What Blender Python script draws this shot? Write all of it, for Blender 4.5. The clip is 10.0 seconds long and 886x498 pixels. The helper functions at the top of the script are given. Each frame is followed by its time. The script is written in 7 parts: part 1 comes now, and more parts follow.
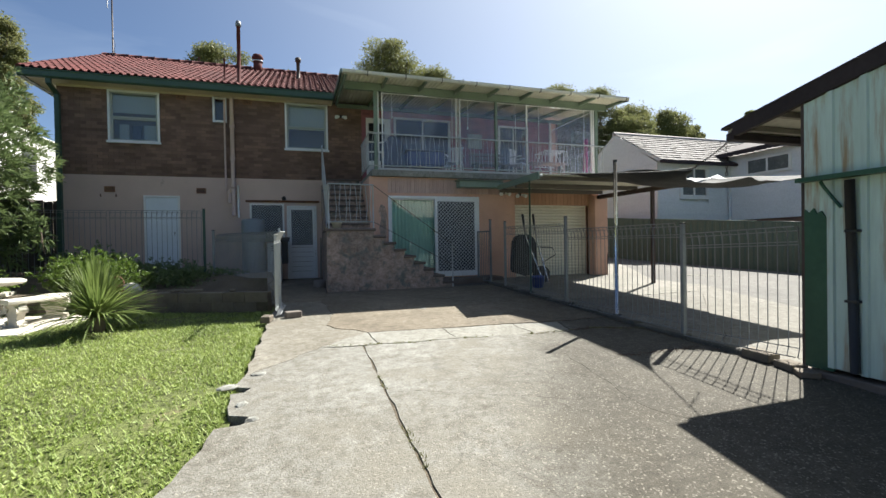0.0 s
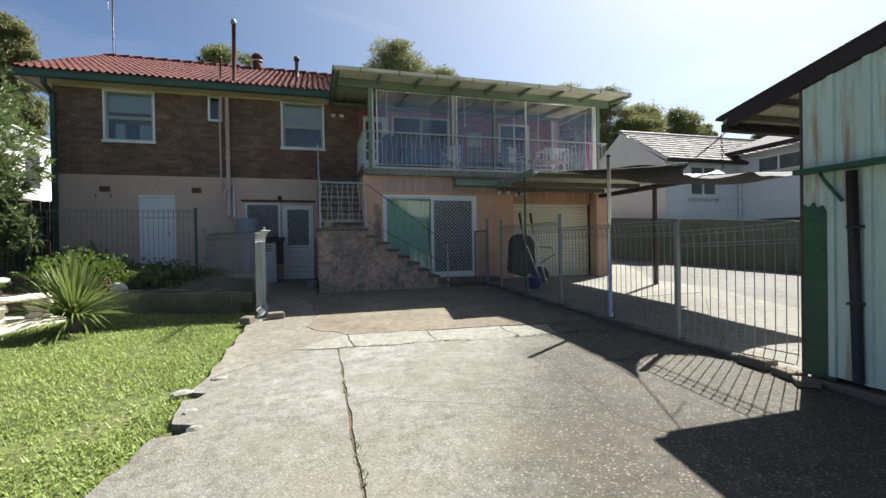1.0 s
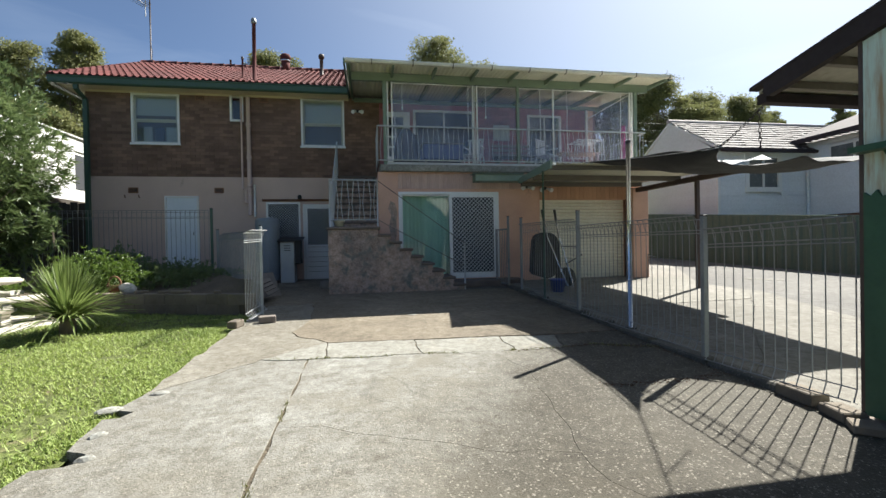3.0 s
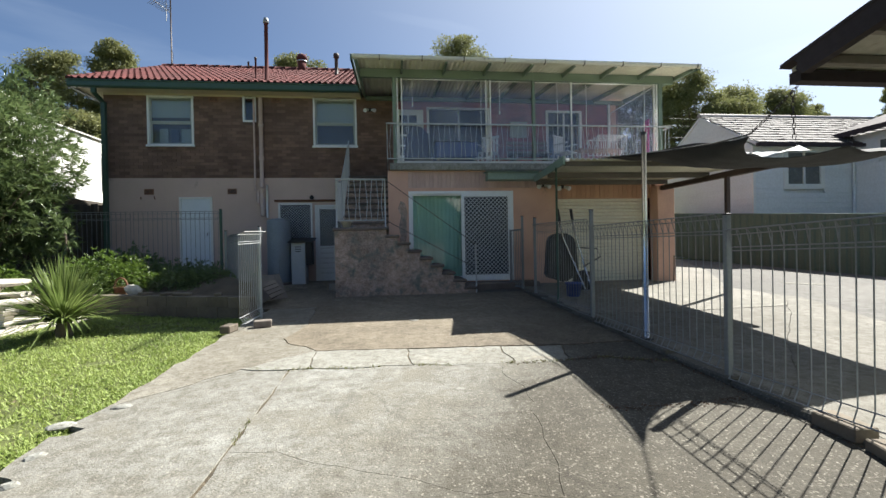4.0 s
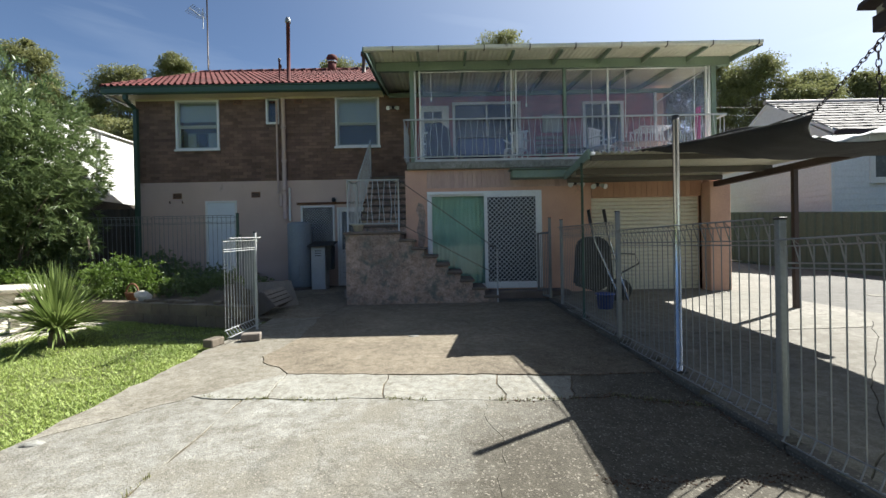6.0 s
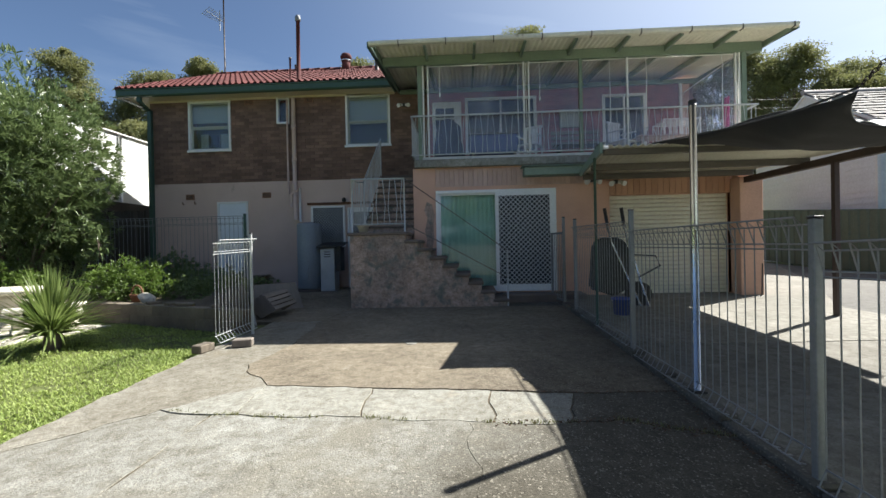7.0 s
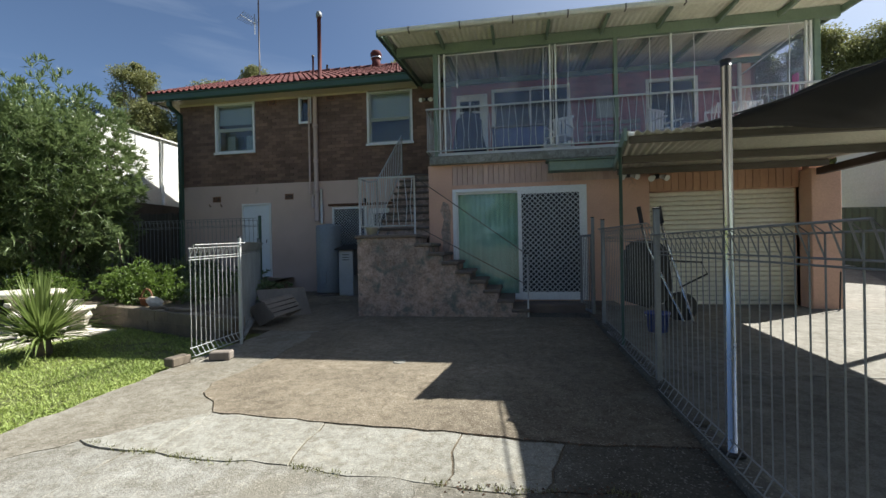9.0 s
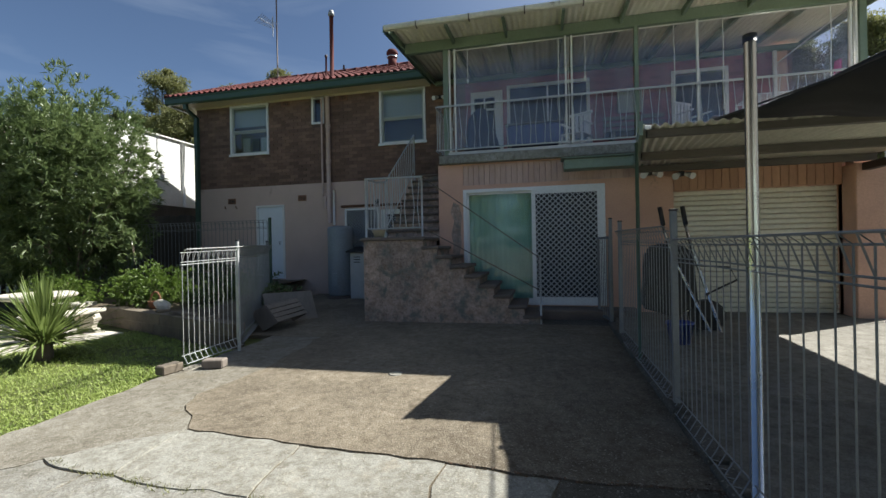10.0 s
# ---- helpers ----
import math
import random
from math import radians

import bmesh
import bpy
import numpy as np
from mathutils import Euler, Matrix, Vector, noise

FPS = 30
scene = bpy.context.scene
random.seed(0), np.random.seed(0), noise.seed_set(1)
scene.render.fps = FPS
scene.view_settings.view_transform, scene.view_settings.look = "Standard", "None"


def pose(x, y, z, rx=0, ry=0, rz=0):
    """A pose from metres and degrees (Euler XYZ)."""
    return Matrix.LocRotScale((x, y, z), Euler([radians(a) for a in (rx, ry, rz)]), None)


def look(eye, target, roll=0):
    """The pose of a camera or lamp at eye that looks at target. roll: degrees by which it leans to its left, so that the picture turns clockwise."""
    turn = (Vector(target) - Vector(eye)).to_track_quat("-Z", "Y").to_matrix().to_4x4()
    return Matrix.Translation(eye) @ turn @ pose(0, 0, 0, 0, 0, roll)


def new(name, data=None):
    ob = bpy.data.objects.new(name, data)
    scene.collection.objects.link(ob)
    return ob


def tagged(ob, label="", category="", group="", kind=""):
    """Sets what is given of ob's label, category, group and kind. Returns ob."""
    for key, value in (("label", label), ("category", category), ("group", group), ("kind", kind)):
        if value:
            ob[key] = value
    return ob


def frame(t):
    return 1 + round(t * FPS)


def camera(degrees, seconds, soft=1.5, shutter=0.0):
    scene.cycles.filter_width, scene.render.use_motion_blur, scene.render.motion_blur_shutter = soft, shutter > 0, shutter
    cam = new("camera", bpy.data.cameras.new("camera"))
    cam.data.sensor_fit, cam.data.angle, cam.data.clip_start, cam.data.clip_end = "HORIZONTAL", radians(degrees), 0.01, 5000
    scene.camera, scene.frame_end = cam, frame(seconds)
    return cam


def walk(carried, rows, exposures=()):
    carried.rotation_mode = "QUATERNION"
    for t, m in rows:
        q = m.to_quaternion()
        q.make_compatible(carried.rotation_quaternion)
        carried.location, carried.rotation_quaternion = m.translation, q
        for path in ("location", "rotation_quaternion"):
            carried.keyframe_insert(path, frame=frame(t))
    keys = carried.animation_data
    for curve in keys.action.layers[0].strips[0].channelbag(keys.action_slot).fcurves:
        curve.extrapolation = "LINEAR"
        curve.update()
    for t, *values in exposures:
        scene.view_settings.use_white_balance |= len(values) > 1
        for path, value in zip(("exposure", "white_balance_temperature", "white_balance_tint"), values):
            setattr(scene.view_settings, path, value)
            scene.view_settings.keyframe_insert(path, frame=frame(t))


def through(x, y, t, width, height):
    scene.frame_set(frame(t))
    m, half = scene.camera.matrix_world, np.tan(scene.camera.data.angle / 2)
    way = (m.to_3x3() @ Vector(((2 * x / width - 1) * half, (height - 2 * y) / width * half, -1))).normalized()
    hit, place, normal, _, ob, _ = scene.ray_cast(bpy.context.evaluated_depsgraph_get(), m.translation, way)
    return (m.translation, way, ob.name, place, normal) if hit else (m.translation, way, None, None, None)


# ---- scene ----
cam = camera(90.6, 10.0)
PATH = [
    (0, (-2.051, -11.113, 0.861), (-1.45, -9.205, 0.838), -1.0),
    (0.5, (-1.847, -11.065, 0.839), (-1.259, -9.154, 0.822), -0.9),
    (1, (-1.63, -10.985, 0.823), (-1.074, -9.064, 0.806), -1.0),
    (1.5, (-1.437, -10.91, 0.819), (-0.927, -8.976, 0.801), -0.9),
    (2, (-1.222, -10.806, 0.832), (-0.775, -8.857, 0.812), -1.0),
    (3.5, (-0.595, -10.413, 0.831), (-0.301, -8.435, 0.813), -1.1),
    (4, (-0.396, -10.24, 0.846), (-0.167, -8.254, 0.83), -1.1),
    (4.5, (-0.21, -10.074, 0.879), (-0.04, -8.081, 0.865), -1.1),
    (5, (-0.023, -9.898, 0.899), (0.086, -7.901, 0.886), -1.1),
    (5.5, (0.139, -9.74, 0.915), (0.196, -7.74, 0.903), -1.1),
    (7, (0.618, -9.193, 0.953), (0.512, -7.196, 0.942), -1.2),
    (7.5, (0.765, -9.012, 0.959), (0.601, -7.019, 0.949), -1.2),
    (8, (0.937, -8.818, 0.974), (0.711, -6.831, 0.965), -1.2),
    (8.5, (1.085, -8.628, 0.986), (0.805, -6.647, 0.98), -1.1),
    (9, (1.22, -8.412, 1.0), (0.885, -6.441, 0.995), -1.1),
    (9.5, (1.327, -8.225, 1.025), (0.939, -6.263, 1.02), -1.1),
    (10, (1.436, -8.043, 1.045), (0.989, -6.093, 1.042), -1.1),
]
walk(cam, [(t, look(eye, target, roll)) for t, eye, target, roll in PATH], [(0, 1.57, 6520, 7), (2.0, 1.57, 6520, 7), (4.0, 1.58, 6480, 7), (5.5, 1.58, 6430, 7), (8.0, 1.53, 6480, 7), (10.0, 1.29, 6480, 7)])


# ---- light ----
SUN = Vector((1.95, 1.29, 2.42)).normalized()
world = bpy.data.worlds.new("sky")
scene.world = world
world.use_nodes = True
wn = world.node_tree
sky = wn.nodes.new("ShaderNodeTexSky")
sky.sky_type = "NISHITA"
sky.sun_disc = False
sky.sun_elevation = math.asin(SUN.z)
sky.sun_rotation = math.atan2(SUN.x, SUN.y)
sky.air_density, sky.dust_density, sky.ozone_density = 0.68, 0.8, 2.4
# thin streaks of high cloud
tc, cmap, cl = wn.nodes.new("ShaderNodeTexCoord"), wn.nodes.new("ShaderNodeMapping"), wn.nodes.new("ShaderNodeTexNoise")
cmap.inputs["Scale"].default_value, cmap.inputs["Rotation"].default_value = (1.6, 1.6, 9.0), (0.35, 0.25, 0.0)
cl.inputs["Scale"].default_value, cl.inputs["Detail"].default_value, cl.inputs["Distortion"].default_value = 1.1, 7, 0.6
wn.links.new(tc.outputs["Generated"], cmap.inputs[0]), wn.links.new(cmap.outputs[0], cl.inputs["Vector"])
cr, cm = wn.nodes.new("ShaderNodeMapRange"), wn.nodes.new("ShaderNodeMix")
cr.inputs["From Min"].default_value, cr.inputs["From Max"].default_value, cr.inputs["To Max"].default_value = 0.53, 0.85, 0.14
wn.links.new(cl.outputs["Fac"], cr.inputs["Value"])
cm.data_type = "RGBA"
cm.inputs[7].default_value = (10.5, 11.5, 12.5, 1)
wn.links.new(cr.outputs[0], cm.inputs[0]), wn.links.new(sky.outputs[0], cm.inputs[6])
# pale haze that brightens towards the sun
dot, glow, pw, hz = wn.nodes.new("ShaderNodeVectorMath"), wn.nodes.new("ShaderNodeMapRange"), wn.nodes.new("ShaderNodeMath"), wn.nodes.new("ShaderNodeMix")
dot.operation, pw.operation, hz.data_type = "DOT_PRODUCT", "POWER", "RGBA"
dot.inputs[1].default_value = SUN
glow.inputs["From Min"].default_value, glow.inputs["To Max"].default_value = 0.35, 0.62
pw.inputs[1].default_value = 2.2
hz.inputs[7].default_value = (11.0, 11.6, 11.8, 1)
wn.links.new(tc.outputs["Generated"], dot.inputs[0]), wn.links.new(dot.outputs["Value"], glow.inputs["Value"])
wn.links.new(glow.outputs[0], pw.inputs[0]), wn.links.new(pw.outputs[0], hz.inputs[0]), wn.links.new(cm.outputs[2], hz.inputs[6])
wn.links.new(hz.outputs[2], wn.nodes["Background"].inputs[0])
wn.nodes["Background"].inputs[1].default_value = 0.05
sun = new("sun", bpy.data.lights.new("sun", "SUN"))
sun.data.energy, sun.data.angle, sun.data.color = 4.7, radians(0.53), (1.0, 0.965, 0.91)
sun.matrix_world = look(SUN * 50, (0, 0, 0))


# ---- materials ----
def surf(name, a, b=None, rough=0.8, metal=0.0, big=0.7, fine=60.0, bump=0.15, depth=0.01, c=None, spots=0.0, stretch=(1, 1, 1), island=0.0, obj=0.0, spec=0.5, cracks=0.0, pebble=0.0, grain=0.16, dirt_shade=0.0):
    """A surface that varies between a and b at a large and a fine scale; c shows in patches."""
    m = bpy.data.materials.new(name)
    m.use_nodes = True
    t = m.node_tree
    N, L = t.nodes, t.links
    out = N["Principled BSDF"]
    b = b or tuple(v * 0.75 for v in a)
    geo = N.new("ShaderNodeNewGeometry")
    mp = N.new("ShaderNodeMapping")
    mp.inputs["Scale"].default_value = stretch
    L.new(geo.outputs["Position"], mp.inputs[0])

    def nz(scale, detail, rough_=0.6):
        n = N.new("ShaderNodeTexNoise")
        n.inputs["Scale"].default_value, n.inputs["Detail"].default_value, n.inputs["Roughness"].default_value = scale, detail, rough_
        L.new(mp.outputs[0], n.inputs["Vector"])
        return n.outputs["Fac"]

    def ramp(fac, lo, hi):
        r = N.new("ShaderNodeMapRange")
        r.inputs["From Min"].default_value, r.inputs["From Max"].default_value = lo, hi
        L.new(fac, r.inputs["Value"])
        return r.outputs["Result"]

    def mix(fac, x, y, mode="MIX"):
        n = N.new("ShaderNodeMix")
        n.data_type, n.blend_type = "RGBA", mode
        for i, v in ((0, fac), (6, x), (7, y)):
            if hasattr(v, "is_linked"):
                L.new(v, n.inputs[i])
            else:
                n.inputs[i].default_value = v if i == 0 else (*v, 1)
        return n.outputs[2]

    n1, n2 = nz(big, 5), nz(fine, 3)
    col = mix(ramp(n1, 0.33, 0.67), a, b)
    col = mix(ramp(n2, 0.3, 0.75), col, mix(1.0, col, (1 - grain, 1 - grain, 1 - grain * 1.04), "MULTIPLY"))
    if grain > 0.3:
        col = mix(ramp(nz((big * fine) ** 0.5 * 1.6, 8, 0.7), 0.42, 0.64), col, mix(1.0, col, (0.62, 0.59, 0.54), "MULTIPLY"))
        col = mix(ramp(nz((big * fine) ** 0.5 * 0.45, 9, 0.72), 0.52, 0.66), col, mix(1.0, col, (1.28, 1.29, 1.3), "MULTIPLY"))
        col = mix(ramp(nz(fine * 2.2, 2, 0.5), 0.58, 0.70), col, mix(1.0, col, (0.5, 0.47, 0.42), "MULTIPLY"))
    if c:
        col = mix(ramp(nz(big * 2.3, 8, 0.7), 0.62 - spots, 0.70 - spots * 0.6), col, c)
    if pebble:
        vo = N.new("ShaderNodeTexVoronoi")
        vo.inputs["Scale"].default_value = 95
        L.new(mp.outputs[0], vo.inputs["Vector"])
        sep = N.new("ShaderNodeSeparateColor")
        L.new(vo.outputs["Color"], sep.inputs[0])
        col = mix(ramp(sep.outputs[0], 0.55, 1.0 / max(pebble, 0.01) * 0.5 + 0.6), col, mix(1.0, col, (0.5, 0.475, 0.44), "MULTIPLY"))
    if cracks:
        wob = N.new("ShaderNodeTexNoise")
        wob.inputs["Scale"].default_value, wob.inputs["Detail"].default_value = 2.2, 6
        L.new(geo.outputs["Position"], wob.inputs["Vector"])
        va = N.new("ShaderNodeVectorMath")
        va.operation = "MULTIPLY_ADD"
        va.inputs[1].default_value = (0.5, 0.5, 0.0)
        L.new(wob.outputs["Color"], va.inputs[0])
        L.new(geo.outputs["Position"], va.inputs[2])
        ve = N.new("ShaderNodeTexVoronoi")
        ve.feature = "DISTANCE_TO_EDGE"
        ve.inputs["Scale"].default_value = cracks
        L.new(va.outputs[0], ve.inputs["Vector"])
        part_ = mix(ramp(nz(0.8, 2), 0.46, 0.56), (0.0, 0.0, 0.0), (1.0, 1.0, 1.0))
        line = N.new("ShaderNodeMapRange")
        line.inputs["From Min"].default_value, line.inputs["From Max"].default_value = 0.0, 0.007
        line.inputs["To Min"].default_value, line.inputs["To Max"].default_value = 0.35, 0.0
        L.new(ve.outputs["Distance"], line.inputs["Value"])
        mm = N.new("ShaderNodeMath")
        mm.operation = "MULTIPLY"
        L.new(line.outputs[0], mm.inputs[0]), L.new(part_, mm.inputs[1])
        col = mix(mm.outputs[0], col, (0.05, 0.045, 0.035))
    if dirt_shade:
        # aggregate and grime spreading from the fence, with shade over the yard painted in
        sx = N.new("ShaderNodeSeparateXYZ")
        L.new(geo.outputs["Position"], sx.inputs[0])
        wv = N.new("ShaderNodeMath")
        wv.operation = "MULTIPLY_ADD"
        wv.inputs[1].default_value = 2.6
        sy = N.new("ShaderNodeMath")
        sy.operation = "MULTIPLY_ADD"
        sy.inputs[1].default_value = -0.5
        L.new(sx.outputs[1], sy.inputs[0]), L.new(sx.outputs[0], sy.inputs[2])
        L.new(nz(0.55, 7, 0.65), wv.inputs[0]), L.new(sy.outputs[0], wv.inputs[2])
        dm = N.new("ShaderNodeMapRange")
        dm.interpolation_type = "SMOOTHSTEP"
        dm.inputs["From Min"].default_value, dm.inputs["From Max"].default_value, dm.inputs["To Max"].default_value = 4.2, 5.9, dirt_shade
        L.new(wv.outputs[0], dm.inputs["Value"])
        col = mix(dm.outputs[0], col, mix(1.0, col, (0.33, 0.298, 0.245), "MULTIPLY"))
    if pebble:
        col = mix(ramp(sep.outputs[1], 0.88, 1.15), col, (0.4, 0.365, 0.3))
    if island or obj:
        src = N.new("ShaderNodeObjectInfo").outputs["Random"] if obj else geo.outputs["Random Per Island"]
        k = obj or island
        r = N.new("ShaderNodeMapRange")
        r.inputs["To Min"].default_value, r.inputs["To Max"].default_value = 1 - k, 1 + k * 0.7
        L.new(src, r.inputs["Value"])
        hs = N.new("ShaderNodeHueSaturation")
        L.new(r.outputs[0], hs.inputs["Value"])
        L.new(col, hs.inputs["Color"])
        col = hs.outputs[0]
    L.new(col, out.inputs["Base Color"])
    out.inputs["Metallic"].default_value = metal
    out.inputs["Specular IOR Level"].default_value = spec
    rr = N.new("ShaderNodeMapRange")
    rr.inputs["To Min"].default_value, rr.inputs["To Max"].default_value = max(0.03, rough - 0.12), min(1, rough + 0.12)
    L.new(n2, rr.inputs["Value"])
    L.new(rr.outputs[0], out.inputs["Roughness"])
    if bump:
        bp = N.new("ShaderNodeBump")
        bp.inputs["Strength"].default_value, bp.inputs["Distance"].default_value = bump, depth
        L.new(n2, bp.inputs["Height"])
        L.new(bp.outputs[0], out.inputs["Normal"])
    return m


def clear(name, tint, gloss=0.08, haze=0.0, rough=0.03):
    """A see-through sheet: mostly clear, some mirror, a little milky."""
    m = bpy.data.materials.new(name)
    m.use_nodes = True
    N, L = m.node_tree.nodes, m.node_tree.links
    N.remove(N["Principled BSDF"])
    tr, gl, di = N.new("ShaderNodeBsdfTransparent"), N.new("ShaderNodeBsdfGlossy"), N.new("ShaderNodeBsdfDiffuse")
    tr.inputs[0].default_value = (*tint, 1)
    di.inputs[0].default_value = (0.6, 0.65, 0.75, 1)
    gl.inputs["Roughness"].default_value = rough
    nz = N.new("ShaderNodeTexNoise")
    nz.inputs["Scale"].default_value = 1.6
    bp = N.new("ShaderNodeBump")
    bp.inputs["Strength"].default_value, bp.inputs["Distance"].default_value = (0.25, 0.05) if haze else (0.03, 0.02)
    L.new(nz.outputs["Fac"], bp.inputs["Height"])
    L.new(bp.outputs[0], gl.inputs["Normal"])
    fr, fp = N.new("ShaderNodeLayerWeight"), N.new("ShaderNodeMath")
    fp.operation, fp.inputs[1].default_value = "POWER", 4.0
    L.new(fr.outputs["Facing"], fp.inputs[0])
    add = N.new("ShaderNodeMath")
    add.operation = "MULTIPLY_ADD"
    add.inputs[1].default_value, add.inputs[2].default_value = 0.6, 0.035 + gloss
    L.new(fp.outputs[0], add.inputs[0])
    m1, m2 = N.new("ShaderNodeMixShader"), N.new("ShaderNodeMixShader")
    m1.inputs[0].default_value = haze
    if haze:
        geo, mp, sm_ = N.new("ShaderNodeNewGeometry"), N.new("ShaderNodeMapping"), N.new("ShaderNodeTexNoise")
        mp.inputs["Scale"].default_value, mp.inputs["Rotation"].default_value = (2.6, 2.6, 0.55), (0.0, 0.35, 0.0)
        sm_.inputs["Scale"].default_value, sm_.inputs["Detail"].default_value, sm_.inputs["Distortion"].default_value = 1.3, 6, 0.8
        L.new(geo.outputs["Position"], mp.inputs[0]), L.new(mp.outputs[0], sm_.inputs["Vector"])
        mr = N.new("ShaderNodeMapRange")
        mr.inputs["From Min"].default_value, mr.inputs["From Max"].default_value = 0.35, 0.72
        mr.inputs["To Min"].default_value, mr.inputs["To Max"].default_value = haze * 0.35, haze * 2.4
        L.new(sm_.outputs["Fac"], mr.inputs["Value"]), L.new(mr.outputs[0], m1.inputs[0])
    L.new(tr.outputs[0], m1.inputs[1]), L.new(di.outputs[0], m1.inputs[2])
    L.new(add.outputs[0], m2.inputs[0]), L.new(m1.outputs[0], m2.inputs[1]), L.new(gl.outputs[0], m2.inputs[2])
    L.new(m2.outputs[0], N["Material Output"].inputs[0])
    return m


def leafy(name, a, b, through=0.35, rough=0.5):
    """Leaves: two greens from leaf to leaf, some light passing through."""
    m = bpy.data.materials.new(name)
    m.use_nodes = True
    N, L = m.node_tree.nodes, m.node_tree.links
    p = N["Principled BSDF"]
    geo = N.new("ShaderNodeNewGeometry")
    nz = N.new("ShaderNodeTexNoise")
    nz.inputs["Scale"].default_value = 1.3
    L.new(geo.outputs["Position"], nz.inputs["Vector"])
    ad = N.new("ShaderNodeMath")
    ad.operation = "MULTIPLY_ADD"
    ad.inputs[1].default_value, ad.inputs[2].default_value = 0.6, -0.1
    L.new(geo.outputs["Random Per Island"], ad.inputs[0])
    ad2 = N.new("ShaderNodeMath")
    L.new(ad.outputs[0], ad2.inputs[0]), L.new(nz.outputs["Fac"], ad2.inputs[1])
    mx = N.new("ShaderNodeMix")
    mx.data_type = "RGBA"
    mx.inputs[6].default_value, mx.inputs[7].default_value = (*a, 1), (*b, 1)
    L.new(ad2.outputs[0], mx.inputs[0])
    L.new(mx.outputs[2], p.inputs["Base Color"])
    p.inputs["Roughness"].default_value = rough
    tl, sh = N.new("ShaderNodeBsdfTranslucent"), N.new("ShaderNodeMixShader")
    L.new(mx.outputs[2], tl.inputs[0])
    sh.inputs[0].default_value = through
    L.new(p.outputs[0], sh.inputs[1]), L.new(tl.outputs[0], sh.inputs[2])
    L.new(sh.outputs[0], N["Material Output"].inputs[0])
    return m


M_CONC = surf("concrete", (0.315, 0.312, 0.286), (0.205, 0.193, 0.162), 0.9, fine=85, grain=0.4, big=0.42, bump=0.5, depth=0.012, c=(0.17, 0.158, 0.128), spots=0.1, obj=0.05, cracks=0.55, pebble=0.7, dirt_shade=1.0)
M_CONC_PALE = surf("pale_concrete", (0.345, 0.343, 0.31), (0.265, 0.258, 0.225), 0.9, fine=80, grain=0.32, big=1.0, bump=0.35, c=(0.26, 0.235, 0.19), spots=0.04, obj=0.06, cracks=1.1, pebble=0.3, dirt_shade=0.5)
M_CONC_BROWN = surf("brown_concrete", (0.315, 0.268, 0.2), (0.19, 0.157, 0.113), 0.92, fine=75, grain=0.42, big=0.8, bump=0.6, depth=0.014, c=(0.25, 0.22, 0.17), spots=0.0, obj=0.05, cracks=0.5, pebble=0.6, dirt_shade=0.55)
M_CONC_TAN = surf("tan_concrete", (0.33, 0.312, 0.265), (0.22, 0.2, 0.16), 0.9, fine=80, grain=0.42, big=0.6, bump=0.5, depth=0.012, c=(0.16, 0.138, 0.10), spots=0.05, obj=0.03, cracks=0.5, pebble=0.6)
# dirt of the kerb, and painted shade on the house-foot slab
M_CONC_DARK = surf("shaded_dirty_concrete", (0.125, 0.114, 0.094), (0.068, 0.062, 0.05), 0.92, fine=34, big=0.8, bump=0.5, depth=0.012, c=(0.05, 0.048, 0.038), spots=0.06, obj=0.05, cracks=0.6, pebble=0.5)
M_SLAB = surf("grey_slab_edge", (0.36, 0.36, 0.33), (0.25, 0.25, 0.225), 0.9, fine=50, grain=0.35, big=1.4, bump=0.35, c=(0.16, 0.15, 0.12), spots=0.04)
M_CONC_CREAM = surf("cream_worn_shaded_concrete", (0.235, 0.22, 0.19), (0.175, 0.163, 0.138), 0.9, fine=70, grain=0.4, big=0.5, bump=0.4, c=(0.14, 0.125, 0.1), spots=0.02, cracks=0.4)
M_CONC_DRIVE = surf("driveway_concrete", (0.289, 0.272, 0.238), (0.212, 0.200, 0.170), 0.9, fine=70, grain=0.35, big=0.5, bump=0.4, obj=0.06, cracks=0.4)
M_ROAD = surf("grey_road", (0.175, 0.165, 0.15), (0.12, 0.114, 0.105), 0.92, fine=60, grain=0.4, big=0.4, bump=0.4, obj=0.06)
M_SOIL = surf("soil", (0.13, 0.1, 0.065), (0.075, 0.06, 0.04), 0.95, fine=25, big=2, bump=0.9, depth=0.03)
M_EARTH = surf("grassy_earth", (0.17, 0.21, 0.05), (0.12, 0.14, 0.04), 0.95, fine=30, grain=0.5, big=0.8, bump=0.8, depth=0.03, c=(0.16, 0.13, 0.07), spots=0.02)
M_BRICK = surf("brick", (0.255, 0.155, 0.112), (0.17, 0.105, 0.078), 0.88, fine=70, big=1.2, bump=0.3, obj=0.28)
M_BRICK_J = surf("brick_joined", (0.255, 0.155, 0.112), (0.17, 0.105, 0.078), 0.88, fine=70, big=1.2, bump=0.3, island=0.28)
M_MORTAR = surf("mortar", (0.17, 0.115, 0.085), (0.12, 0.085, 0.065), 0.95, fine=90)
M_RENDER = surf("taupe_render", (0.66, 0.50, 0.425), (0.56, 0.42, 0.355), 0.9, fine=50, big=0.8, bump=0.25, c=(0.42, 0.32, 0.27), spots=-0.02)
M_SALMON = surf("salmon_render", (0.72, 0.45, 0.33), (0.6, 0.37, 0.275), 0.9, fine=45, big=1.1, bump=0.3, c=(0.33, 0.24, 0.19), spots=0.0)
M_STAIRWALL = surf("stained_salmon_render", (0.62, 0.45, 0.37), (0.37, 0.29, 0.255), 0.92, fine=26, big=1.7, bump=0.4, c=(0.15, 0.16, 0.14), spots=0.12, grain=0.35)
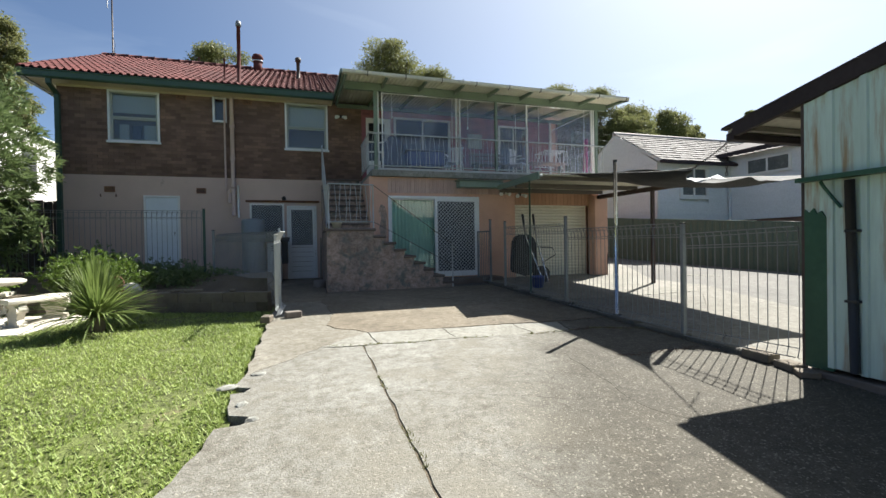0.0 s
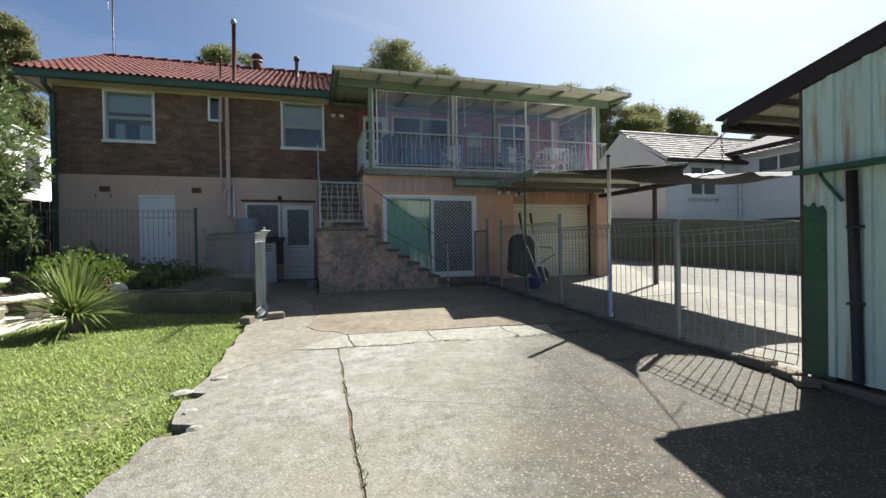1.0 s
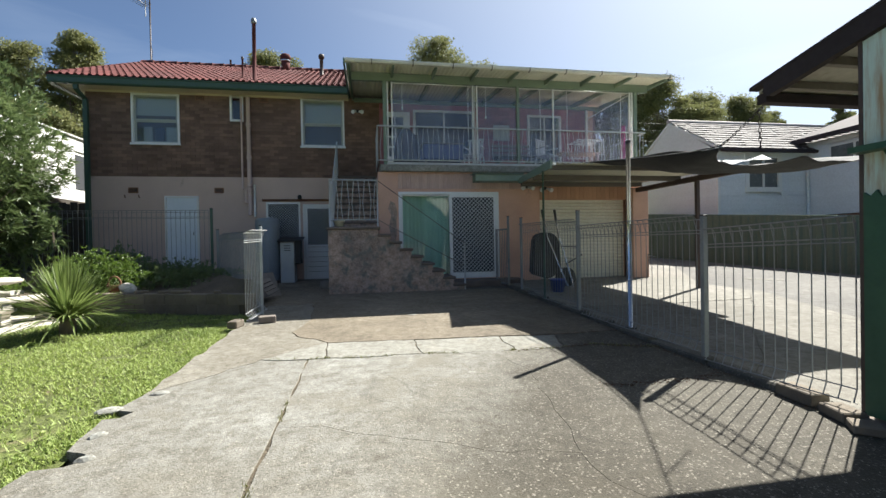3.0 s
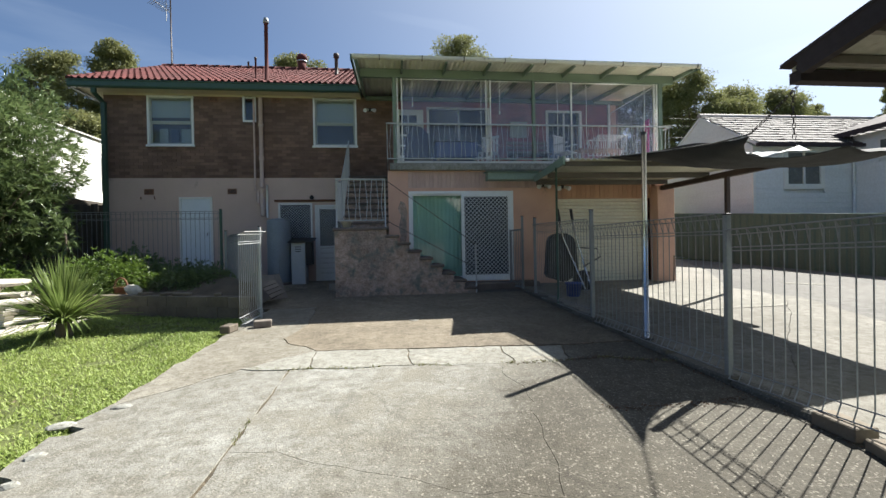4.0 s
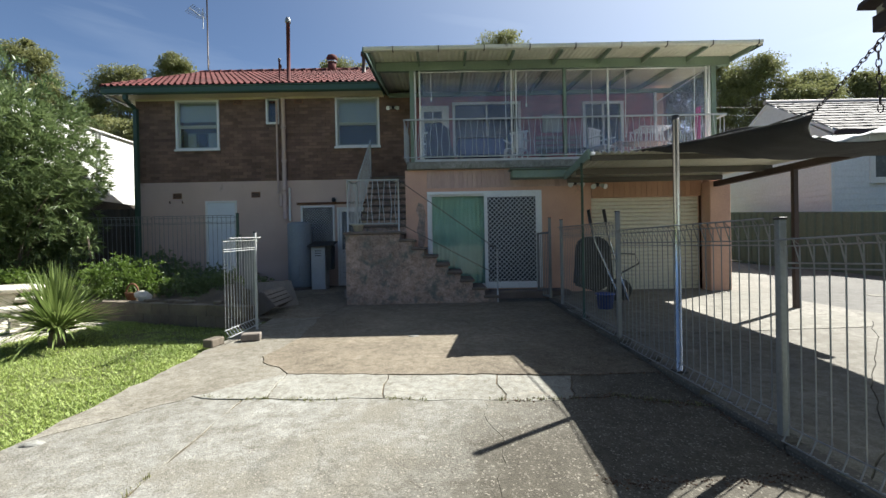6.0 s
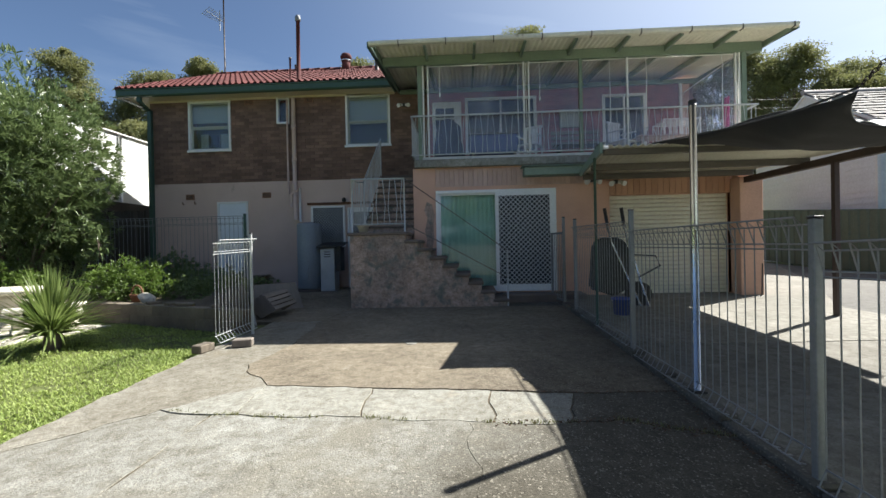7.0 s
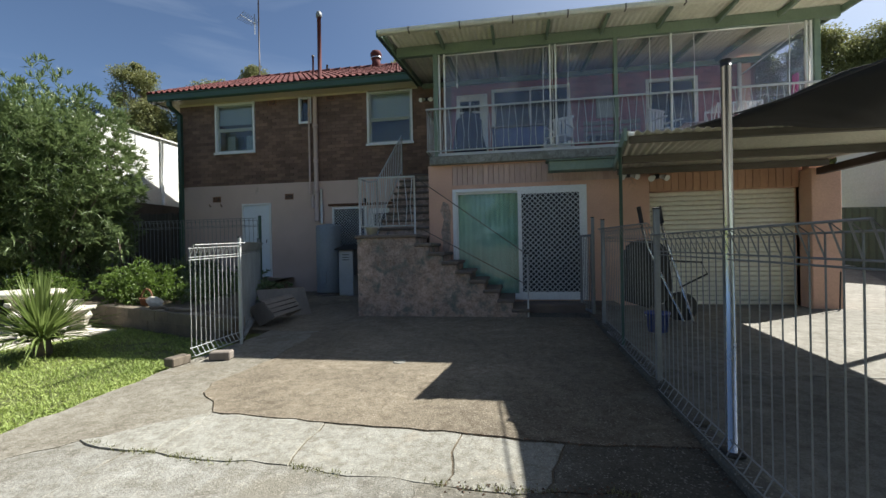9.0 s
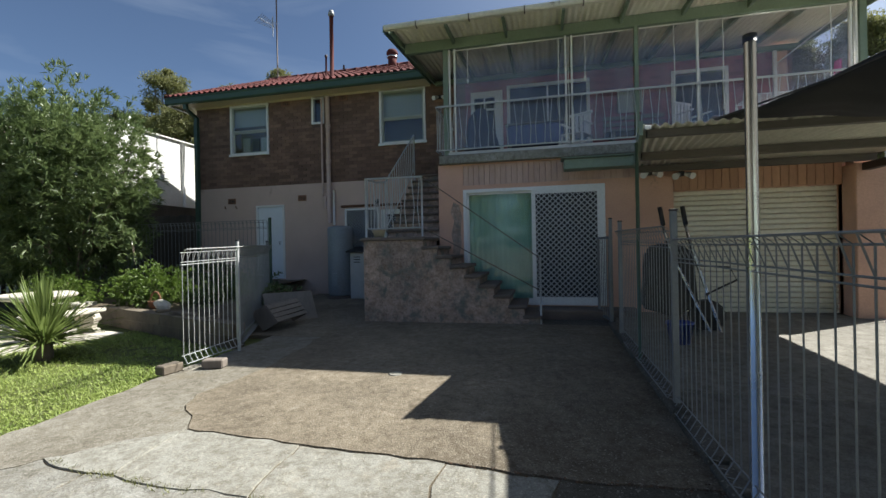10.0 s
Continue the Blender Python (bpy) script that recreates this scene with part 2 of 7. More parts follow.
M_TREAD = surf("tread_concrete", (0.19, 0.15, 0.125), (0.13, 0.105, 0.09), 0.92, fine=40, big=2, bump=0.5)
M_BOARD = surf("salmon_boards", (0.60, 0.43, 0.36), (0.5, 0.35, 0.29), 0.8, fine=40, big=1.5, stretch=(1, 1, 0.2), obj=0.1)
M_ORANGE = surf("orange_boards", (0.58, 0.34, 0.22), (0.48, 0.27, 0.17), 0.8, fine=40, big=1.5, stretch=(1, 1, 0.2), obj=0.1)
M_GREEN = surf("green_paint", (0.052, 0.1, 0.07), (0.042, 0.082, 0.058), 0.5, fine=20, big=1, bump=0.05)
M_SAGE = surf("sage_paint", (0.2, 0.265, 0.2), (0.165, 0.22, 0.17), 0.6, fine=25, big=1.5, bump=0.1, c=(0.13, 0.15, 0.11), spots=0.0)
M_WHITE = surf("white_paint", (0.84, 0.84, 0.82), (0.78, 0.78, 0.76), 0.5, fine=30, big=1.2, bump=0.04)
M_CREAM = surf("cream_eave", (0.66, 0.57, 0.42), (0.58, 0.5, 0.36), 0.7, fine=20, big=1)
M_DOORBLUE = surf("pale_blue_door", (0.82, 0.87, 0.92), (0.77, 0.82, 0.87), 0.55, fine=30, big=1.4, bump=0.04)
M_ALU = surf("white_aluminium", (0.82, 0.84, 0.84), (0.76, 0.78, 0.78), 0.38, fine=30, bump=0.02)
M_TILE = surf("red_roof_tile", (0.135, 0.04, 0.037), (0.095, 0.033, 0.032), 0.88, fine=40, big=0.9, bump=0.2, obj=0.2, c=(0.16, 0.06, 0.05), spots=0.0, spec=0.2, grain=0.3)
M_TILE_J = surf("red_roof_tile_joined", (0.135, 0.04, 0.037), (0.095, 0.033, 0.032), 0.88, fine=40, big=0.9, bump=0.2, island=0.2, spec=0.2, grain=0.3)
M_TILE_GREY = surf("grey_roof_tile", (0.15, 0.13, 0.125), (0.09, 0.078, 0.075), 0.8, fine=20, big=0.8, bump=0.2, island=0.4, spec=0.22)
M_RIDGE = surf("pale_ridge_cap", (0.45, 0.42, 0.4), (0.33, 0.3, 0.29), 0.8, fine=20, big=1.5)
M_NBGLASS = surf("curtained_glass", (0.16, 0.175, 0.17), (0.11, 0.12, 0.118), 0.25, fine=9, big=3, bump=0.0)
M_CORR = surf("corrugated_steel", (0.74, 0.72, 0.61), (0.64, 0.61, 0.5), 0.55, metal=0.05, fine=18, big=1.1, bump=0.08, c=(0.30, 0.25, 0.18), spots=-0.02)
M_CORR_OLD = surf("old_corrugated_steel", (0.5, 0.46, 0.38), (0.36, 0.33, 0.27), 0.7, metal=0.1, fine=18, big=1.3, bump=0.1, c=(0.2, 0.15, 0.11), spots=0.03)
M_BEAM = surf("weathered_beam", (0.16, 0.14, 0.12), (0.11, 0.1, 0.085), 0.85, fine=30, big=2, stretch=(0.3, 1, 1))
M_BROWN = surf("brown_steel", (0.075, 0.048, 0.04), (0.055, 0.036, 0.03), 0.6, fine=30, big=2)
M_GALV = surf("galvanised_steel", (0.62, 0.64, 0.66), (0.54, 0.56, 0.58), 0.24, metal=1.0, fine=6, big=2, bump=0.0)
M_WIRE = surf("grey_fence_steel", (0.27, 0.28, 0.29), (0.2, 0.21, 0.22), 0.5, metal=0.3, fine=40, big=2, bump=0.03)
M_WIRE_PALE = surf("pale_fence_steel", (0.55, 0.56, 0.56), (0.45, 0.46, 0.46), 0.5, metal=0.2, fine=40, big=2, bump=0.03)
M_DARK = surf("black_plastic", (0.022, 0.022, 0.024), (0.015, 0.015, 0.017), 0.5, fine=30)
M_NET = surf("fly_screen", (0.035, 0.038, 0.045), (0.028, 0.03, 0.035), 0.7, fine=200)
M_GRILLE = surf("grille_aluminium", (0.5, 0.52, 0.53), (0.43, 0.45, 0.46), 0.5, fine=30)
M_BLINDGREEN = surf("green_blind", (0.42, 0.68, 0.55), (0.34, 0.58, 0.46), 0.8, fine=80, big=3, obj=0.12)
M_ROOM = surf("dim_room", (0.2, 0.18, 0.16), (0.15, 0.135, 0.12), 0.9)
M_SHADE = surf("roller_blind", (0.42, 0.44, 0.40), (0.37, 0.39, 0.35), 0.8, fine=120)
M_ROLLER = surf("cream_roller_door", (0.8, 0.77, 0.64), (0.73, 0.7, 0.58), 0.55, fine=20, big=1, c=(0.42, 0.38, 0.28), spots=-0.02)
M_TANK = surf("grey_tank", (0.28, 0.31, 0.33), (0.23, 0.26, 0.28), 0.45, fine=25, big=1.5, bump=0.04)
M_RUST = surf("rust", (0.19, 0.085, 0.045), (0.12, 0.055, 0.03), 0.9, fine=40, big=4, bump=0.4)
M_TERRA = surf("terracotta", (0.30, 0.15, 0.09), (0.22, 0.11, 0.07), 0.9, fine=30, big=4, bump=0.3)
M_STONE = surf("pale_cast_stone", (0.62, 0.58, 0.5), (0.5, 0.46, 0.39), 0.85, fine=40, big=4, bump=0.3, c=(0.36, 0.33, 0.27), spots=0.0)
M_BLOCK = surf("retaining_block", (0.215, 0.175, 0.128), (0.125, 0.104, 0.08), 0.93, fine=30, big=2, bump=0.6, obj=0.15)
M_TIMBER = surf("old_timber", (0.27, 0.235, 0.2), (0.2, 0.17, 0.145), 0.9, fine=30, big=3, stretch=(1, 1, 0.2), obj=0.15)
M_PALING = surf("dark_paling", (0.09, 0.075, 0.06), (0.06, 0.05, 0.04), 0.92, fine=25, big=2, stretch=(1, 1, 0.15), obj=0.2)
M_SHED = surf("pale_green_shed", (0.62, 0.74, 0.68), (0.54, 0.66, 0.60), 0.6, fine=18, big=1.2, bump=0.05, c=(0.36, 0.25, 0.15), spots=0.085, stretch=(1.6, 1.6, 0.14))
M_SHEDGREEN = surf("dark_green_paint", (0.03, 0.10, 0.055), (0.022, 0.08, 0.045), 0.5, fine=18, big=2)
M_BARGE = surf("dark_brown_barge", (0.06, 0.045, 0.048), (0.045, 0.035, 0.037), 0.85, fine=20, spec=0.2)
M_CBOND = surf("green_steel_fence", (0.085, 0.13, 0.10), (0.07, 0.11, 0.085), 0.55, fine=15, big=0.7, bump=0.03)
M_WB = surf("white_weatherboard", (0.80, 0.82, 0.84), (0.74, 0.76, 0.78), 0.6, fine=15, big=0.6, bump=0.03, obj=0.03)
M_WBL = surf("cream_weatherboard", (0.80, 0.80, 0.77), (0.74, 0.74, 0.71), 0.6, fine=15, big=0.6, bump=0.03, obj=0.03)
M_PURPLE = surf("plum_brick", (0.36, 0.14, 0.15), (0.26, 0.10, 0.12), 0.85, fine=40, big=1.5, island=0.25)
M_BLUECLOTH = surf("blue_cloth", (0.06, 0.09, 0.25), (0.045, 0.07, 0.19), 0.85, fine=80)
M_NAVY = surf("navy_cover", (0.03, 0.035, 0.06), (0.022, 0.026, 0.045), 0.7, fine=40, big=5, bump=0.3, depth=0.03)
M_PINK = surf("pink_cloth", (0.55, 0.05, 0.2), (0.45, 0.04, 0.16), 0.8, fine=60)
M_BLUE = surf("blue_plastic", (0.04, 0.075, 0.3), (0.03, 0.06, 0.25), 0.45, fine=20)
M_VINYL = clear("clear_vinyl", (0.95, 0.95, 0.98), 0.02, haze=0.04, rough=0.05)
M_GLASS = clear("window_glass", (0.9, 0.93, 0.93), 0.02)
M_GRASSB = leafy("grass", (0.14, 0.222, 0.036), (0.33, 0.395, 0.11), 0.35, 0.6)
M_BUSH = leafy("bush_leaves", (0.05, 0.09, 0.034), (0.19, 0.245, 0.10), 0.35, 0.36)
M_SHRUB = leafy("shrub_leaves", (0.045, 0.09, 0.014), (0.14, 0.21, 0.04), 0.4)
M_SPIKE = leafy("spiky_leaves", (0.07, 0.12, 0.025), (0.25, 0.31, 0.10), 0.35)
M_GUM = leafy("far_leaves", (0.065, 0.09, 0.036), (0.26, 0.26, 0.11), 0.36, 0.6)
M_BARK = surf("bark", (0.2, 0.16, 0.125), (0.13, 0.1, 0.08), 0.95, fine=15, big=2, bump=0.6, depth=0.03, stretch=(1, 1, 0.3))


def sailcloth():
    """Black knitted shade cloth: lets a little light through its weave."""
    m = surf("shade_cloth", (0.026, 0.027, 0.028), (0.018, 0.018, 0.019), 0.85, fine=150, big=2, bump=0.2, c=(0.16, 0.155, 0.14), spots=-0.13)
    N, L = m.node_tree.nodes, m.node_tree.links
    tr, sh = N.new("ShaderNodeBsdfTransparent"), N.new("ShaderNodeMixShader")
    sh.inputs[0].default_value = 0.04
    L.new(N["Principled BSDF"].outputs[0], sh.inputs[1]), L.new(tr.outputs[0], sh.inputs[2])
    L.new(sh.outputs[0], N["Material Output"].inputs[0])
    return m


M_SAIL = sailcloth()


# ---- mesh helpers ----
def box(bm, x0, x1, y0, y1, z0, z1, bevel=0.0):
    vs = [bm.verts.new(p) for p in ((x0, y0, z0), (x1, y0, z0), (x1, y1, z0), (x0, y1, z0), (x0, y0, z1), (x1, y0, z1), (x1, y1, z1), (x0, y1, z1))]
    fs = [bm.faces.new([vs[i] for i in f]) for f in ((0, 3, 2, 1), (4, 5, 6, 7), (0, 1, 5, 4), (1, 2, 6, 5), (2, 3, 7, 6), (3, 0, 4, 7))]
    if bevel:
        bmesh.ops.bevel(bm, geom=list({e for f in fs for e in f.edges}), offset=bevel, segments=1, affect="EDGES")
    return bm


def B(x0, x1, y0, y1, z0, z1, bevel=0.0):
    return box(bmesh.new(), x0, x1, y0, y1, z0, z1, bevel)


def tube(bm, pts, r, n=8, r2=None, cap=True):
    """A round bar along a line of points."""
    pts = [Vector(p) for p in pts]
    rings, up = [], None
    for i, p in enumerate(pts):
        d = (pts[min(i + 1, len(pts) - 1)] - pts[max(i - 1, 0)]).normalized()
        if up is None:
            up = Vector((0, 0, 1)) if abs(d.z) < 0.9 else Vector((1, 0, 0))
        s = d.cross(up).normalized()
        up = s.cross(d).normalized()
        rr = r if r2 is None else r + (r2 - r) * i / max(1, len(pts) - 1)
        rings.append([bm.verts.new(p + rr * (math.cos(a) * s + math.sin(a) * up)) for a in [2 * math.pi * k / n for k in range(n)]])
    for a, b in zip(rings, rings[1:]):
        for k in range(n):
            bm.faces.new((a[k], a[(k + 1) % n], b[(k + 1) % n], b[k])).smooth = n > 5
    if cap:
        bm.faces.new(rings[0]), bm.faces.new(rings[-1][::-1])
    return bm


def T(pts, r, n=8, r2=None):
    return tube(bmesh.new(), pts, r, n, r2)


def lathe(bm, prof, x, y, n=20):
    rings = [[bm.verts.new((x + r * math.cos(2 * math.pi * k / n), y + r * math.sin(2 * math.pi * k / n), z)) for k in range(n)] for r, z in prof]
    for a, b in zip(rings, rings[1:]):
        for k in range(n):
            bm.faces.new((a[k], a[(k + 1) % n], b[(k + 1) % n], b[k])).smooth = True
    bm.faces.new(rings[0][::-1]), bm.faces.new(rings[-1])
    return bm


def prism(bm, poly, axis, a, b):
    """A flat outline drawn out along an axis from a to b."""
    def at(p, v):
        return {"x": (v, p[0], p[1]), "y": (p[0], v, p[1]), "z": (p[0], p[1], v)}[axis]
    lo, hi = [bm.verts.new(at(p, a)) for p in poly], [bm.verts.new(at(p, b)) for p in poly]
    n = len(poly)
    fs = [bm.faces.new(lo), bm.faces.new(hi[::-1])] + [bm.faces.new((lo[i], hi[i], hi[(i + 1) % n], lo[(i + 1) % n])) for i in range(n)]
    bmesh.ops.recalc_face_normals(bm, faces=fs)
    return bm


def mesh_of(name, bm, material):
    me = bpy.data.meshes.new(name)
    bm.to_mesh(me)
    bm.free()
    me.materials.append(material)
    return me


def part(name, bm, material, parent, label=""):
    me = bm if isinstance(bm, bpy.types.Mesh) else mesh_of(name, bm, material)
    ob = new(name, me)
    ob.parent = parent
    return tagged(ob, label=label)


def thing(name, label, category, group="", at=(0, 0, 0)):
    ob = new(name)
    ob.empty_display_size = 0.1
    ob.location = at
    return tagged(ob, label, category, group)


def solid(name, bm, material, label, category="", kind="structure", group=""):
    return tagged(new(name, mesh_of(name, bm, material)), label, category or name.split("_")[0], group, kind)


def holes(x0, x1, z0, z1, openings):
    """The rectangles that are left of a wall round its openings (xa, xb, za, zb)."""
    xs = sorted({x0, x1, *[v for o in openings for v in o[:2]]})
    zs = sorted({z0, z1, *[v for o in openings for v in o[2:]]})
    for a, b in zip(xs, xs[1:]):
        for c, d in zip(zs, zs[1:]):
            if not any(o[0] < (a + b) / 2 < o[1] and o[2] < (c + d) / 2 < o[3] for o in openings):
                yield a, b, c, d


def wall_y(x0, x1, z0, z1, y0, y1, openings=()):
    bm = bmesh.new()
    for a, b, c, d in holes(x0, x1, z0, z1, openings):
        box(bm, a, b, y0, y1, c, d)
    bmesh.ops.remove_doubles(bm, verts=bm.verts, dist=1e-4)
    return bm


def G(x, y):
    """Height of the paved ground, which falls gently away from the house."""
    return -0.15 + 0.031 * max(-16.0, min(9.0, y))


# ---- ground ----
def ground_sheet():
    bm = bmesh.new()
    xs = [-900, -200, -60, -25, -14, -8, -5, -2.6, 0, 2.4, 6, 9, 12, 16, 25, 60, 200, 900]
    ys = [-900, -200, -60, -25, -16, -10, -6, -3, 0, 3, 6, 9, 14, 25, 60, 200, 900]
    vs = [[bm.verts.new((x, y, G(x, y) - 0.09)) for x in xs] for y in ys]
    for j in range(len(ys) - 1):
        for i in range(len(xs) - 1):
            bm.faces.new((vs[j][i], vs[j][i + 1], vs[j + 1][i + 1], vs[j + 1][i])).smooth = True
    return bm


ground = solid("ground", ground_sheet(), M_EARTH, "grassy earth round the house reaching far away", "ground")


def jag(a, b, amp=0.02, step=0.12):
    """A ragged line from a to b, the same whichever way round it is asked for."""
    if b < a:
        return jag(b, a, amp, step)[::-1]
    d = math.dist(a, b)
    n = max(1, int(d / step))
    amp *= 0.35 if max(abs(a[0] + 1.41), abs(b[0] + 1.41)) < 0.05 else 1.0  # the long crack runs nearly straight
    nx, ny = -(b[1] - a[1]) / d, (b[0] - a[0]) / d
    out = []
    for i in range(n + 1):
        t = i / n
        w = 0 if i in (0, n) else amp * noise.noise((a[0] * 3.1 + b[1] + t * d * 4, a[1] * 2.7 - b[0], 1.3)) * 2
        out.append((a[0] + (b[0] - a[0]) * t + nx * w, a[1] + (b[1] - a[1]) * t + ny * w))
    return out


def paving(corners, amp=0.02, lift=0.0, gap=0.003, thick=0.12, lip=0.004):
    """A poured slab whose edges follow ragged cracks, with a worn lip."""
    line = []
    for a, b in zip(corners, corners[1:] + corners[:1]):
        line += jag(a, b, amp)[:-1]
    n = len(line)
    cx, cy = sum(p[0] for p in line) / n, sum(p[1] for p in line) / n
    area = sum(line[i][0] * line[(i + 1) % n][1] - line[(i + 1) % n][0] * line[i][1] for i in range(n))
    s = 1 if area > 0 else -1

    def inset(k):
        res = []
        for i in range(n):
            (ax, ay), (bx, by) = line[i - 1], line[(i + 1) % n]
            d = math.hypot(bx - ax, by - ay) or 1
            res.append((line[i][0] - s * (by - ay) / d * k, line[i][1] + s * (bx - ax) / d * k))
        return res
    bm = bmesh.new()
    rings = []
    for k, dz in ((gap, -thick), (gap, -0.012), (gap + lip, 0.0)):
        rings.append([bm.verts.new((x, y, G(x, y) + lift + dz)) for x, y in inset(k)])
    for a, b in zip(rings, rings[1:]):
        for i in range(n):
            bm.faces.new((a[i], a[(i + 1) % n], b[(i + 1) % n], b[i]))
    top = bm.faces.new(rings[-1])
    bmesh.ops.triangulate(bm, faces=[top])
    bmesh.ops.recalc_face_normals(bm, faces=bm.faces)
    return bm


bed = bmesh.new()
vs_ = [bed.verts.new((x, y, G(x, y) - 0.009)) for x, y in ((-2.4, -13), (2.42, -13), (2.42, 2), (-2.4, 2))]
bed.faces.new(vs_)
solid("joint_soil", bed, M_SOIL, "dark soil filling the joints between slabs", "soil")
drive = thing("pavement", "cracked pale concrete yard slabs with ragged joints", "pavement")
drive["kind"] = "structure"
EDGE = -2.62
# where the pale strip meets its neighbours, from the lawn to the fence
S_BOT = [(-1.9, -5.76), (-1.4, -5.86), (-1.21, -5.85), (-0.77, -5.91), (-0.21, -5.9), (0.06, -5.95), (0.61, -5.98), (0.78, -5.99), (1.34, -5.99), (1.72, -5.94), (2.05, -6.1), (2.4, -6.2)]
S_TOP = [(-1.27, -5.2), (-0.78, -5.24), (-0.25, -5.28), (0.81, -5.34), (1.51, -5.4), (2.4, -5.38)]
CRACK_A = [(0.64, -6.5), (0.66, -6.99), (0.59, -7.27), (0.53, -7.56), (0.45, -8.03)]
CRACK_B = [(0.42, -8.18), (0.16, -8.08), (-0.12, -8.04), (-0.29, -7.92), (-0.72, -7.72), (-1.11, -7.5), (-1.415, -7.46)]
CRACK_C = [(0.41, -8.32), (0.52, -8.63), (0.62, -8.73), (0.78, -9.2), (0.9, -12.5)]
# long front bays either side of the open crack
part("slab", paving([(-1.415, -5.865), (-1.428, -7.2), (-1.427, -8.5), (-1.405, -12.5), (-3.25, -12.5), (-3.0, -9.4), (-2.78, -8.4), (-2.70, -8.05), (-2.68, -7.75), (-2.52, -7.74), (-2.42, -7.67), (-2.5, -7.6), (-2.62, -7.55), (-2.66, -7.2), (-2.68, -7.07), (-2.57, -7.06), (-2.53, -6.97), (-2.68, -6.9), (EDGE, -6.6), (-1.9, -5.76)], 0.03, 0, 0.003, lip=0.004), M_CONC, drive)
part("slab", paving([(EDGE, -6.6), (EDGE, -5.6), (-2.6, -4.1), (-2.55, -2.2), (-1.75, -2.2), (-1.63, -3.71), (-1.79, -4.53), (-1.59, -4.88), (-1.43, -4.98), (-1.27, -5.2), (-1.9, -5.76)], 0.024, 0, 0.0006, lip=0.001), M_CONC_TAN, drive)
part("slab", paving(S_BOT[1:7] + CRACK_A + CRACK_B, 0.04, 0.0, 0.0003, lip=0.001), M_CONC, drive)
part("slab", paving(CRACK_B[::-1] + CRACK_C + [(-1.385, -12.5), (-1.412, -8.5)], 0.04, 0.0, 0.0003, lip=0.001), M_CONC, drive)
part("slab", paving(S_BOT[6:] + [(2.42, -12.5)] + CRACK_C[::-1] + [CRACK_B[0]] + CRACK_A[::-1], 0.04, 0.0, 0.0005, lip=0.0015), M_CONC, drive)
# the pale strip of broken paving; dirt and painted shade darken its fence end
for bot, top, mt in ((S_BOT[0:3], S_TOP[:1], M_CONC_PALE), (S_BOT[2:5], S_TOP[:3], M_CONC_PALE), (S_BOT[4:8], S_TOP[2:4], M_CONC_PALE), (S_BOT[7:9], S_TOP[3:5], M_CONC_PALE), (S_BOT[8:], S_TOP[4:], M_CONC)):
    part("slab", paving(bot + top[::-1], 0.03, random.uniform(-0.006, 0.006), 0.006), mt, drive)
part("slab", paving([(-1.43, -4.98), (-1.27, -5.2), (-0.78, -5.24), (-0.25, -5.28), (0.81, -5.34), (1.51, -5.4), (2.4, -5.38), (2.4, -1.0), (-1.6, -1.0), (-1.75, -2.2), (-1.63, -3.71), (-1.79, -4.53), (-1.59, -4.88)], 0.02, 0.004, 0.006), M_CONC_BROWN, drive)
part("slab", paving([(-1.75, -2.2), (-1.6, -1.0), (-1.6, 2.38), (-4.3, 2.38), (-4.3, 0.0), (-3.0, -2.2), (-2.55, -2.2)], 0.02, 0.0, 0.005), M_CONC_BROWN, drive)
# slab along the house foot, its colour darkened for the shade there
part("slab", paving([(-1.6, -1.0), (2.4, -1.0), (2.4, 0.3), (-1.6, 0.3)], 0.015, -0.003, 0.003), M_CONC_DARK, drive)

# weeds and moss along the open crack and the ragged joint of the pale strip
bm = bmesh.new()
for k in range(640):
    if k % 5 < 2:
        y = random.uniform(-12.0, -5.95)
        x = -1.415 + random.gauss(0, 0.013)
    else:
        i = random.randrange(len(S_BOT) - 1)
        u = random.random()
        x = S_BOT[i][0] + (S_BOT[i + 1][0] - S_BOT[i][0]) * u
        y = S_BOT[i][1] + (S_BOT[i + 1][1] - S_BOT[i][1]) * u + random.gauss(0, 0.016)
    if noise.noise((x * 1.7, y * 1.7, 4.0)) < -0.12:
        continue
    for j in range(4):
        a, h, w = random.uniform(0, 6.28), random.uniform(0.006, 0.034), random.uniform(0.002, 0.005)
        z = G(x, y) - 0.01
        px, py = x + random.gauss(0, 0.008), y + random.gauss(0, 0.008)
        ca, sa = math.cos(a), math.sin(a)
        vv = [bm.verts.new(p) for p in ((px - sa * w, py + ca * w, z), (px + sa * w, py - ca * w, z), (px + ca * h * 0.7, py + sa * h * 0.7, z + 0.008 + h))]
        bm.faces.new(vv)
M_WEED = leafy("crack_weed", (0.06, 0.085, 0.02), (0.2, 0.2, 0.08), 0.3)
solid("crack_weeds", bm, M_WEED, "small dry weeds growing along the slab cracks", "weeds", "stuff")

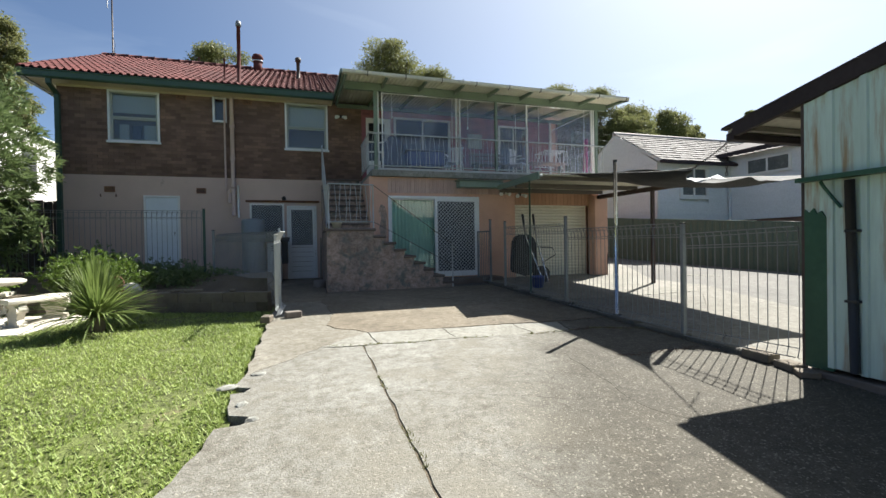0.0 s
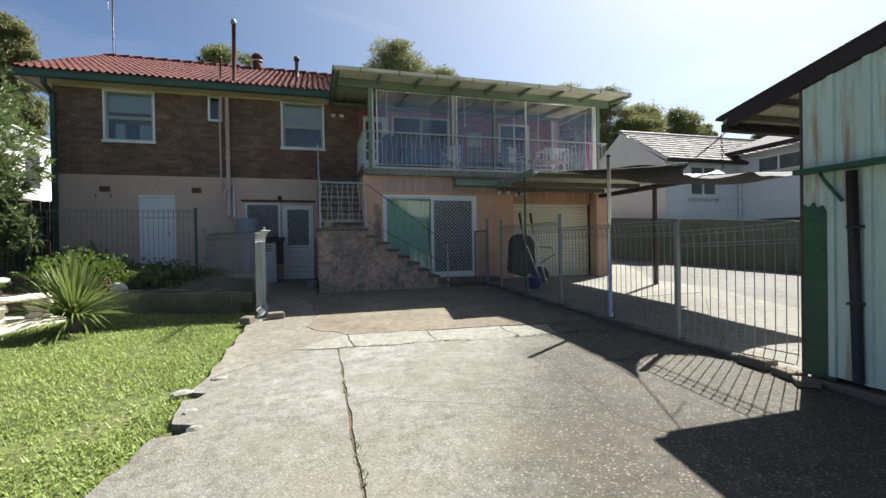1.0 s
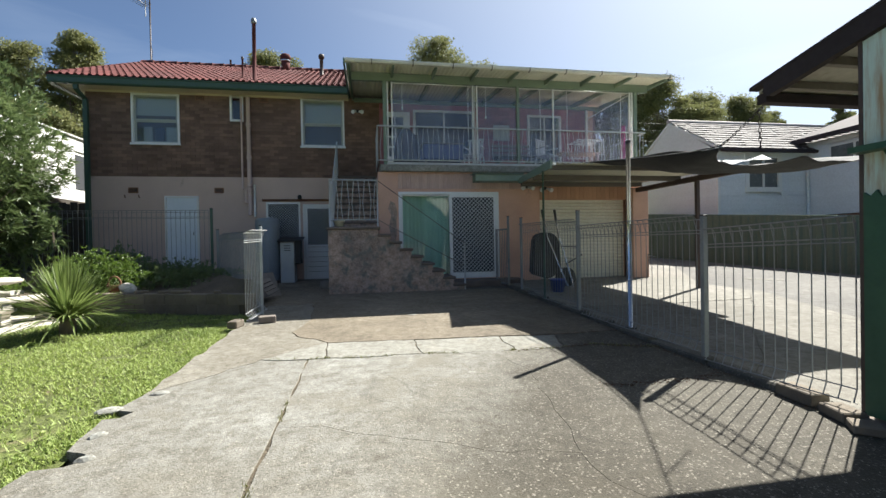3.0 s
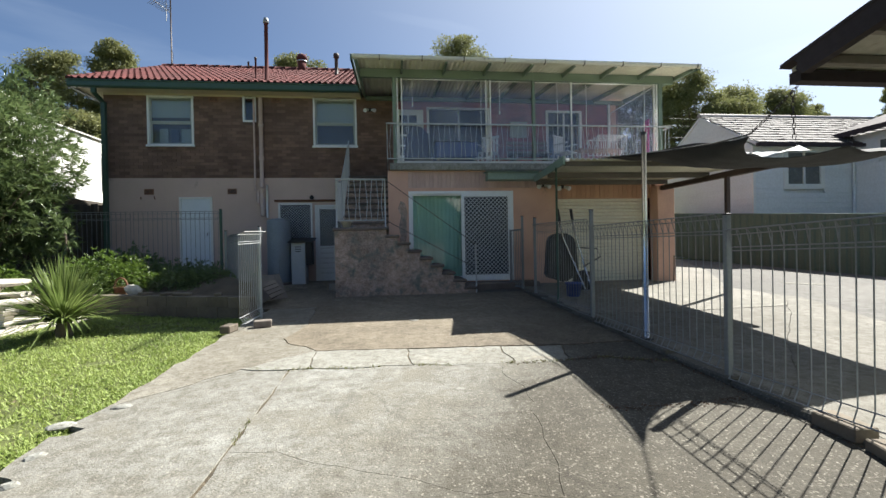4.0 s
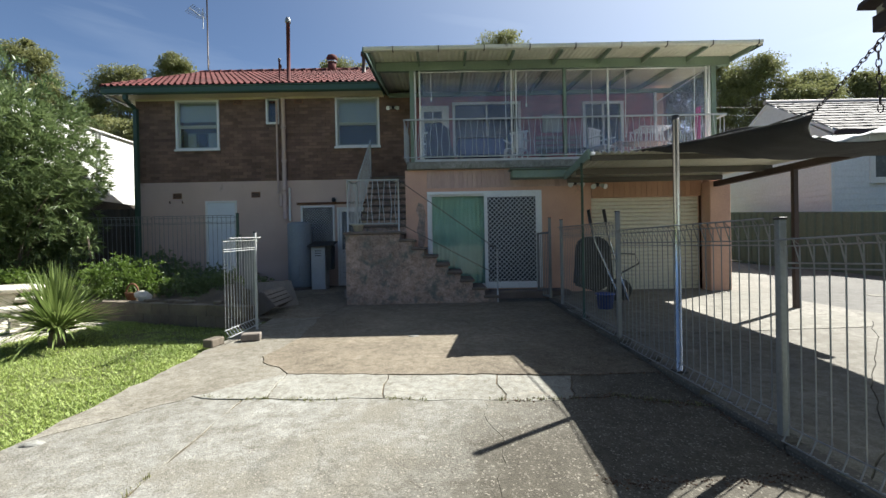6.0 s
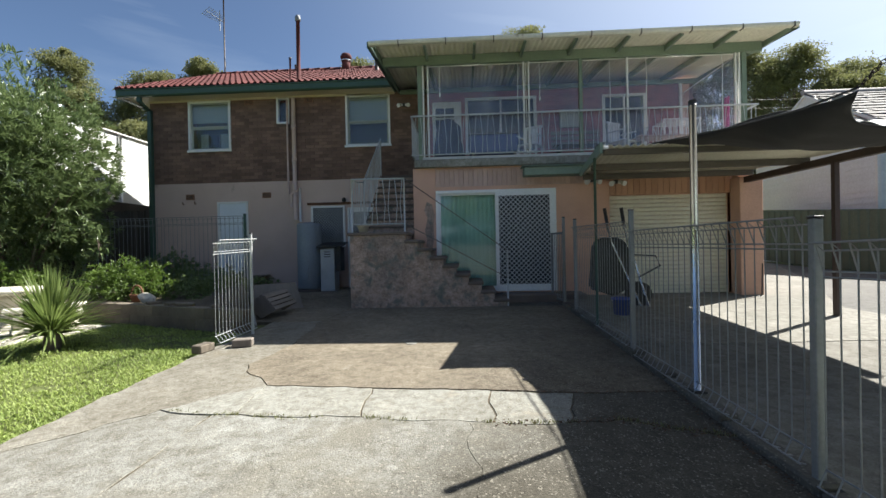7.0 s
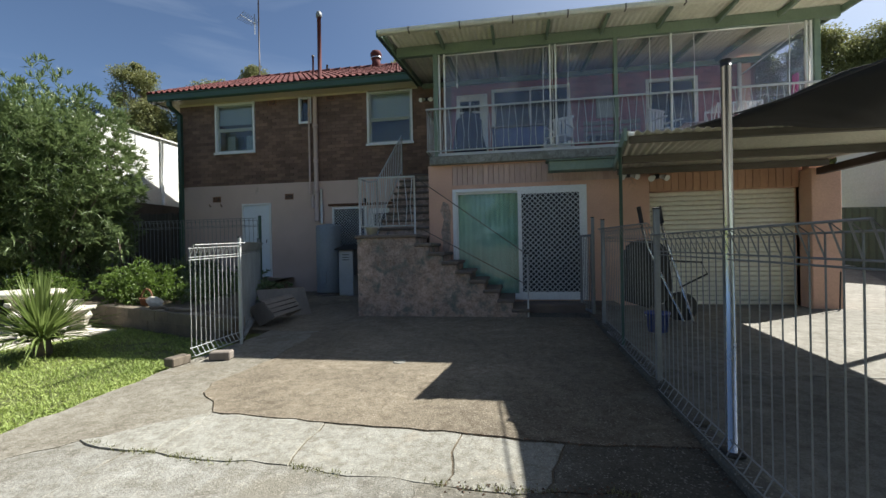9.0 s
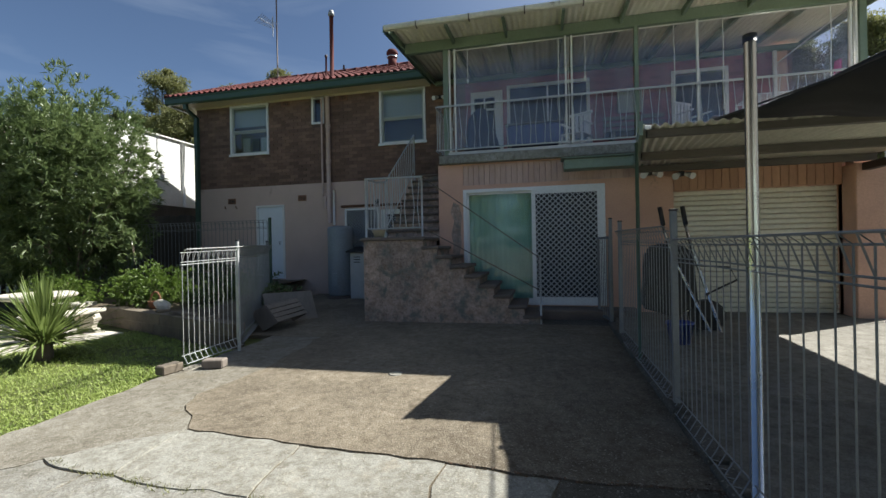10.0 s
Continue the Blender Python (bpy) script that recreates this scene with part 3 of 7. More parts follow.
M_LITTER = surf("leaf_litter", (0.15, 0.085, 0.05), (0.07, 0.05, 0.035), 0.95, fine=40, big=9, bump=0.5, island=0.4)
litter = bmesh.new()
LINES = [S_BOT[7:], [(1.15, -7.16), (1.35, -7.22), (1.6, -7.2), (2.0, -7.2), (2.3, -7.15)], [(2.34, -1.5), (2.33, -4.0), (2.35, -6.0), (2.34, -8.1)], S_TOP[3:]]
for line, n_, wide_ in zip(LINES, (320, 260, 520, 120), (0.035, 0.03, 0.03, 0.015)):
    for k in range(n_):
        i = random.randrange(len(line) - 1)
        u = random.random()
        x = line[i][0] + (line[i + 1][0] - line[i][0]) * u + random.gauss(0, wide_)
        y = line[i][1] + (line[i + 1][1] - line[i][1]) * u + random.gauss(0, wide_)
        r = random.uniform(0.004, 0.014)
        a = random.uniform(0, 6.28)
        z = G(x, y) + 0.001
        pts_ = [(x + r * math.cos(a + q), y + r * math.sin(a + q) * 0.7, z) for q in (0, 2.1, 4.2)]
        base_, tip_ = [litter.verts.new(p) for p in pts_], litter.verts.new((x, y, z + r * random.uniform(0.3, 0.9)))
        for q in range(3):
            litter.faces.new((base_[q], base_[(q + 1) % 3], tip_))
solid("leaf_litter", litter, M_LITTER, "dry brown leaf litter and soil crumbs in the joints", "litter", "stuff")

driveway = thing("driveway", "sunlit concrete driveway running beside the house", "driveway")
driveway["kind"] = "structure"
part("slab", paving([(2.5, 0.6), (2.5, -3.9), (4.45, -3.95), (5.9, -3.86), (6.24, -3.52), (6.77, -2.51), (6.68, -1.8), (6.5, 0.6)], 0.012, 0.045, 0.001), M_CONC_DRIVE, driveway)
# darker cream under the sail, for its dirt and its painted-in shade
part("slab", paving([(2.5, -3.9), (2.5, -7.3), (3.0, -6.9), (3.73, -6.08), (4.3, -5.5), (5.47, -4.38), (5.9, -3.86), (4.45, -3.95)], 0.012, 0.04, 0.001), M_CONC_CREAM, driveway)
part("slab", paving([(6.5, 0.6), (6.68, -1.8), (7.13, -0.98), (8.88, 1.78), (11.5, 7.0), (11.5, 9.0), (6.5, 9.0)], 0.012, 0.045, 0.001), M_CONC_DRIVE, driveway)
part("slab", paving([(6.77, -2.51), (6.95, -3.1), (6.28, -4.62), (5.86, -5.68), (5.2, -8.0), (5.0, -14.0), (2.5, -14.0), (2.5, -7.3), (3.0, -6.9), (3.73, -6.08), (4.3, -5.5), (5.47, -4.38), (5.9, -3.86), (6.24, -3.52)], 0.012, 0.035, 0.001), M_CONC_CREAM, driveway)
part("road_strip", paving([(5.0, -14.0), (11.9, -14.0), (11.6, 7.2), (8.88, 1.78), (7.13, -0.98), (6.68, -1.8), (6.77, -2.51), (6.95, -3.1), (6.28, -4.62), (5.86, -5.68), (5.2, -8.0)], 0.012, 0.03, 0.001), M_ROAD, driveway, "grey worn road surface")
part("patch", paving([(8.35, -1.35), (8.95, -1.8), (9.1, -1.55), (8.5, -1.05)], 0.03, 0.036, 0.0, 0.02), M_CONC_PALE, driveway, "pale concrete patch")

# ---- main house: left wing ----
YW = 2.40
W1, W2, WS = (-6.87, -5.69, 3.68, 5.04), (-2.53, -1.33, 3.68, 5.06), (-4.41, -4.06, 4.35, 5.06)
D1, W3, D2 = (-6.11, -5.26, 0.32, 2.29), (-3.52, -2.6, 1.0, 2.11), (-2.53, -1.7, -0.1, 2.05)
XL, XR, ZB = -7.95, -0.33, 2.81
solid("wall_lower", wall_y(XL, XR, -0.6, ZB, YW, YW + 0.25, [D1, W3, D2]), M_RENDER, "taupe rendered lower wall of the house", "wall")
wall_up = solid("wall_upper", wall_y(XL, XR, ZB, 5.14, YW + 0.012, YW + 0.25, [W1, W2, WS]), M_MORTAR, "dark red brick upper wall of the house", "wall")
solid("wall_side", B(XL, XL + 0.25, YW + 0.25, 11, -0.6, 5.14), M_BRICK_J, "brick side wall of the house", "wall")
solid("wall_back", B(XL, 6.4, 11, 11.25, -0.6, 5.14), M_BRICK_J, "brick back wall of the house", "wall")


def vent(x, z, y=YW):
    v = thing("wall_vent", "small dark terracotta air vent set in the wall", "vent", "wall vents")
    part("frame", wall_y(x - 0.12, x + 0.12, z - 0.075, z + 0.075, y - 0.012, y - 0.001, [(x - 0.1, x + 0.1, z - 0.055, z + 0.055)]), M_TERRA, v)
    part("backing", B(x - 0.1, x + 0.1, y - 0.004, y - 0.001, z - 0.055, z + 0.055), M_DARK, v)
    for k in range(4):
        part("slat", B(x - 0.1, x + 0.1, y - 0.010, y - 0.005, z - 0.045 + k * 0.027, z - 0.033 + k * 0.027), M_TERRA, v)


for x, z in ((-6.87, 2.44), (-4.735, 2.44), (-5.17, 4.97), (-3.52, 4.97)):
    vent(x, z)
for x in (-7.06, -6.72):
    solid("wall_hook", T([(x, YW + 0.01, 2.25), (x, YW - 0.04, 2.25), (x, YW - 0.05, 2.31)], 0.012, 6), M_RUST, "small rusty hook fixed in the wall", "hook", "thing")


def sash(name, o, y, blind=0.55, curtain=True, n=0):
    """A timber sash window with a sill, a drawn blind and a dim room."""
    x0, x1, z0, z1 = o
    w = tagged(new(name), "white framed double-hung window with a half drawn blind", "window", kind="structure")
    fr = part("window_frame", wall_y(x0, x1, z0, z1, y - 0.03, y + 0.09, [(x0 + 0.05, x1 - 0.05, z0 + 0.05, z1 - 0.05)]), M_WHITE, w)
    part("window_sill", B(x0 - 0.03, x1 + 0.03, y - 0.06, y - 0.03, z0 - 0.03, z0 + 0.03, 0.006), M_WHITE, w)
    zm = z0 + (z1 - z0) * 0.47
    for za, zb, dy in ((zm, z1 - 0.05, 0.03), (z0 + 0.05, zm, 0.055)):
        s = part("sash", wall_y(x0 + 0.05, x1 - 0.05, za, zb, y + dy - 0.012, y + dy + 0.012, [(x0 + 0.1, x1 - 0.1, za + 0.04, zb - 0.04)]), M_SHADE, w)
        p = part("pane", B(x0 + 0.1, x1 - 0.1, y + dy - 0.002, y + dy + 0.002, za + 0.04, zb - 0.04), M_GLASS, s)
        p.visible_shadow = False
    zb = z1 - (z1 - z0) * blind
    part("blind", B(x0 + 0.06, x1 - 0.06, y + 0.10, y + 0.104, zb, z1 - 0.05), M_SHADE, w, "pale green roller blind")
    part("room", B(x0 - 0.2, x1 + 0.2, y + 0.7, y + 0.72, z0 - 0.3, z1 + 0.1), M_ROOM, w)
    return w


sash("window_1", W1, YW, 0.42)
sash("window_2", W2, YW, 0.5)
for x0, x1, z0, z1, m_, nm in ((-6.72, -6.5, 3.8, 4.22, M_SHADE, "curtain"), (-6.42, -6.2, 3.76, 4.2, M_NAVY, "chair_back"), (-6.15, -5.78, 3.8, 4.22, M_SHADE, "curtain")):
    bm = B(x0, x1, YW + 0.3, YW + 0.34, z0 - 0.6, z1, 0.01)
    solid(nm, bm, m_, "dim " + nm.replace("_", " ") + " standing behind the window glass", nm.split("_")[0], "thing")
ws = tagged(new("window_3"), "narrow white framed bathroom window with dark glass", "window", kind="structure")
part("window_frame", wall_y(*WS, YW - 0.03, YW + 0.08, [(WS[0] + 0.05, WS[1] - 0.05, WS[2] + 0.05, WS[3] - 0.05)]), M_WHITE, ws)
part("pane", B(WS[0] + 0.05, WS[1] - 0.05, YW + 0.02, YW + 0.03, WS[2] + 0.05, WS[3] - 0.05), M_GLASS, ws)
part("room", B(WS[0] - 0.1, WS[1] + 0.1, YW + 0.4, YW + 0.42, WS[2] - 0.1, WS[3]), M_ROOM, ws)


def diamonds(x0, x1, z0, z1, y, pitch=0.075, w=0.011):
    """A diamond grille of flat bars, cut to a rectangle."""
    bm = bmesh.new()
    W, H = x1 - x0, z1 - z0
    k = -H
    while k < W + 0.001:
        for s in (1, -1):
            a, b = max(0.0, k), min(W, k + H)
            if b - a > 0.01:
                za, zb = a - k, b - k
                if s < 0:
                    za, zb = H - za, H - zb
                p, q_ = Vector((x0 + a, y, z0 + za)), Vector((x0 + b, y, z0 + zb))
                d = (q_ - p).normalized()
                n_ = Vector((-d.z, 0, d.x)) * w / 2
                vs = [bm.verts.new(v) for v in (p - n_, q_ - n_, q_ + n_, p + n_)]
                f = bm.faces.new(vs)
                r = bmesh.ops.extrude_face_region(bm, geom=[f])
                bmesh.ops.translate(bm, vec=(0, -0.006 - 0.002 * s, 0), verts=[v for v in r["geom"] if isinstance(v, bmesh.types.BMVert)])
        k += pitch
    return bm


# cellar door
d1 = tagged(new("door_1"), "pale blue painted cellar door with a white frame", "door", kind="structure")
part("door_frame", wall_y(*D1, YW - 0.03, YW + 0.1, [(D1[0] + 0.05, D1[1] - 0.05, D1[2], D1[3] - 0.05)]), M_WHITE, d1)
part("door_leaf", B(D1[0] + 0.05, D1[1] - 0.05, YW + 0.005, YW + 0.045, D1[2], D1[3] - 0.05, 0.003), M_DOORBLUE, d1)
part("door_handle", T([(D1[1] - 0.13, YW + 0.005, 1.3), (D1[1] - 0.13, YW - 0.05, 1.3), (D1[1] - 0.13, YW - 0.05, 1.22)], 0.012, 6), M_GALV, d1)

# lower window with a diamond grille, and the white panelled security door
w3 = tagged(new("window_4"), "lower window behind a white diamond security grille", "window", kind="structure")
part("window_frame", wall_y(*W3, YW - 0.04, YW + 0.08, [(W3[0] + 0.05, W3[1] - 0.05, W3[2] + 0.05, W3[3] - 0.05)]), M_WHITE, w3)
part("grille", diamonds(W3[0] + 0.05, W3[1] - 0.05, W3[2] + 0.05, W3[3] - 0.05, YW - 0.01), M_GRILLE, w3)
part("screen", B(W3[0] + 0.05, W3[1] - 0.05, YW + 0.01, YW + 0.016, W3[2] + 0.05, W3[3] - 0.05), M_NET, w3)
solid("lintel", B(W3[0] - 0.1, D2[1] + 0.08, YW - 0.05, YW - 0.001, 2.14, 2.2, 0.006), M_RUST, "thin dark lintel over the lower door and window", "lintel")
d2 = tagged(new("door_2"), "white back door with diamond grille above louvred panels", "door", kind="structure")
part("door_frame", wall_y(*D2, YW - 0.04, YW + 0.1, [(D2[0] + 0.05, D2[1] - 0.05, D2[2], D2[3] - 0.05)]), M_WHITE, d2)
zmid = 0.86
part("leaf_frame", wall_y(D2[0] + 0.055, D2[1] - 0.055, D2[2] + 0.02, D2[3] - 0.055, YW - 0.02, YW + 0.02, [(D2[0] + 0.12, D2[1] - 0.12, zmid + 0.04, D2[3] - 0.12), (D2[0] + 0.12, D2[1] - 0.12, D2[2] + 0.1, zmid - 0.02)]), M_WHITE, d2)
part("grille", diamonds(D2[0] + 0.12, D2[1] - 0.12, zmid + 0.04, D2[3] - 0.12, YW - 0.005), M_GRILLE, d2)
part("screen", B(D2[0] + 0.12, D2[1] - 0.12, YW + 0.008, YW + 0.014, zmid + 0.04, D2[3] - 0.12), M_NET, d2)
for k in range(6):
    z = D2[2] + 0.1 + k * 0.14
    part("panel", B(D2[0] + 0.12, D2[1] - 0.12, YW - 0.008, YW + 0.008, z, z + 0.132, 0.004), M_WHITE, d2)
solid("door_step", B(D2[0] - 0.1, D2[1] + 0.25, YW - 0.45, YW - 0.001, -0.3, -0.1, 0.015), M_TREAD, "worn concrete step below the back door", "step")
solid("cut_log", lathe(bmesh.new(), [(0.14, -0.22), (0.15, -0.1), (0.145, 0.02), (0.1, 0.03)], -1.72, 0.1, 14), M_TIMBER, "short pale log block beside the stair wall", "log", "thing")

# eaves, gutter and roof
EL, ER, YE, ZE = -8.5, -1.2, 1.88, 5.06
fascia = thing("gutter", "dark green gutter and fascia along the eaves", "gutter")
fascia["kind"] = "structure"
prof = [(YE + 0.10, ZE), (YE + 0.10, ZE + 0.19), (YE - 0.02, ZE + 0.19), (YE - 0.02, ZE + 0.17), (YE, ZE + 0.15), (YE, ZE + 0.03), (YE + 0.03, ZE)]
part("gutter_front", prism(bmesh.new(), prof, "x", EL, ER), M_GREEN, fascia)
part("gutter_side", B(EL - 0.02, EL + 0.1, YE + 0.1, 11.6, ZE, ZE + 0.17), M_GREEN, fascia)
part("soffit", B(EL + 0.1, ER, YE + 0.1, YW + 0.01, ZE + 0.02, ZE + 0.035), M_CREAM, fascia, "cream painted eave lining")
part("soffit", B(EL + 0.1, XL, YW + 0.01, 11.5, ZE + 0.02, ZE + 0.035), M_CREAM, fascia, "cream painted eave lining")
part("trim_strip", B(XL, ER, YW - 0.03, YW - 0.002, ZE - 0.03, ZE + 0.02), M_CREAM, fascia)
dp = thing("downpipe", "dark green square downpipe at the house corner", "downpipe")
part("pipe", B(XL - 0.02, XL + 0.08, YW - 0.10, YW - 0.005, -0.1, ZE - 0.25), M_GREEN, dp)
part("elbow", prism(bmesh.new(), [(YE + 0.05, ZE + 0.02), (YE + 0.13, ZE + 0.02), (YE + 0.13, ZE - 0.1), (YW - 0.01, ZE - 0.25), (YW - 0.10, ZE - 0.27), (YE + 0.05, ZE - 0.12)], "x", XL - 0.02, XL + 0.08), M_GREEN, dp)
RY, RZ = 6.7, 7.5
Z0R = ZE + 0.2
sl = Vector((0, RY - YE, RZ - Z0R))
slen = sl.length
sd_ = sl.normalized()
sn = Vector((0, -sd_.z, sd_.y))
RXR = 6.6


def roof_base():
    bm = bmesh.new()
    pts = [(YE + 0.02, Z0R - 0.03), (RY, RZ - 0.03), (2 * RY - YE, Z0R - 0.03), (2 * RY - YE, Z0R - 0.08), (RY, RZ - 0.1), (YE + 0.02, Z0R - 0.08)]
    return prism(bm, pts, "x", EL + 0.02, RXR)


roof_main = solid("roof_main", roof_base(), M_TILE_J, "red terracotta tiled main roof with a ridge", "roof")
TWD, TLN = 0.33, 0.34


def tile_verts():
    """One tile: a flat pan with a raised roll, as lists of points and faces."""
    prof_ = [(0.0, 0.0), (0.06, 0.0), (0.085, 0.034), (0.115, 0.045), (0.145, 0.034), (0.165, 0.0), (0.225, 0.0), (0.25, 0.034), (0.28, 0.045), (0.31, 0.034), (0.335, 0.0)]
    v, f = [], []
    for s, lift in ((-0.03, 0.022), (TLN, 0.0)):
        for px, pz in prof_:
            q_ = sd_ * s + sn * (pz + lift)
            v.append((px, q_.y, q_.z))
    for px, pz in prof_:
        q_ = sd_ * -0.03 + sn * (pz - 0.004)
        v.append((px, q_.y, q_.z))
    n = len(prof_)
    for i in range(n - 1):
        f.append((i, i + 1, n + i + 1, n + i))
        f.append((2 * n + i, 2 * n + i + 1, i + 1, i))
    return v, f


tv, tf = tile_verts()
tile_me = bpy.data.meshes.new("tile")
tile_me.from_pydata(tv, [], tf)
tile_me.materials.append(M_TILE)
rest_v, rest_f = [], []
ncol, nrow = int((RXR - EL) / TWD), int(slen / TLN)
made = 0
for r in range(nrow):
    for c in range(ncol):
        o = Vector((EL + 0.03 + c * TWD, YE, Z0R)) + sd_ * (r * TLN + 0.01)
        o.z += random.uniform(-0.004, 0.004)
        if made < 290 and o.x < -0.9:
            ob = new("tile", tile_me)
            ob.location, ob.parent = o, roof_main
            made += 1
        else:
            b0 = len(rest_v)
            rest_v += [(o.x + a, o.y + b, o.z + d) for a, b, d in tv]
            rest_f += [tuple(b0 + i for i in q_) for q_ in tf]
me = bpy.data.meshes.new("tiles")
me.from_pydata(rest_v, [], rest_f)
me.materials.append(M_TILE_J)
ob = new("tiles", me)
ob.parent = roof_main
tagged(ob, "red roof tiles higher up the slope", kind="stuff")
bm = bmesh.new()
x = EL
while x < RXR:
    tube(bm, [(x, RY, RZ - 0.01), (x + 0.40, RY, RZ + 0.01)], 0.11, 10)
    x += 0.39
part("ridge_capping", bm, M_TILE_J, roof_main, "row of rounded red ridge caps")
bm = bmesh.new()
for k in range(14):
    p = Vector((EL + 0.04, YE, Z0R)) + sd_ * (k * 0.38)
    tube(bm, [p, p + sd_ * 0.39 + sn * -0.01], 0.07, 8)
part("verge_capping", bm, M_TILE_J, roof_main, "rounded red verge caps")

# ---- rear lower wall under the veranda ----
SD = (0.0, 2.49, 0.0, 2.12)
GD = (3.58, 5.98, -0.25, 1.93)
solid("wall_salmon", wall_y(-0.47, 6.03, -0.5, 2.6, 0.0, 0.22, [SD, GD, (0.0, 3.4, 2.2, 2.58)]), M_SALMON, "faded salmon rendered lower wall", "wall")
solid("wall_stair_side", B(-0.47, -0.25, 0.22, YW, -0.5, 2.6), M_SALMON, "salmon rendered wall beside the stairs", "wall")
solid("pier", B(5.98, 6.42, -0.32, 0.1, -0.4, 2.2, 0.012), M_SALMON, "salmon rendered pier at the garage corner", "pier")


def wall_x(x0, x1, y0, y1):
    """The side wall: one storey beside the open veranda, two storeys behind it."""
    return prism(bmesh.new(), [(y0, -0.5), (y1, -0.5), (y1, 5.0), (YW + 0.002, 5.0), (YW + 0.002, 2.595), (y0, 2.595)], "x", x0, x1)


# added unseen skin keeps salmon bounce light off the neighbour's gable
solid("wall_driveway_side", wall_x(6.424, 6.5, 0.4, 11), M_BRICK_J, "unseen brick skin added along the driveway to cut salmon bounce light", "wall")
solid("wall_garage_side", wall_x(6.2, 6.42, 0.1, 11), M_SALMON, "rendered side wall of the house along the driveway", "wall")
bs = thing("boarding", "salmon vertical boards above the glass sliding door", "boarding")
bs["kind"] = "structure"
bme = mesh_of("board", B(0, 0.094, 0, 0.02, 2.2, 2.58, 0.005), M_BOARD)
for k in range(34):
    ob = part("board", bme, M_BOARD, bs)
    ob.location = (k * 0.1, 0.02, 0)
part("backing", B(0.0, 3.4, 0.045, 0.2, 2.2, 2.58), M_BOARD, bs)
bs = thing("lintel_boarding", "orange upright boards over the garage door", "boarding")
bs["kind"] = "structure"
bme = mesh_of("board", B(0, 0.114, 0, 0.02, 1.93, 2.27, 0.005), M_ORANGE)
for k in range(20):
    ob = part("board", bme, M_ORANGE, bs)
    ob.location = (3.58 + k * 0.12, -0.025, 0)

bm = bmesh.new()
prism(bm, [(-0.22, 0.95), (-0.1, 0.9), (-0.05, 1.1), (-0.06, 1.45), (-0.03, 1.62), (-0.09, 1.85), (-0.19, 1.9), (-0.25, 1.72), (-0.18, 1.55), (-0.24, 1.3), (-0.2, 1.1)], "y", -0.004, 0.004)
solid("worn_render", bm, M_STAIRWALL, "patch of worn stained render on the salmon wall", "paint patch")

# sliding door
sd = tagged(new("door_3"), "white aluminium sliding door with a diamond security screen", "door", kind="structure")
part("door_frame", wall_y(SD[0], SD[1], SD[2], SD[3], -0.03, 0.1, [(0.06, 2.43, 0.05, 2.06)]), M_ALU, sd)
gf = part("glass_leaf", wall_y(0.06, 1.3, 0.05, 2.06, 0.03, 0.06, [(0.1, 1.24, 0.11, 2.02)]), M_ALU, sd)
p = part("pane", B(0.1, 1.24, 0.043, 0.048, 0.11, 2.02), M_GLASS, gf)
p.visible_shadow = False
bme = mesh_of("blind_slat", prism(bmesh.new(), [(0, 0.16), (0.05, 0.15), (0.095, 0.165), (0.095, 0.168), (0.05, 0.153), (0, 0.163)], "z", 0.08, 2.04), M_BLINDGREEN)
for k in range(13):
    ob = part("blind_slat", bme, M_BLINDGREEN, sd, "hanging green vertical blind slat")
    ob.location.x = 0.07 + k * 0.093
sf = part("screen_leaf", wall_y(1.24, 2.43, 0.05, 2.06, -0.02, 0.02, [(1.31, 2.36, 0.14, 1.99)]), M_ALU, sd)
part("grille", diamonds(1.31, 2.36, 0.14, 1.99, -0.003, 0.098, 0.017), M_GRILLE, sf)
part("screen", B(1.31, 2.36, 0.008, 0.012, 0.14, 1.99), M_NET, sf)
part("handle", B(2.385, 2.405, -0.045, -0.02, 0.95, 1.13, 0.004), M_ALU, sf)
part("room", B(-0.4, 2.9, 1.2, 1.22, -0.1, 2.5), M_ROOM, sd)
solid("door_threshold", B(1.3, 2.95, -0.55, -0.002, -0.32, -0.02, 0.02), M_TREAD, "worn concrete step below the sliding door", "step")

# roller door
rd = tagged(new("door_4"), "closed cream ribbed garage roller door", "door", kind="structure")
rib = mesh_of("slat", prism(bmesh.new(), [(0.15, 0.0), (0.125, 0.012), (0.12, 0.035), (0.12, 0.06), (0.128, 0.078), (0.15, 0.082)], "x", GD[0], GD[1]), M_ROLLER)
for k in range(25):
    ob = part("slat", rib, M_ROLLER, rd)
    ob.location.z = -0.2 + k * 0.0855
part("bottom_rail", B(GD[0], GD[1], 0.11, 0.16, -0.25, -0.2), M_BEAM, rd)

# ---- stairs ----
stair = thing("staircase", "rendered outdoor staircase with dark worn treads turning up to the veranda", "staircase")
stair["kind"] = "structure"
ZG, ZL, NS = -0.2, 1.25, 8
rise = (ZL - ZG) / (NS + 1)
run = 1.88 / NS
out = [(-1.58, -0.5), (1.36, -0.5), (1.36, ZG + rise - 0.06)]
for k in range(1, NS):
    x = 1.36 - k * run
    out += [(x, ZG + rise * k - 0.06), (x, ZG + rise * (k + 1) - 0.06)]
out += [(-0.52, ZL - 0.06 - rise), (-0.52, ZL - 0.06), (-1.58, ZL - 0.06)]
part("stair_wall", prism(bmesh.new(), out, "y", -1.0, -0.004), M_STAIRWALL, stair, "stained salmon rendered stair wall")
for k in range(NS):
    x1 = 1.36 - k * run
    z = ZG + rise * (k + 1)
    part("tread", B(x1 - run - 0.02, x1 + 0.04, -1.035, -0.006, z - 0.058, z, 0.012), M_TREAD, stair)
part("landing", B(-1.62, -0.48, -1.04, -0.006, ZL - 0.06, ZL, 0.012), M_TREAD, stair)
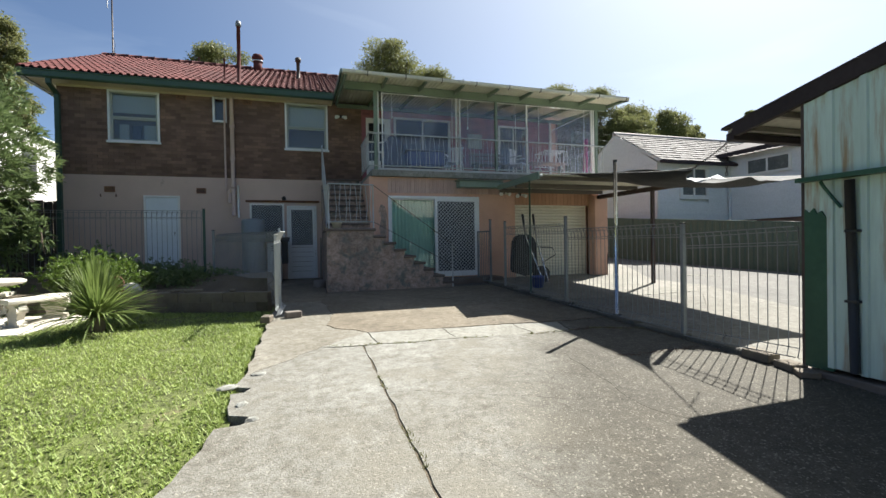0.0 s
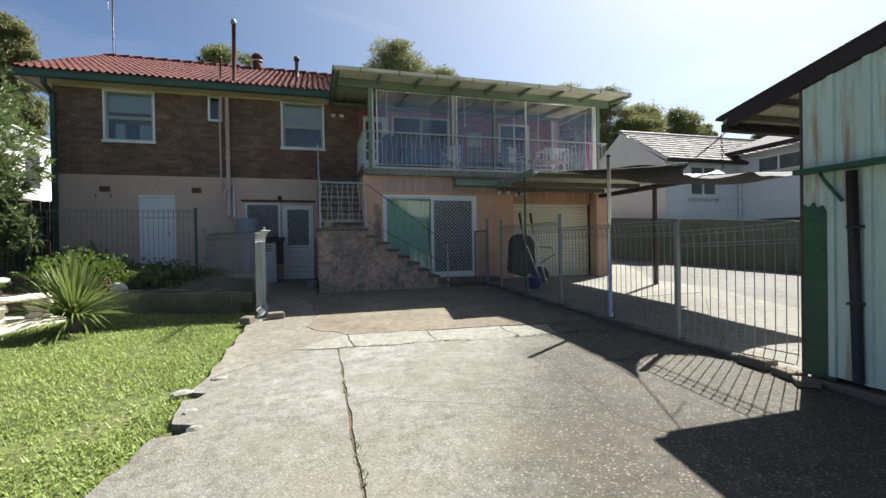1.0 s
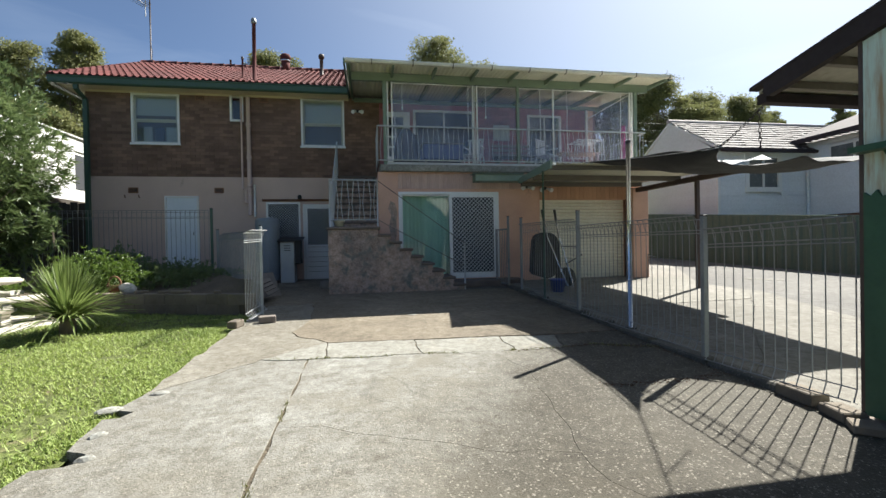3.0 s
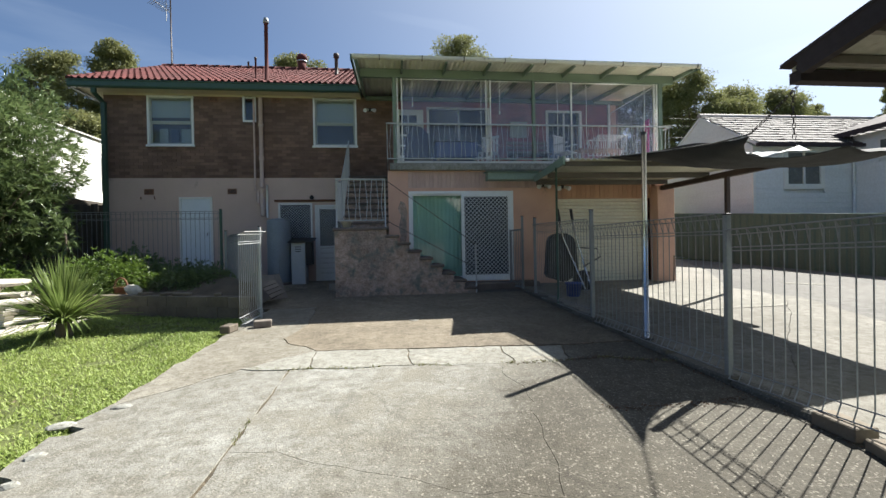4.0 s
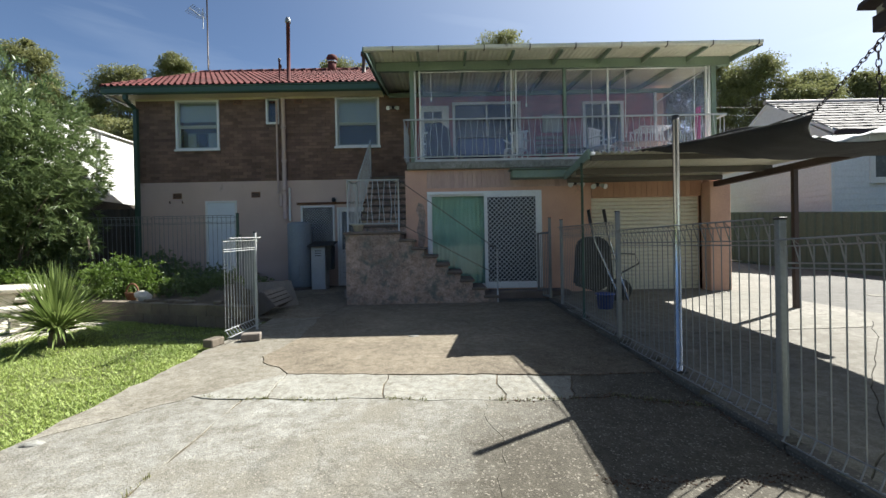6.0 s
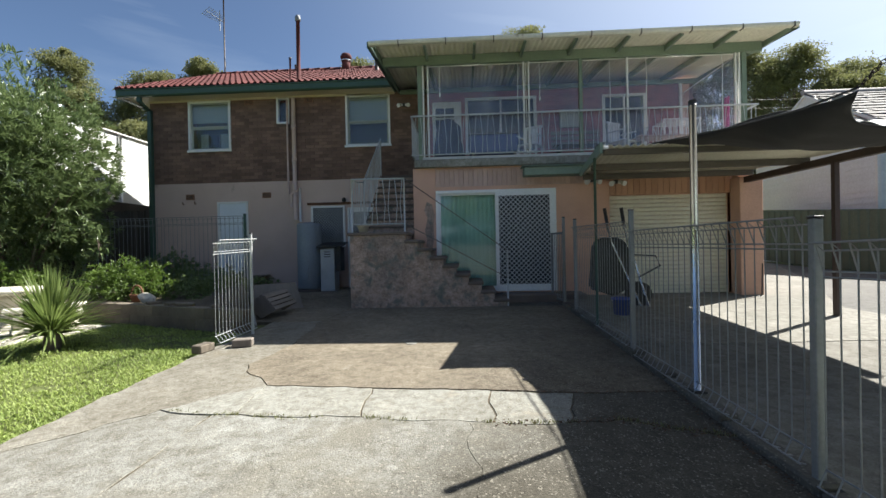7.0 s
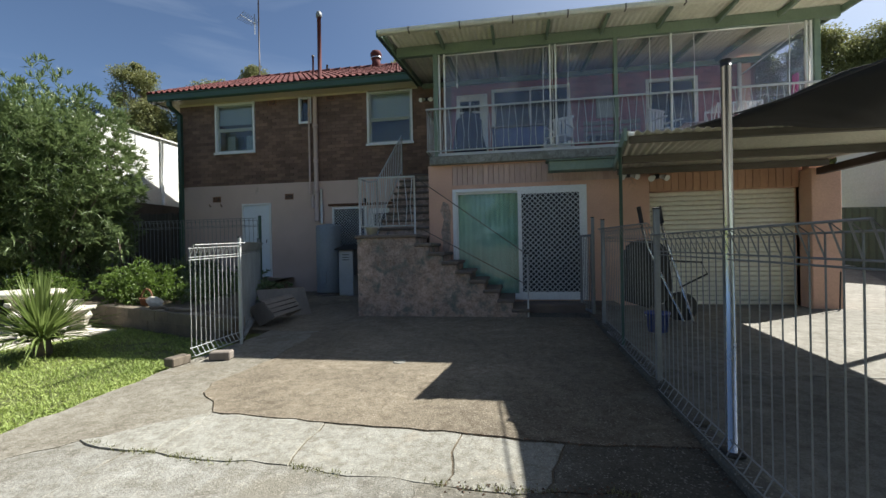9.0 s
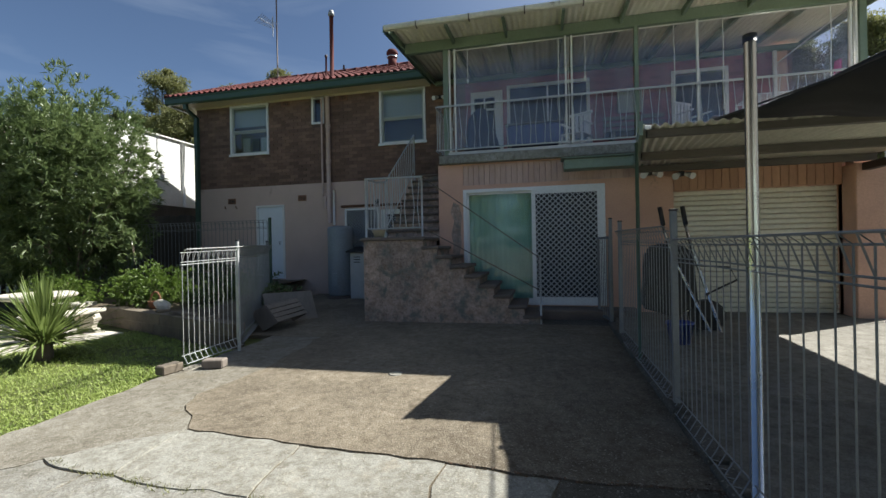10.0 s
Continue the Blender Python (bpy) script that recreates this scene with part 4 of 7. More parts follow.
for k in range(9):
    y = 0.0 + k * 0.245
    z = ZL + 0.172 * (k + 1)
    part("riser", B(-1.5, -0.48, y + 0.02, YW - 0.002 if k == 8 else y + 0.3, z - 0.172, z - 0.05), M_STAIRWALL, stair)
    part("tread", B(-1.53, -0.475, y - 0.02, y + 0.262 if k < 8 else YW - 0.004, z - 0.05, z, 0.01), M_TREAD, stair)
part("side_wall", prism(bmesh.new(), [(0.0, -0.4), (YW - 0.003, -0.4), (YW - 0.003, 2.62), (2.1, 2.62), (0.0, 1.2)], "x", -1.56, -1.5), M_STAIRWALL, stair)

rail = thing("stair_rail", "grey iron stair railing with bowed bars", "railing")
for k in range(9):
    x = -1.5 + k * 0.115
    w = 0.03 * (1 if k % 2 else -1)
    part("bar", T([(x, -0.98, 1.41), (x + w, -0.98, 1.75), (x - w * 0.4, -0.98, 2.24)], 0.008, 5), M_WIRE_PALE, rail)
part("top_rail", T([(-1.53, 2.0, 3.75), (-1.53, 0.0, 2.35), (-1.53, -0.5, 2.27), (-1.53, -0.98, 2.26), (-0.53, -0.98, 2.25)], 0.017, 6), M_WIRE_PALE, rail)
part("hand_rail", T([(-0.53, -0.98, 2.25), (1.38, -0.98, 0.86)], 0.009, 6), M_BEAM, rail, "thin dark sloping handrail")
part("hand_rail", T([(-0.53, -0.98, 1.4), (1.38, -0.98, 0.35)], 0.008, 6), M_BEAM, rail, "thin dark sloping handrail")
part("bottom_rail", T([(-1.53, 2.0, 2.95), (-1.53, 0.0, 1.45), (-1.53, -0.98, 1.4), (-0.53, -0.98, 1.4)], 0.013, 6), M_WIRE_PALE, rail)
for p_, z0, z1 in (((-1.53, -0.98), 1.25, 2.27), ((-0.53, -0.98), 1.25, 2.26), ((1.38, -0.98), -0.2, 0.87), ((-1.53, 0.0), 1.3, 2.35), ((-1.53, 2.0), 2.7, 3.76)):
    part("post", T([(*p_, z0), (*p_, z1)], 0.017, 6), M_WIRE_PALE, rail)
for k in range(20):
    y = -0.9 + k * 0.145
    base = 1.42 if y < 0 else 1.45 + 0.75 * y
    top = 2.26 if y < -0.5 else (2.27 + 0.16 * (y + 0.5) if y < 0 else 2.35 + 0.7 * y)
    part("side_bar", T([(-1.53, y, base), (-1.53, y, top)], 0.009, 5), M_WIRE_PALE, rail)

pot = thing("flower_pot", "small pale flower pot on the stair landing", "pot")
part("pot_body", lathe(bmesh.new(), [(0.08, ZL), (0.11, ZL + 0.12), (0.125, ZL + 0.12), (0.125, ZL + 0.15), (0.1, ZL + 0.15)], -1.35, -0.85, 14), M_STONE, pot)

# ---- veranda ----
ver = thing("veranda", "upstairs veranda with a grey concrete slab edge", "veranda")
ver["kind"] = "structure"
part("floor_slab", B(-0.42, 6.45, -0.13, YW - 0.002, 2.6, 2.76, 0.01), M_SLAB, ver)
part("sill_strip", B(-0.25, 6.25, -0.08, -0.04, 2.765, 2.82), M_WIRE_PALE, ver)
for x, w in ((-0.33, 0.09), (3.0, 0.06), (6.22, 0.09)):
    part("post", B(x, x + w, -0.06, 0.02, 2.762, 4.76), M_SAGE, ver)
part("beam", B(-1.05, 6.6, -0.08, 0.02, 4.74, 4.93), M_SAGE, ver, "sage green painted beam")
part("rear_plate", B(-1.05, 6.6, YW - 0.1, YW - 0.004, 5.0, 5.1), M_SAGE, ver)
ZV = lambda y: 4.87 + 0.095 * (y + 0.82)


def corrugated(x0, x1, y0, y1, zf, pitch=0.1, amp=0.014, skew=0.0):
    """A corrugated sheet with thickness; its waves run up and down the fall."""
    bm = bmesh.new()
    n = int((x1 - x0) / pitch * 6)
    rows = []
    ys = [y0 + (y1 - y0) * k / 3 for k in range(4)]
    for dz in (0, -0.004):
        for y in ys:
            rows.append([bm.verts.new((x0 + (x1 - x0) * i / n + skew * (y - y0) * (1 - i / n), y, zf(y) + dz + amp * math.cos(2 * math.pi * i / 6))) for i in range(n + 1)])
    for base in (0, 4):
        for j in range(3):
            a, b = rows[base + j], rows[base + j + 1]
            for i in range(n):
                bm.faces.new((a[i], a[i + 1], b[i + 1], b[i])).smooth = True
    for a, b in ((rows[0], rows[4]), (rows[3], rows[7])):
        for i in range(n):
            bm.faces.new((a[i], a[i + 1], b[i + 1], b[i]))
    bmesh.ops.recalc_face_normals(bm, faces=bm.faces)
    return bm


part("roof_sheet", corrugated(-1.15, 6.7, -0.85, YW + 0.2, ZV), M_CORR, ver, "weathered corrugated steel roof sheet")
for k in range(9):
    x = -1.1 + k * 0.965
    part("rafter", prism(bmesh.new(), [(-0.8, ZV(-0.8) - 0.02), (YW - 0.01, ZV(YW) - 0.02), (YW - 0.01, ZV(YW) - 0.13), (-0.06, ZV(0) - 0.14), (-0.8, ZV(-0.8) - 0.08)], "x", x, x + 0.045), M_SAGE, ver)
part("fascia_left", prism(bmesh.new(), [(-0.88, ZV(-0.85) + 0.03), (YW, ZV(YW) + 0.03), (YW, ZV(YW) - 0.1), (-0.88, ZV(-0.85) - 0.08)], "x", -1.2, -1.165), M_GREEN, ver, "dark green barge board")
part("fascia_right", prism(bmesh.new(), [(-0.88, ZV(-0.85) + 0.03), (YW, ZV(YW) + 0.03), (YW, ZV(YW) - 0.1), (-0.88, ZV(-0.85) - 0.08)], "x", 6.705, 6.74), M_GREEN, ver, "dark green barge board")
part("gutter", prism(bmesh.new(), [(-0.855, 4.83), (-0.855, 4.80), (-0.93, 4.80), (-0.95, 4.83), (-0.95, 4.875), (-0.935, 4.875), (-0.93, 4.83)], "x", -1.16, 6.7), M_CORR, ver, "pale painted gutter")
for k in range(9):
    x = -0.6 + k * 0.9
    part("gutter_bracket", B(x, x + 0.02, -0.958, -0.85, 4.79, 4.88), M_BEAM, ver)
for nm, xx in (("pvc_track", -0.23), ("pvc_track", -0.13), ("pvc_track", 1.86), ("pvc_track", 1.96), ("pvc_track", 3.96), ("pvc_track", 6.1), ("pvc_track", 6.17)):
    part(nm, B(xx, xx + 0.03, -0.04, 0.01, 2.8, 4.74), M_WHITE, ver, "white blind track")


def rail_panel(name, x0, x1, y, z0, z1):
    t = thing(name, "pale iron veranda railing with slanted paired bars", "railing")
    part("top_rail", B(x0, x1, y - 0.015, y + 0.015, z1 - 0.015, z1 + 0.015), M_WIRE_PALE, t)
    part("bottom_rail", B(x0, x1, y - 0.012, y + 0.012, z0 - 0.01, z0 + 0.01), M_WIRE_PALE, t)
    me = {}
    for s in (1, -1):
        me[s] = mesh_of("bar", T([(0.006 * s, y, z0), (0.024 * s, y, z0 + 0.3), (-0.02 * s, y, z1)], 0.006, 5), M_WIRE_PALE)
    n = int((x1 - x0) / 0.125)
    for k in range(n):
        ob = part("bar", me[1 if k % 2 else -1], M_WIRE_PALE, t)
        ob.location.x = x0 + 0.06 + k * 0.125
    return t


rail_panel("veranda_rail", -0.45, 6.5, -0.10, 2.86, 3.67)
for x in (-0.47, 6.5):
    t = thing("veranda_return_rail", "short return of the pale iron veranda railing", "railing")
    part("top_rail", B(x - 0.015, x + 0.015, -0.1, YW - 0.9, 3.655, 3.685), M_WIRE_PALE, t)
    part("bottom_rail", B(x - 0.012, x + 0.012, -0.1, YW - 0.9, 2.85, 2.87), M_WIRE_PALE, t)
    for k in range(11):
        part("bar", T([(x, -0.02 + k * 0.14, 2.86), (x, -0.02 + k * 0.14, 3.67)], 0.008, 5), M_WIRE_PALE, t)
def vinyl(p0, p1):
    """A clear drop blind with welded seams and a weighted bottom bar."""
    t = thing("vinyl_blind", "clear bluish vinyl drop blind closing the veranda", "blind", "veranda blinds")
    (xa, ya), (xb, yb) = p0, p1
    w = 0.0015
    sheet = part("sheet", B(min(xa, xb) - (w if xa == xb else 0), max(xa, xb) + (w if xa == xb else 0), min(ya, yb) - (w if ya == yb else 0), max(ya, yb) + (w if ya == yb else 0), 2.9, 4.73), M_VINYL, t)
    sheet.visible_shadow = False
    part("bottom_bar", T([(xa, ya, 2.885), (xb, yb, 2.885)], 0.016, 8), M_SAGE, t)
    part("hem", T([(xa, ya, 4.72), (xb, yb, 4.72)], 0.012, 6), M_WHITE, t)


for a, b in ((-0.1, 1.85), (2.0, 2.98), (3.08, 3.95), (4.0, 6.08)):
    vinyl((a, -0.01), (b, -0.01))
vinyl((6.19, 0.05), (6.19, YW - 0.1))


# ---- pipes, vents and aerial ----
def pipe(name, pts, r, m_, label, cap=None, parts=()):
    t = thing(name, label, "pipe")
    part("pipe", T(pts, r, 10), m_, t)
    for nm, bm_, mm in parts:
        part(nm, bm_, mm, t)
    return t


pipe("soil_pipe", [(-3.92, YW - 0.08, 1.75), (-3.92, YW - 0.08, 5.0)], 0.055, M_RENDER, "painted soil pipe running up the brick wall",
     parts=[("collar", T([(-3.92, YW - 0.08, z), (-3.92, YW - 0.08, z + 0.09)], 0.07, 10), M_RENDER) for z in (2.45, 3.3, 4.2)]
     + [("offset", T([(-3.92, YW - 0.08, 2.5), (-4.02, YW - 0.09, 2.42), (-4.02, YW - 0.09, 2.1)], 0.045, 8), M_RENDER),
        ("lower_pipe", T([(-3.8, YW - 0.06, 1.7), (-3.8, YW - 0.06, 2.6)], 0.03, 8), M_WHITE)])
pipe("waste_pipe", [(-4.11, YW - 0.05, 2.45), (-4.11, YW - 0.05, 4.98)], 0.025, M_RENDER, "thin painted waste pipe on the brick wall")
pipe("vent_pipe", [(-3.69, 2.15, 5.35), (-3.68, 2.15, 6.95)], 0.05, M_TILE, "tall dark red vent pipe rising through the eaves",
     parts=[("cowl", lathe(bmesh.new(), [(0.05, 6.95), (0.075, 6.97), (0.075, 7.03), (0.05, 7.1), (0.01, 7.12)], -3.68, 2.15, 12), M_WIRE)])
pipe("small_vent_pipe", [(-4.13, 2.7, 5.5), (-4.13, 2.7, 6.22)], 0.025, M_TILE, "short thin vent pipe on the tiled roof",
     parts=[("cowl", lathe(bmesh.new(), [(0.035, 6.2), (0.04, 6.25), (0.01, 6.28)], -4.13, 2.7, 8), M_BROWN)])
pipe("flue", [(-2.15, 4.9, 6.5), (-2.15, 4.9, 7.3)], 0.06, M_BROWN, "dark flue with a flat cap on the tiled roof",
     parts=[("cap", lathe(bmesh.new(), [(0.09, 7.24), (0.1, 7.34), (0.08, 7.38)], -2.15, 4.9, 10), M_BROWN)])
pipe("far_flue", [(-5.6, 6.9, 7.3), (-5.6, 6.9, 7.85)], 0.035, M_BROWN, "thin flue pipe behind the roof ridge")
pipe("rear_flue", [(3.3, 3.2, 5.6), (3.3, 3.2, 6.55)], 0.02, M_BROWN, "thin pipe standing behind the veranda roof")
wb = thing("roof_ventilator", "round dark red turbine roof ventilator on the ridge", "ventilator")
part("base_tube", lathe(bmesh.new(), [(0.15, 7.3), (0.15, 7.72)], -3.58, 6.5, 16), M_TILE, wb)
part("collar", lathe(bmesh.new(), [(0.17, 7.7), (0.19, 7.72), (0.19, 7.75), (0.17, 7.77)], -3.58, 6.5, 16), M_GALV, wb)
part("head", lathe(bmesh.new(), [(0.16, 7.77), (0.2, 7.83), (0.2, 7.9), (0.15, 7.98), (0.05, 8.02)], -3.58, 6.5, 18), M_TILE, wb)
ae = thing("tv_aerial", "tall thin rooftop aerial mast with a small antenna", "aerial")
part("mast", T([(-8.2, 6.7, 7.3), (-8.2, 6.7, 11.0)], 0.025, 8), M_BROWN, ae)
part("boom", T([(-8.42, 5.9, 9.5), (-8.2, 6.7, 9.45)], 0.012, 6), M_WIRE, ae)
for k in range(9):
    x, y = -8.42 + 0.022 * k, 5.92 + 0.08 * k
    part("element", T([(x - 0.16, y, 9.36 + 0.008 * k), (x + 0.16, y, 9.62 - 0.008 * k)], 0.008, 5), M_WIRE, ae)
part("reflector", T([(-8.3, 6.6, 9.1), (-8.3, 6.6, 9.85)], 0.014, 6), M_WIRE, ae)
part("stay", T([(-8.2, 6.68, 8.2), (-8.1, 6.6, 7.9), (-8.12, 6.55, 7.45)], 0.008, 5), M_DARK, ae)


def spotlight(x, z, y):
    s = thing("floodlight", "twin white security floodlight under the roof edge", "lamp", "floodlights")
    part("bracket", B(x - 0.04, x + 0.04, y, y + 0.06, z - 0.03, z + 0.05, 0.006), M_DARK, s)
    for k in (-1, 1):
        part("lamp_head", T([(x + 0.05 * k, y, z), (x + 0.1 * k, y - 0.05, z - 0.02), (x + 0.13 * k, y - 0.12, z - 0.05)], 0.03, 10, 0.055), M_WHITE, s)


spotlight(3.2, 2.24, -0.1)
spotlight(3.68, 2.19, -0.12)
spotlight(-0.95, 4.72, YW - 0.06)
solid("bulkhead_lamp", lathe(bmesh.new(), [(0.05, 2.2), (0.06, 2.26), (0.03, 2.31)], -2.6, YW - 0.1, 10), M_DARK, "small dark wall lamp above the back door", "lamp", "thing")

# ---- veranda things ----
back = solid("veranda_wall", wall_y(-0.33, 6.2, 2.76, 5.05, YW + 0.0, YW + 0.2, [(0.66, 2.52, 3.35, 4.84), (-0.2, 0.56, 2.77, 4.76), (4.21, 5.32, 2.95, 4.8)]), M_PURPLE, "plum brick back wall of the veranda", "wall")
bm = bmesh.new()
z = 2.78
row = 0
while z < 5.0:
    x = -0.3 - (row % 2) * 0.12
    while x < 6.15:
        a, b_ = max(x, -0.32), min(x + 0.23, 6.19)
        if b_ - a > 0.03 and not any(o[0] - 0.02 < b_ and a < o[1] + 0.02 and o[2] - 0.05 < z + 0.07 and z < o[3] + 0.02 for o in ((0.66, 2.52, 3.35, 4.84), (-0.2, 0.56, 2.77, 4.76), (4.21, 5.32, 2.95, 4.8))):
            box(bm, a, b_, YW - 0.008, YW + 0.01, z, z + 0.076)
        x += 0.24
    z += 0.086
    row += 1
ob = part("bricks", bm, M_PURPLE, back)
tagged(ob, "plum coloured bricks", kind="stuff")
for nm, o in (("window_5", (0.66, 2.52, 3.35, 4.84)), ("window_6", (4.21, 5.32, 2.95, 4.8))):
    w = tagged(new(nm), "white framed window looking on to the veranda", "window", kind="structure")
    part("window_frame", wall_y(*o, YW - 0.03, YW + 0.05, [(o[0] + 0.07, (o[0] + o[1]) / 2 - 0.02, o[2] + 0.06, o[3] - 0.06), ((o[0] + o[1]) / 2 + 0.02, o[1] - 0.07, o[2] + 0.06, o[3] - 0.06)]), M_WHITE, w)
    part("pane", B(o[0] + 0.05, o[1] - 0.05, YW + 0.01, YW + 0.015, o[2] + 0.05, o[3] - 0.05), M_GLASS, w)
    part("room", B(o[0] - 0.1, o[1] + 0.1, YW + 0.6, YW + 0.62, o[2] - 0.1, o[3] + 0.1), M_NAVY, w)
o = (-0.2, 0.56, 2.77, 4.76)
w = tagged(new("door_5"), "white glazed veranda door with small panes", "door", kind="structure")
part("door_leaf", wall_y(*o, YW - 0.02, YW + 0.03, [(o[0] + 0.08 + i * 0.26, o[0] + 0.31 + i * 0.26, 3.45 + j * 0.3, 3.71 + j * 0.3) for i in (0, 1) for j in range(4)]), M_WHITE, w)
part("pane", B(o[0] + 0.05, o[1] - 0.05, YW + 0.01, YW + 0.014, 3.4, 4.65), M_GLASS, w)
part("room", B(o[0] - 0.1, o[1] + 0.1, YW + 0.5, YW + 0.52, 2.8, 4.8), M_NAVY, w)
cv = bmesh.new()
lathe(cv, [(0.3, 2.77), (0.34, 3.0), (0.31, 3.3), (0.26, 3.6), (0.12, 3.78), (0.02, 3.8)], 0.28, 0.65, 14)
for v in cv.verts:
    v.co += Vector((noise.noise(v.co * 4), noise.noise(v.co * 4 + Vector((7, 0, 0))), 0)) * 0.06
solid("covered_barbecue", cv, M_NAVY, "barbecue under a dark fitted cover on the veranda", "barbecue", "thing")
tb = thing("veranda_table", "long table under a blue cloth on the veranda", "table")
part("cloth", B(0.75, 1.85, 0.9, 1.6, 3.1, 3.5, 0.03), M_BLUECLOTH, tb, "hanging blue tablecloth")
part("top", B(0.72, 1.88, 0.87, 1.63, 3.503, 3.53, 0.008), M_TIMBER, tb)
for x in (0.82, 1.78):
    for y in (0.97, 1.53):
        part("leg", B(x - 0.03, x + 0.03, y - 0.03, y + 0.03, 2.76, 3.1), M_TIMBER, tb)


def plastic_chair(x, y, rz):
    t = thing("veranda_chair", "white plastic chair standing on the veranda", "chair", "veranda chairs", (x, y, 2.762))
    t.rotation_euler.z = rz
    part("seat", B(-0.22, 0.22, -0.22, 0.22, 0.40, 0.43, 0.01), M_WHITE, t)
    for k in range(5):
        part("back_slat", B(-0.2 + k * 0.085, -0.14 + k * 0.085, 0.2, 0.225, 0.45, 0.85, 0.006), M_WHITE, t)
    part("back_rail", B(-0.23, 0.23, 0.195, 0.23, 0.85, 0.9, 0.008), M_WHITE, t)
    for sx in (-1, 1):
        for sy in (-1, 1):
            part("leg", T([(0.2 * sx, 0.2 * sy, 0.4), (0.23 * sx, 0.24 * sy, 0)], 0.02, 6), M_WHITE, t)
        part("arm", B(0.22 * sx - 0.025, 0.22 * sx + 0.025, -0.2, 0.2, 0.62, 0.645, 0.006), M_WHITE, t)


plastic_chair(4.1, 0.7, 0.6)
plastic_chair(2.1, 0.8, -0.5)
ca = thing("clothes_airer", "white wire clothes airer standing on the veranda", "clothes airer")
for x in (5.15, 5.95):
    for s_ in (-1, 1):
        part("leg", T([(x, 1.3 + 0.3 * s_, 2.765), (x, 1.3 - 0.3 * s_, 3.75)], 0.011, 6), M_WHITE, ca)
for k in range(9):
    part("wire", T([(5.15, 1.0 + k * 0.075, 3.73), (5.95, 1.0 + k * 0.075, 3.73)], 0.005, 5), M_WHITE, ca)
for s_ in (-1, 1):
    part("wing", wall_y(5.15, 5.95, 3.3, 3.74, 1.3 + 0.32 * s_, 1.31 + 0.32 * s_, [(5.17 + 0.13 * i, 5.28 + 0.13 * i, 3.32, 3.72) for i in range(6)]), M_WHITE, ca)
lb = thing("slatted_table", "low pale slatted timber table on the veranda", "table")
for k in range(6):
    part("slat", B(4.3, 5.5, 0.3 + k * 0.09, 0.37 + k * 0.09, 3.2, 3.225, 0.004), M_BOARD, lb)
for x in (4.38, 5.38):
    for y in (0.34, 0.76):
        part("leg", B(x, x + 0.05, y, y + 0.05, 2.765, 3.2, 0.004), M_BOARD, lb)
t = thing("wooden_bench", "low slatted wooden bench on the veranda", "bench")
for k in range(4):
    part("slat", B(2.6, 3.7, 0.5 + k * 0.11, 0.59 + k * 0.11, 3.12, 3.15, 0.005), M_TIMBER, t)
for x in (2.7, 3.55):
    part("leg", B(x, x + 0.06, 0.52, 0.92, 2.762, 3.12, 0.006), M_TIMBER, t)
for k in range(3):
    part("back_slat", B(2.6, 3.7, 0.93, 0.955, 3.2 + k * 0.12, 3.28 + k * 0.12, 0.005), M_TIMBER, t)
solid("corner_trim", B(6.14, 6.2, YW - 0.07, YW - 0.01, 2.77, 5.0), M_WHITE, "white timber trim at the end of the veranda wall", "trim")
solid("framed_picture", B(3.1, 3.62, YW - 0.05, YW - 0.02, 3.97, 4.45, 0.008), M_SHADE, "pale picture hung on the veranda wall", "picture", "thing")
bm = bmesh.new()
for k in range(6):
    tube(bm, [(6.0 + 0.02 * math.sin(k * 2), 0.06 + k * 0.03, 2.85), (6.03, 0.08 + k * 0.02, 3.9)], 0.02, 6)
solid("hanging_cloth", bm, M_PINK, "bright pink cloth hanging at the veranda corner", "cloth", "thing")
ropes = ((0.13, 4.15), (1.75, 2.9), (1.92, 2.9), (2.2, 4.0), (3.62, 2.95), (4.35, 3.3), (5.85, 2.95))
for i, (x, z) in enumerate(ropes):
    pts = [(x + 0.005 * math.sin(k * 1.1 + i), -0.035, 4.72 - (4.72 - z) * k / 8) for k in range(9)]
    t = thing("blind_cord", "white cord hanging from the veranda blinds", "cord", "blind cords")
    part("cord", T(pts, 0.007, 5), M_WHITE, t)
    part("knot", T([pts[-1], (pts[-1][0], pts[-1][1], z - 0.07)], 0.022, 6, 0.012), M_WHITE, t)

# ---- carport ----
cp = thing("carport", "low carport with a rusty corrugated roof on dark beams", "carport")
cp["kind"] = "structure"
ZC = lambda y: 2.22 + 0.04 * (y + 3.35)
part("roof_sheet", corrugated(2.42, 6.25, -3.38, -0.03, ZC, 0.1, 0.016, 0.17), M_CORR, cp, "weathered corrugated roof sheet")
for y, h in ((-3.2, 0.07), (-1.75, 0.1), (-0.35, 0.1)):
    part("beam", B(2.46 + 0.17 * (y + 3.35), 6.2, y - 0.04, y + 0.04, ZC(y) - 0.02 - h, ZC(y) - 0.02), M_BEAM, cp)
part("side_beam", prism(bmesh.new(), [(-3.9, 2.06), (-3.9, 2.17), (-0.33, 2.19), (-0.33, 2.08)], "x", 6.05, 6.15), M_BROWN, cp, "dark brown steel side beam")
part("post", B(6.02, 6.09, -2.48, -2.41, -0.3, 2.07), M_BROWN, cp, "dark brown steel post")
part("post", T([(2.44, -2.93, -0.3), (2.44, -2.93, 2.15)], 0.02, 8), M_GREEN, cp, "thin green post")
bg = bmesh.new()
for dx in (0.0, 0.035):
    for yy_, zz in ((-3.4, 2.12), (-3.4, 2.26), (-0.43, 2.4), (-0.43, 2.27)):
        bg.verts.new((2.375 + dx + 0.17 * (yy_ + 3.4), yy_, zz))
bg.verts.ensure_lookup_table()
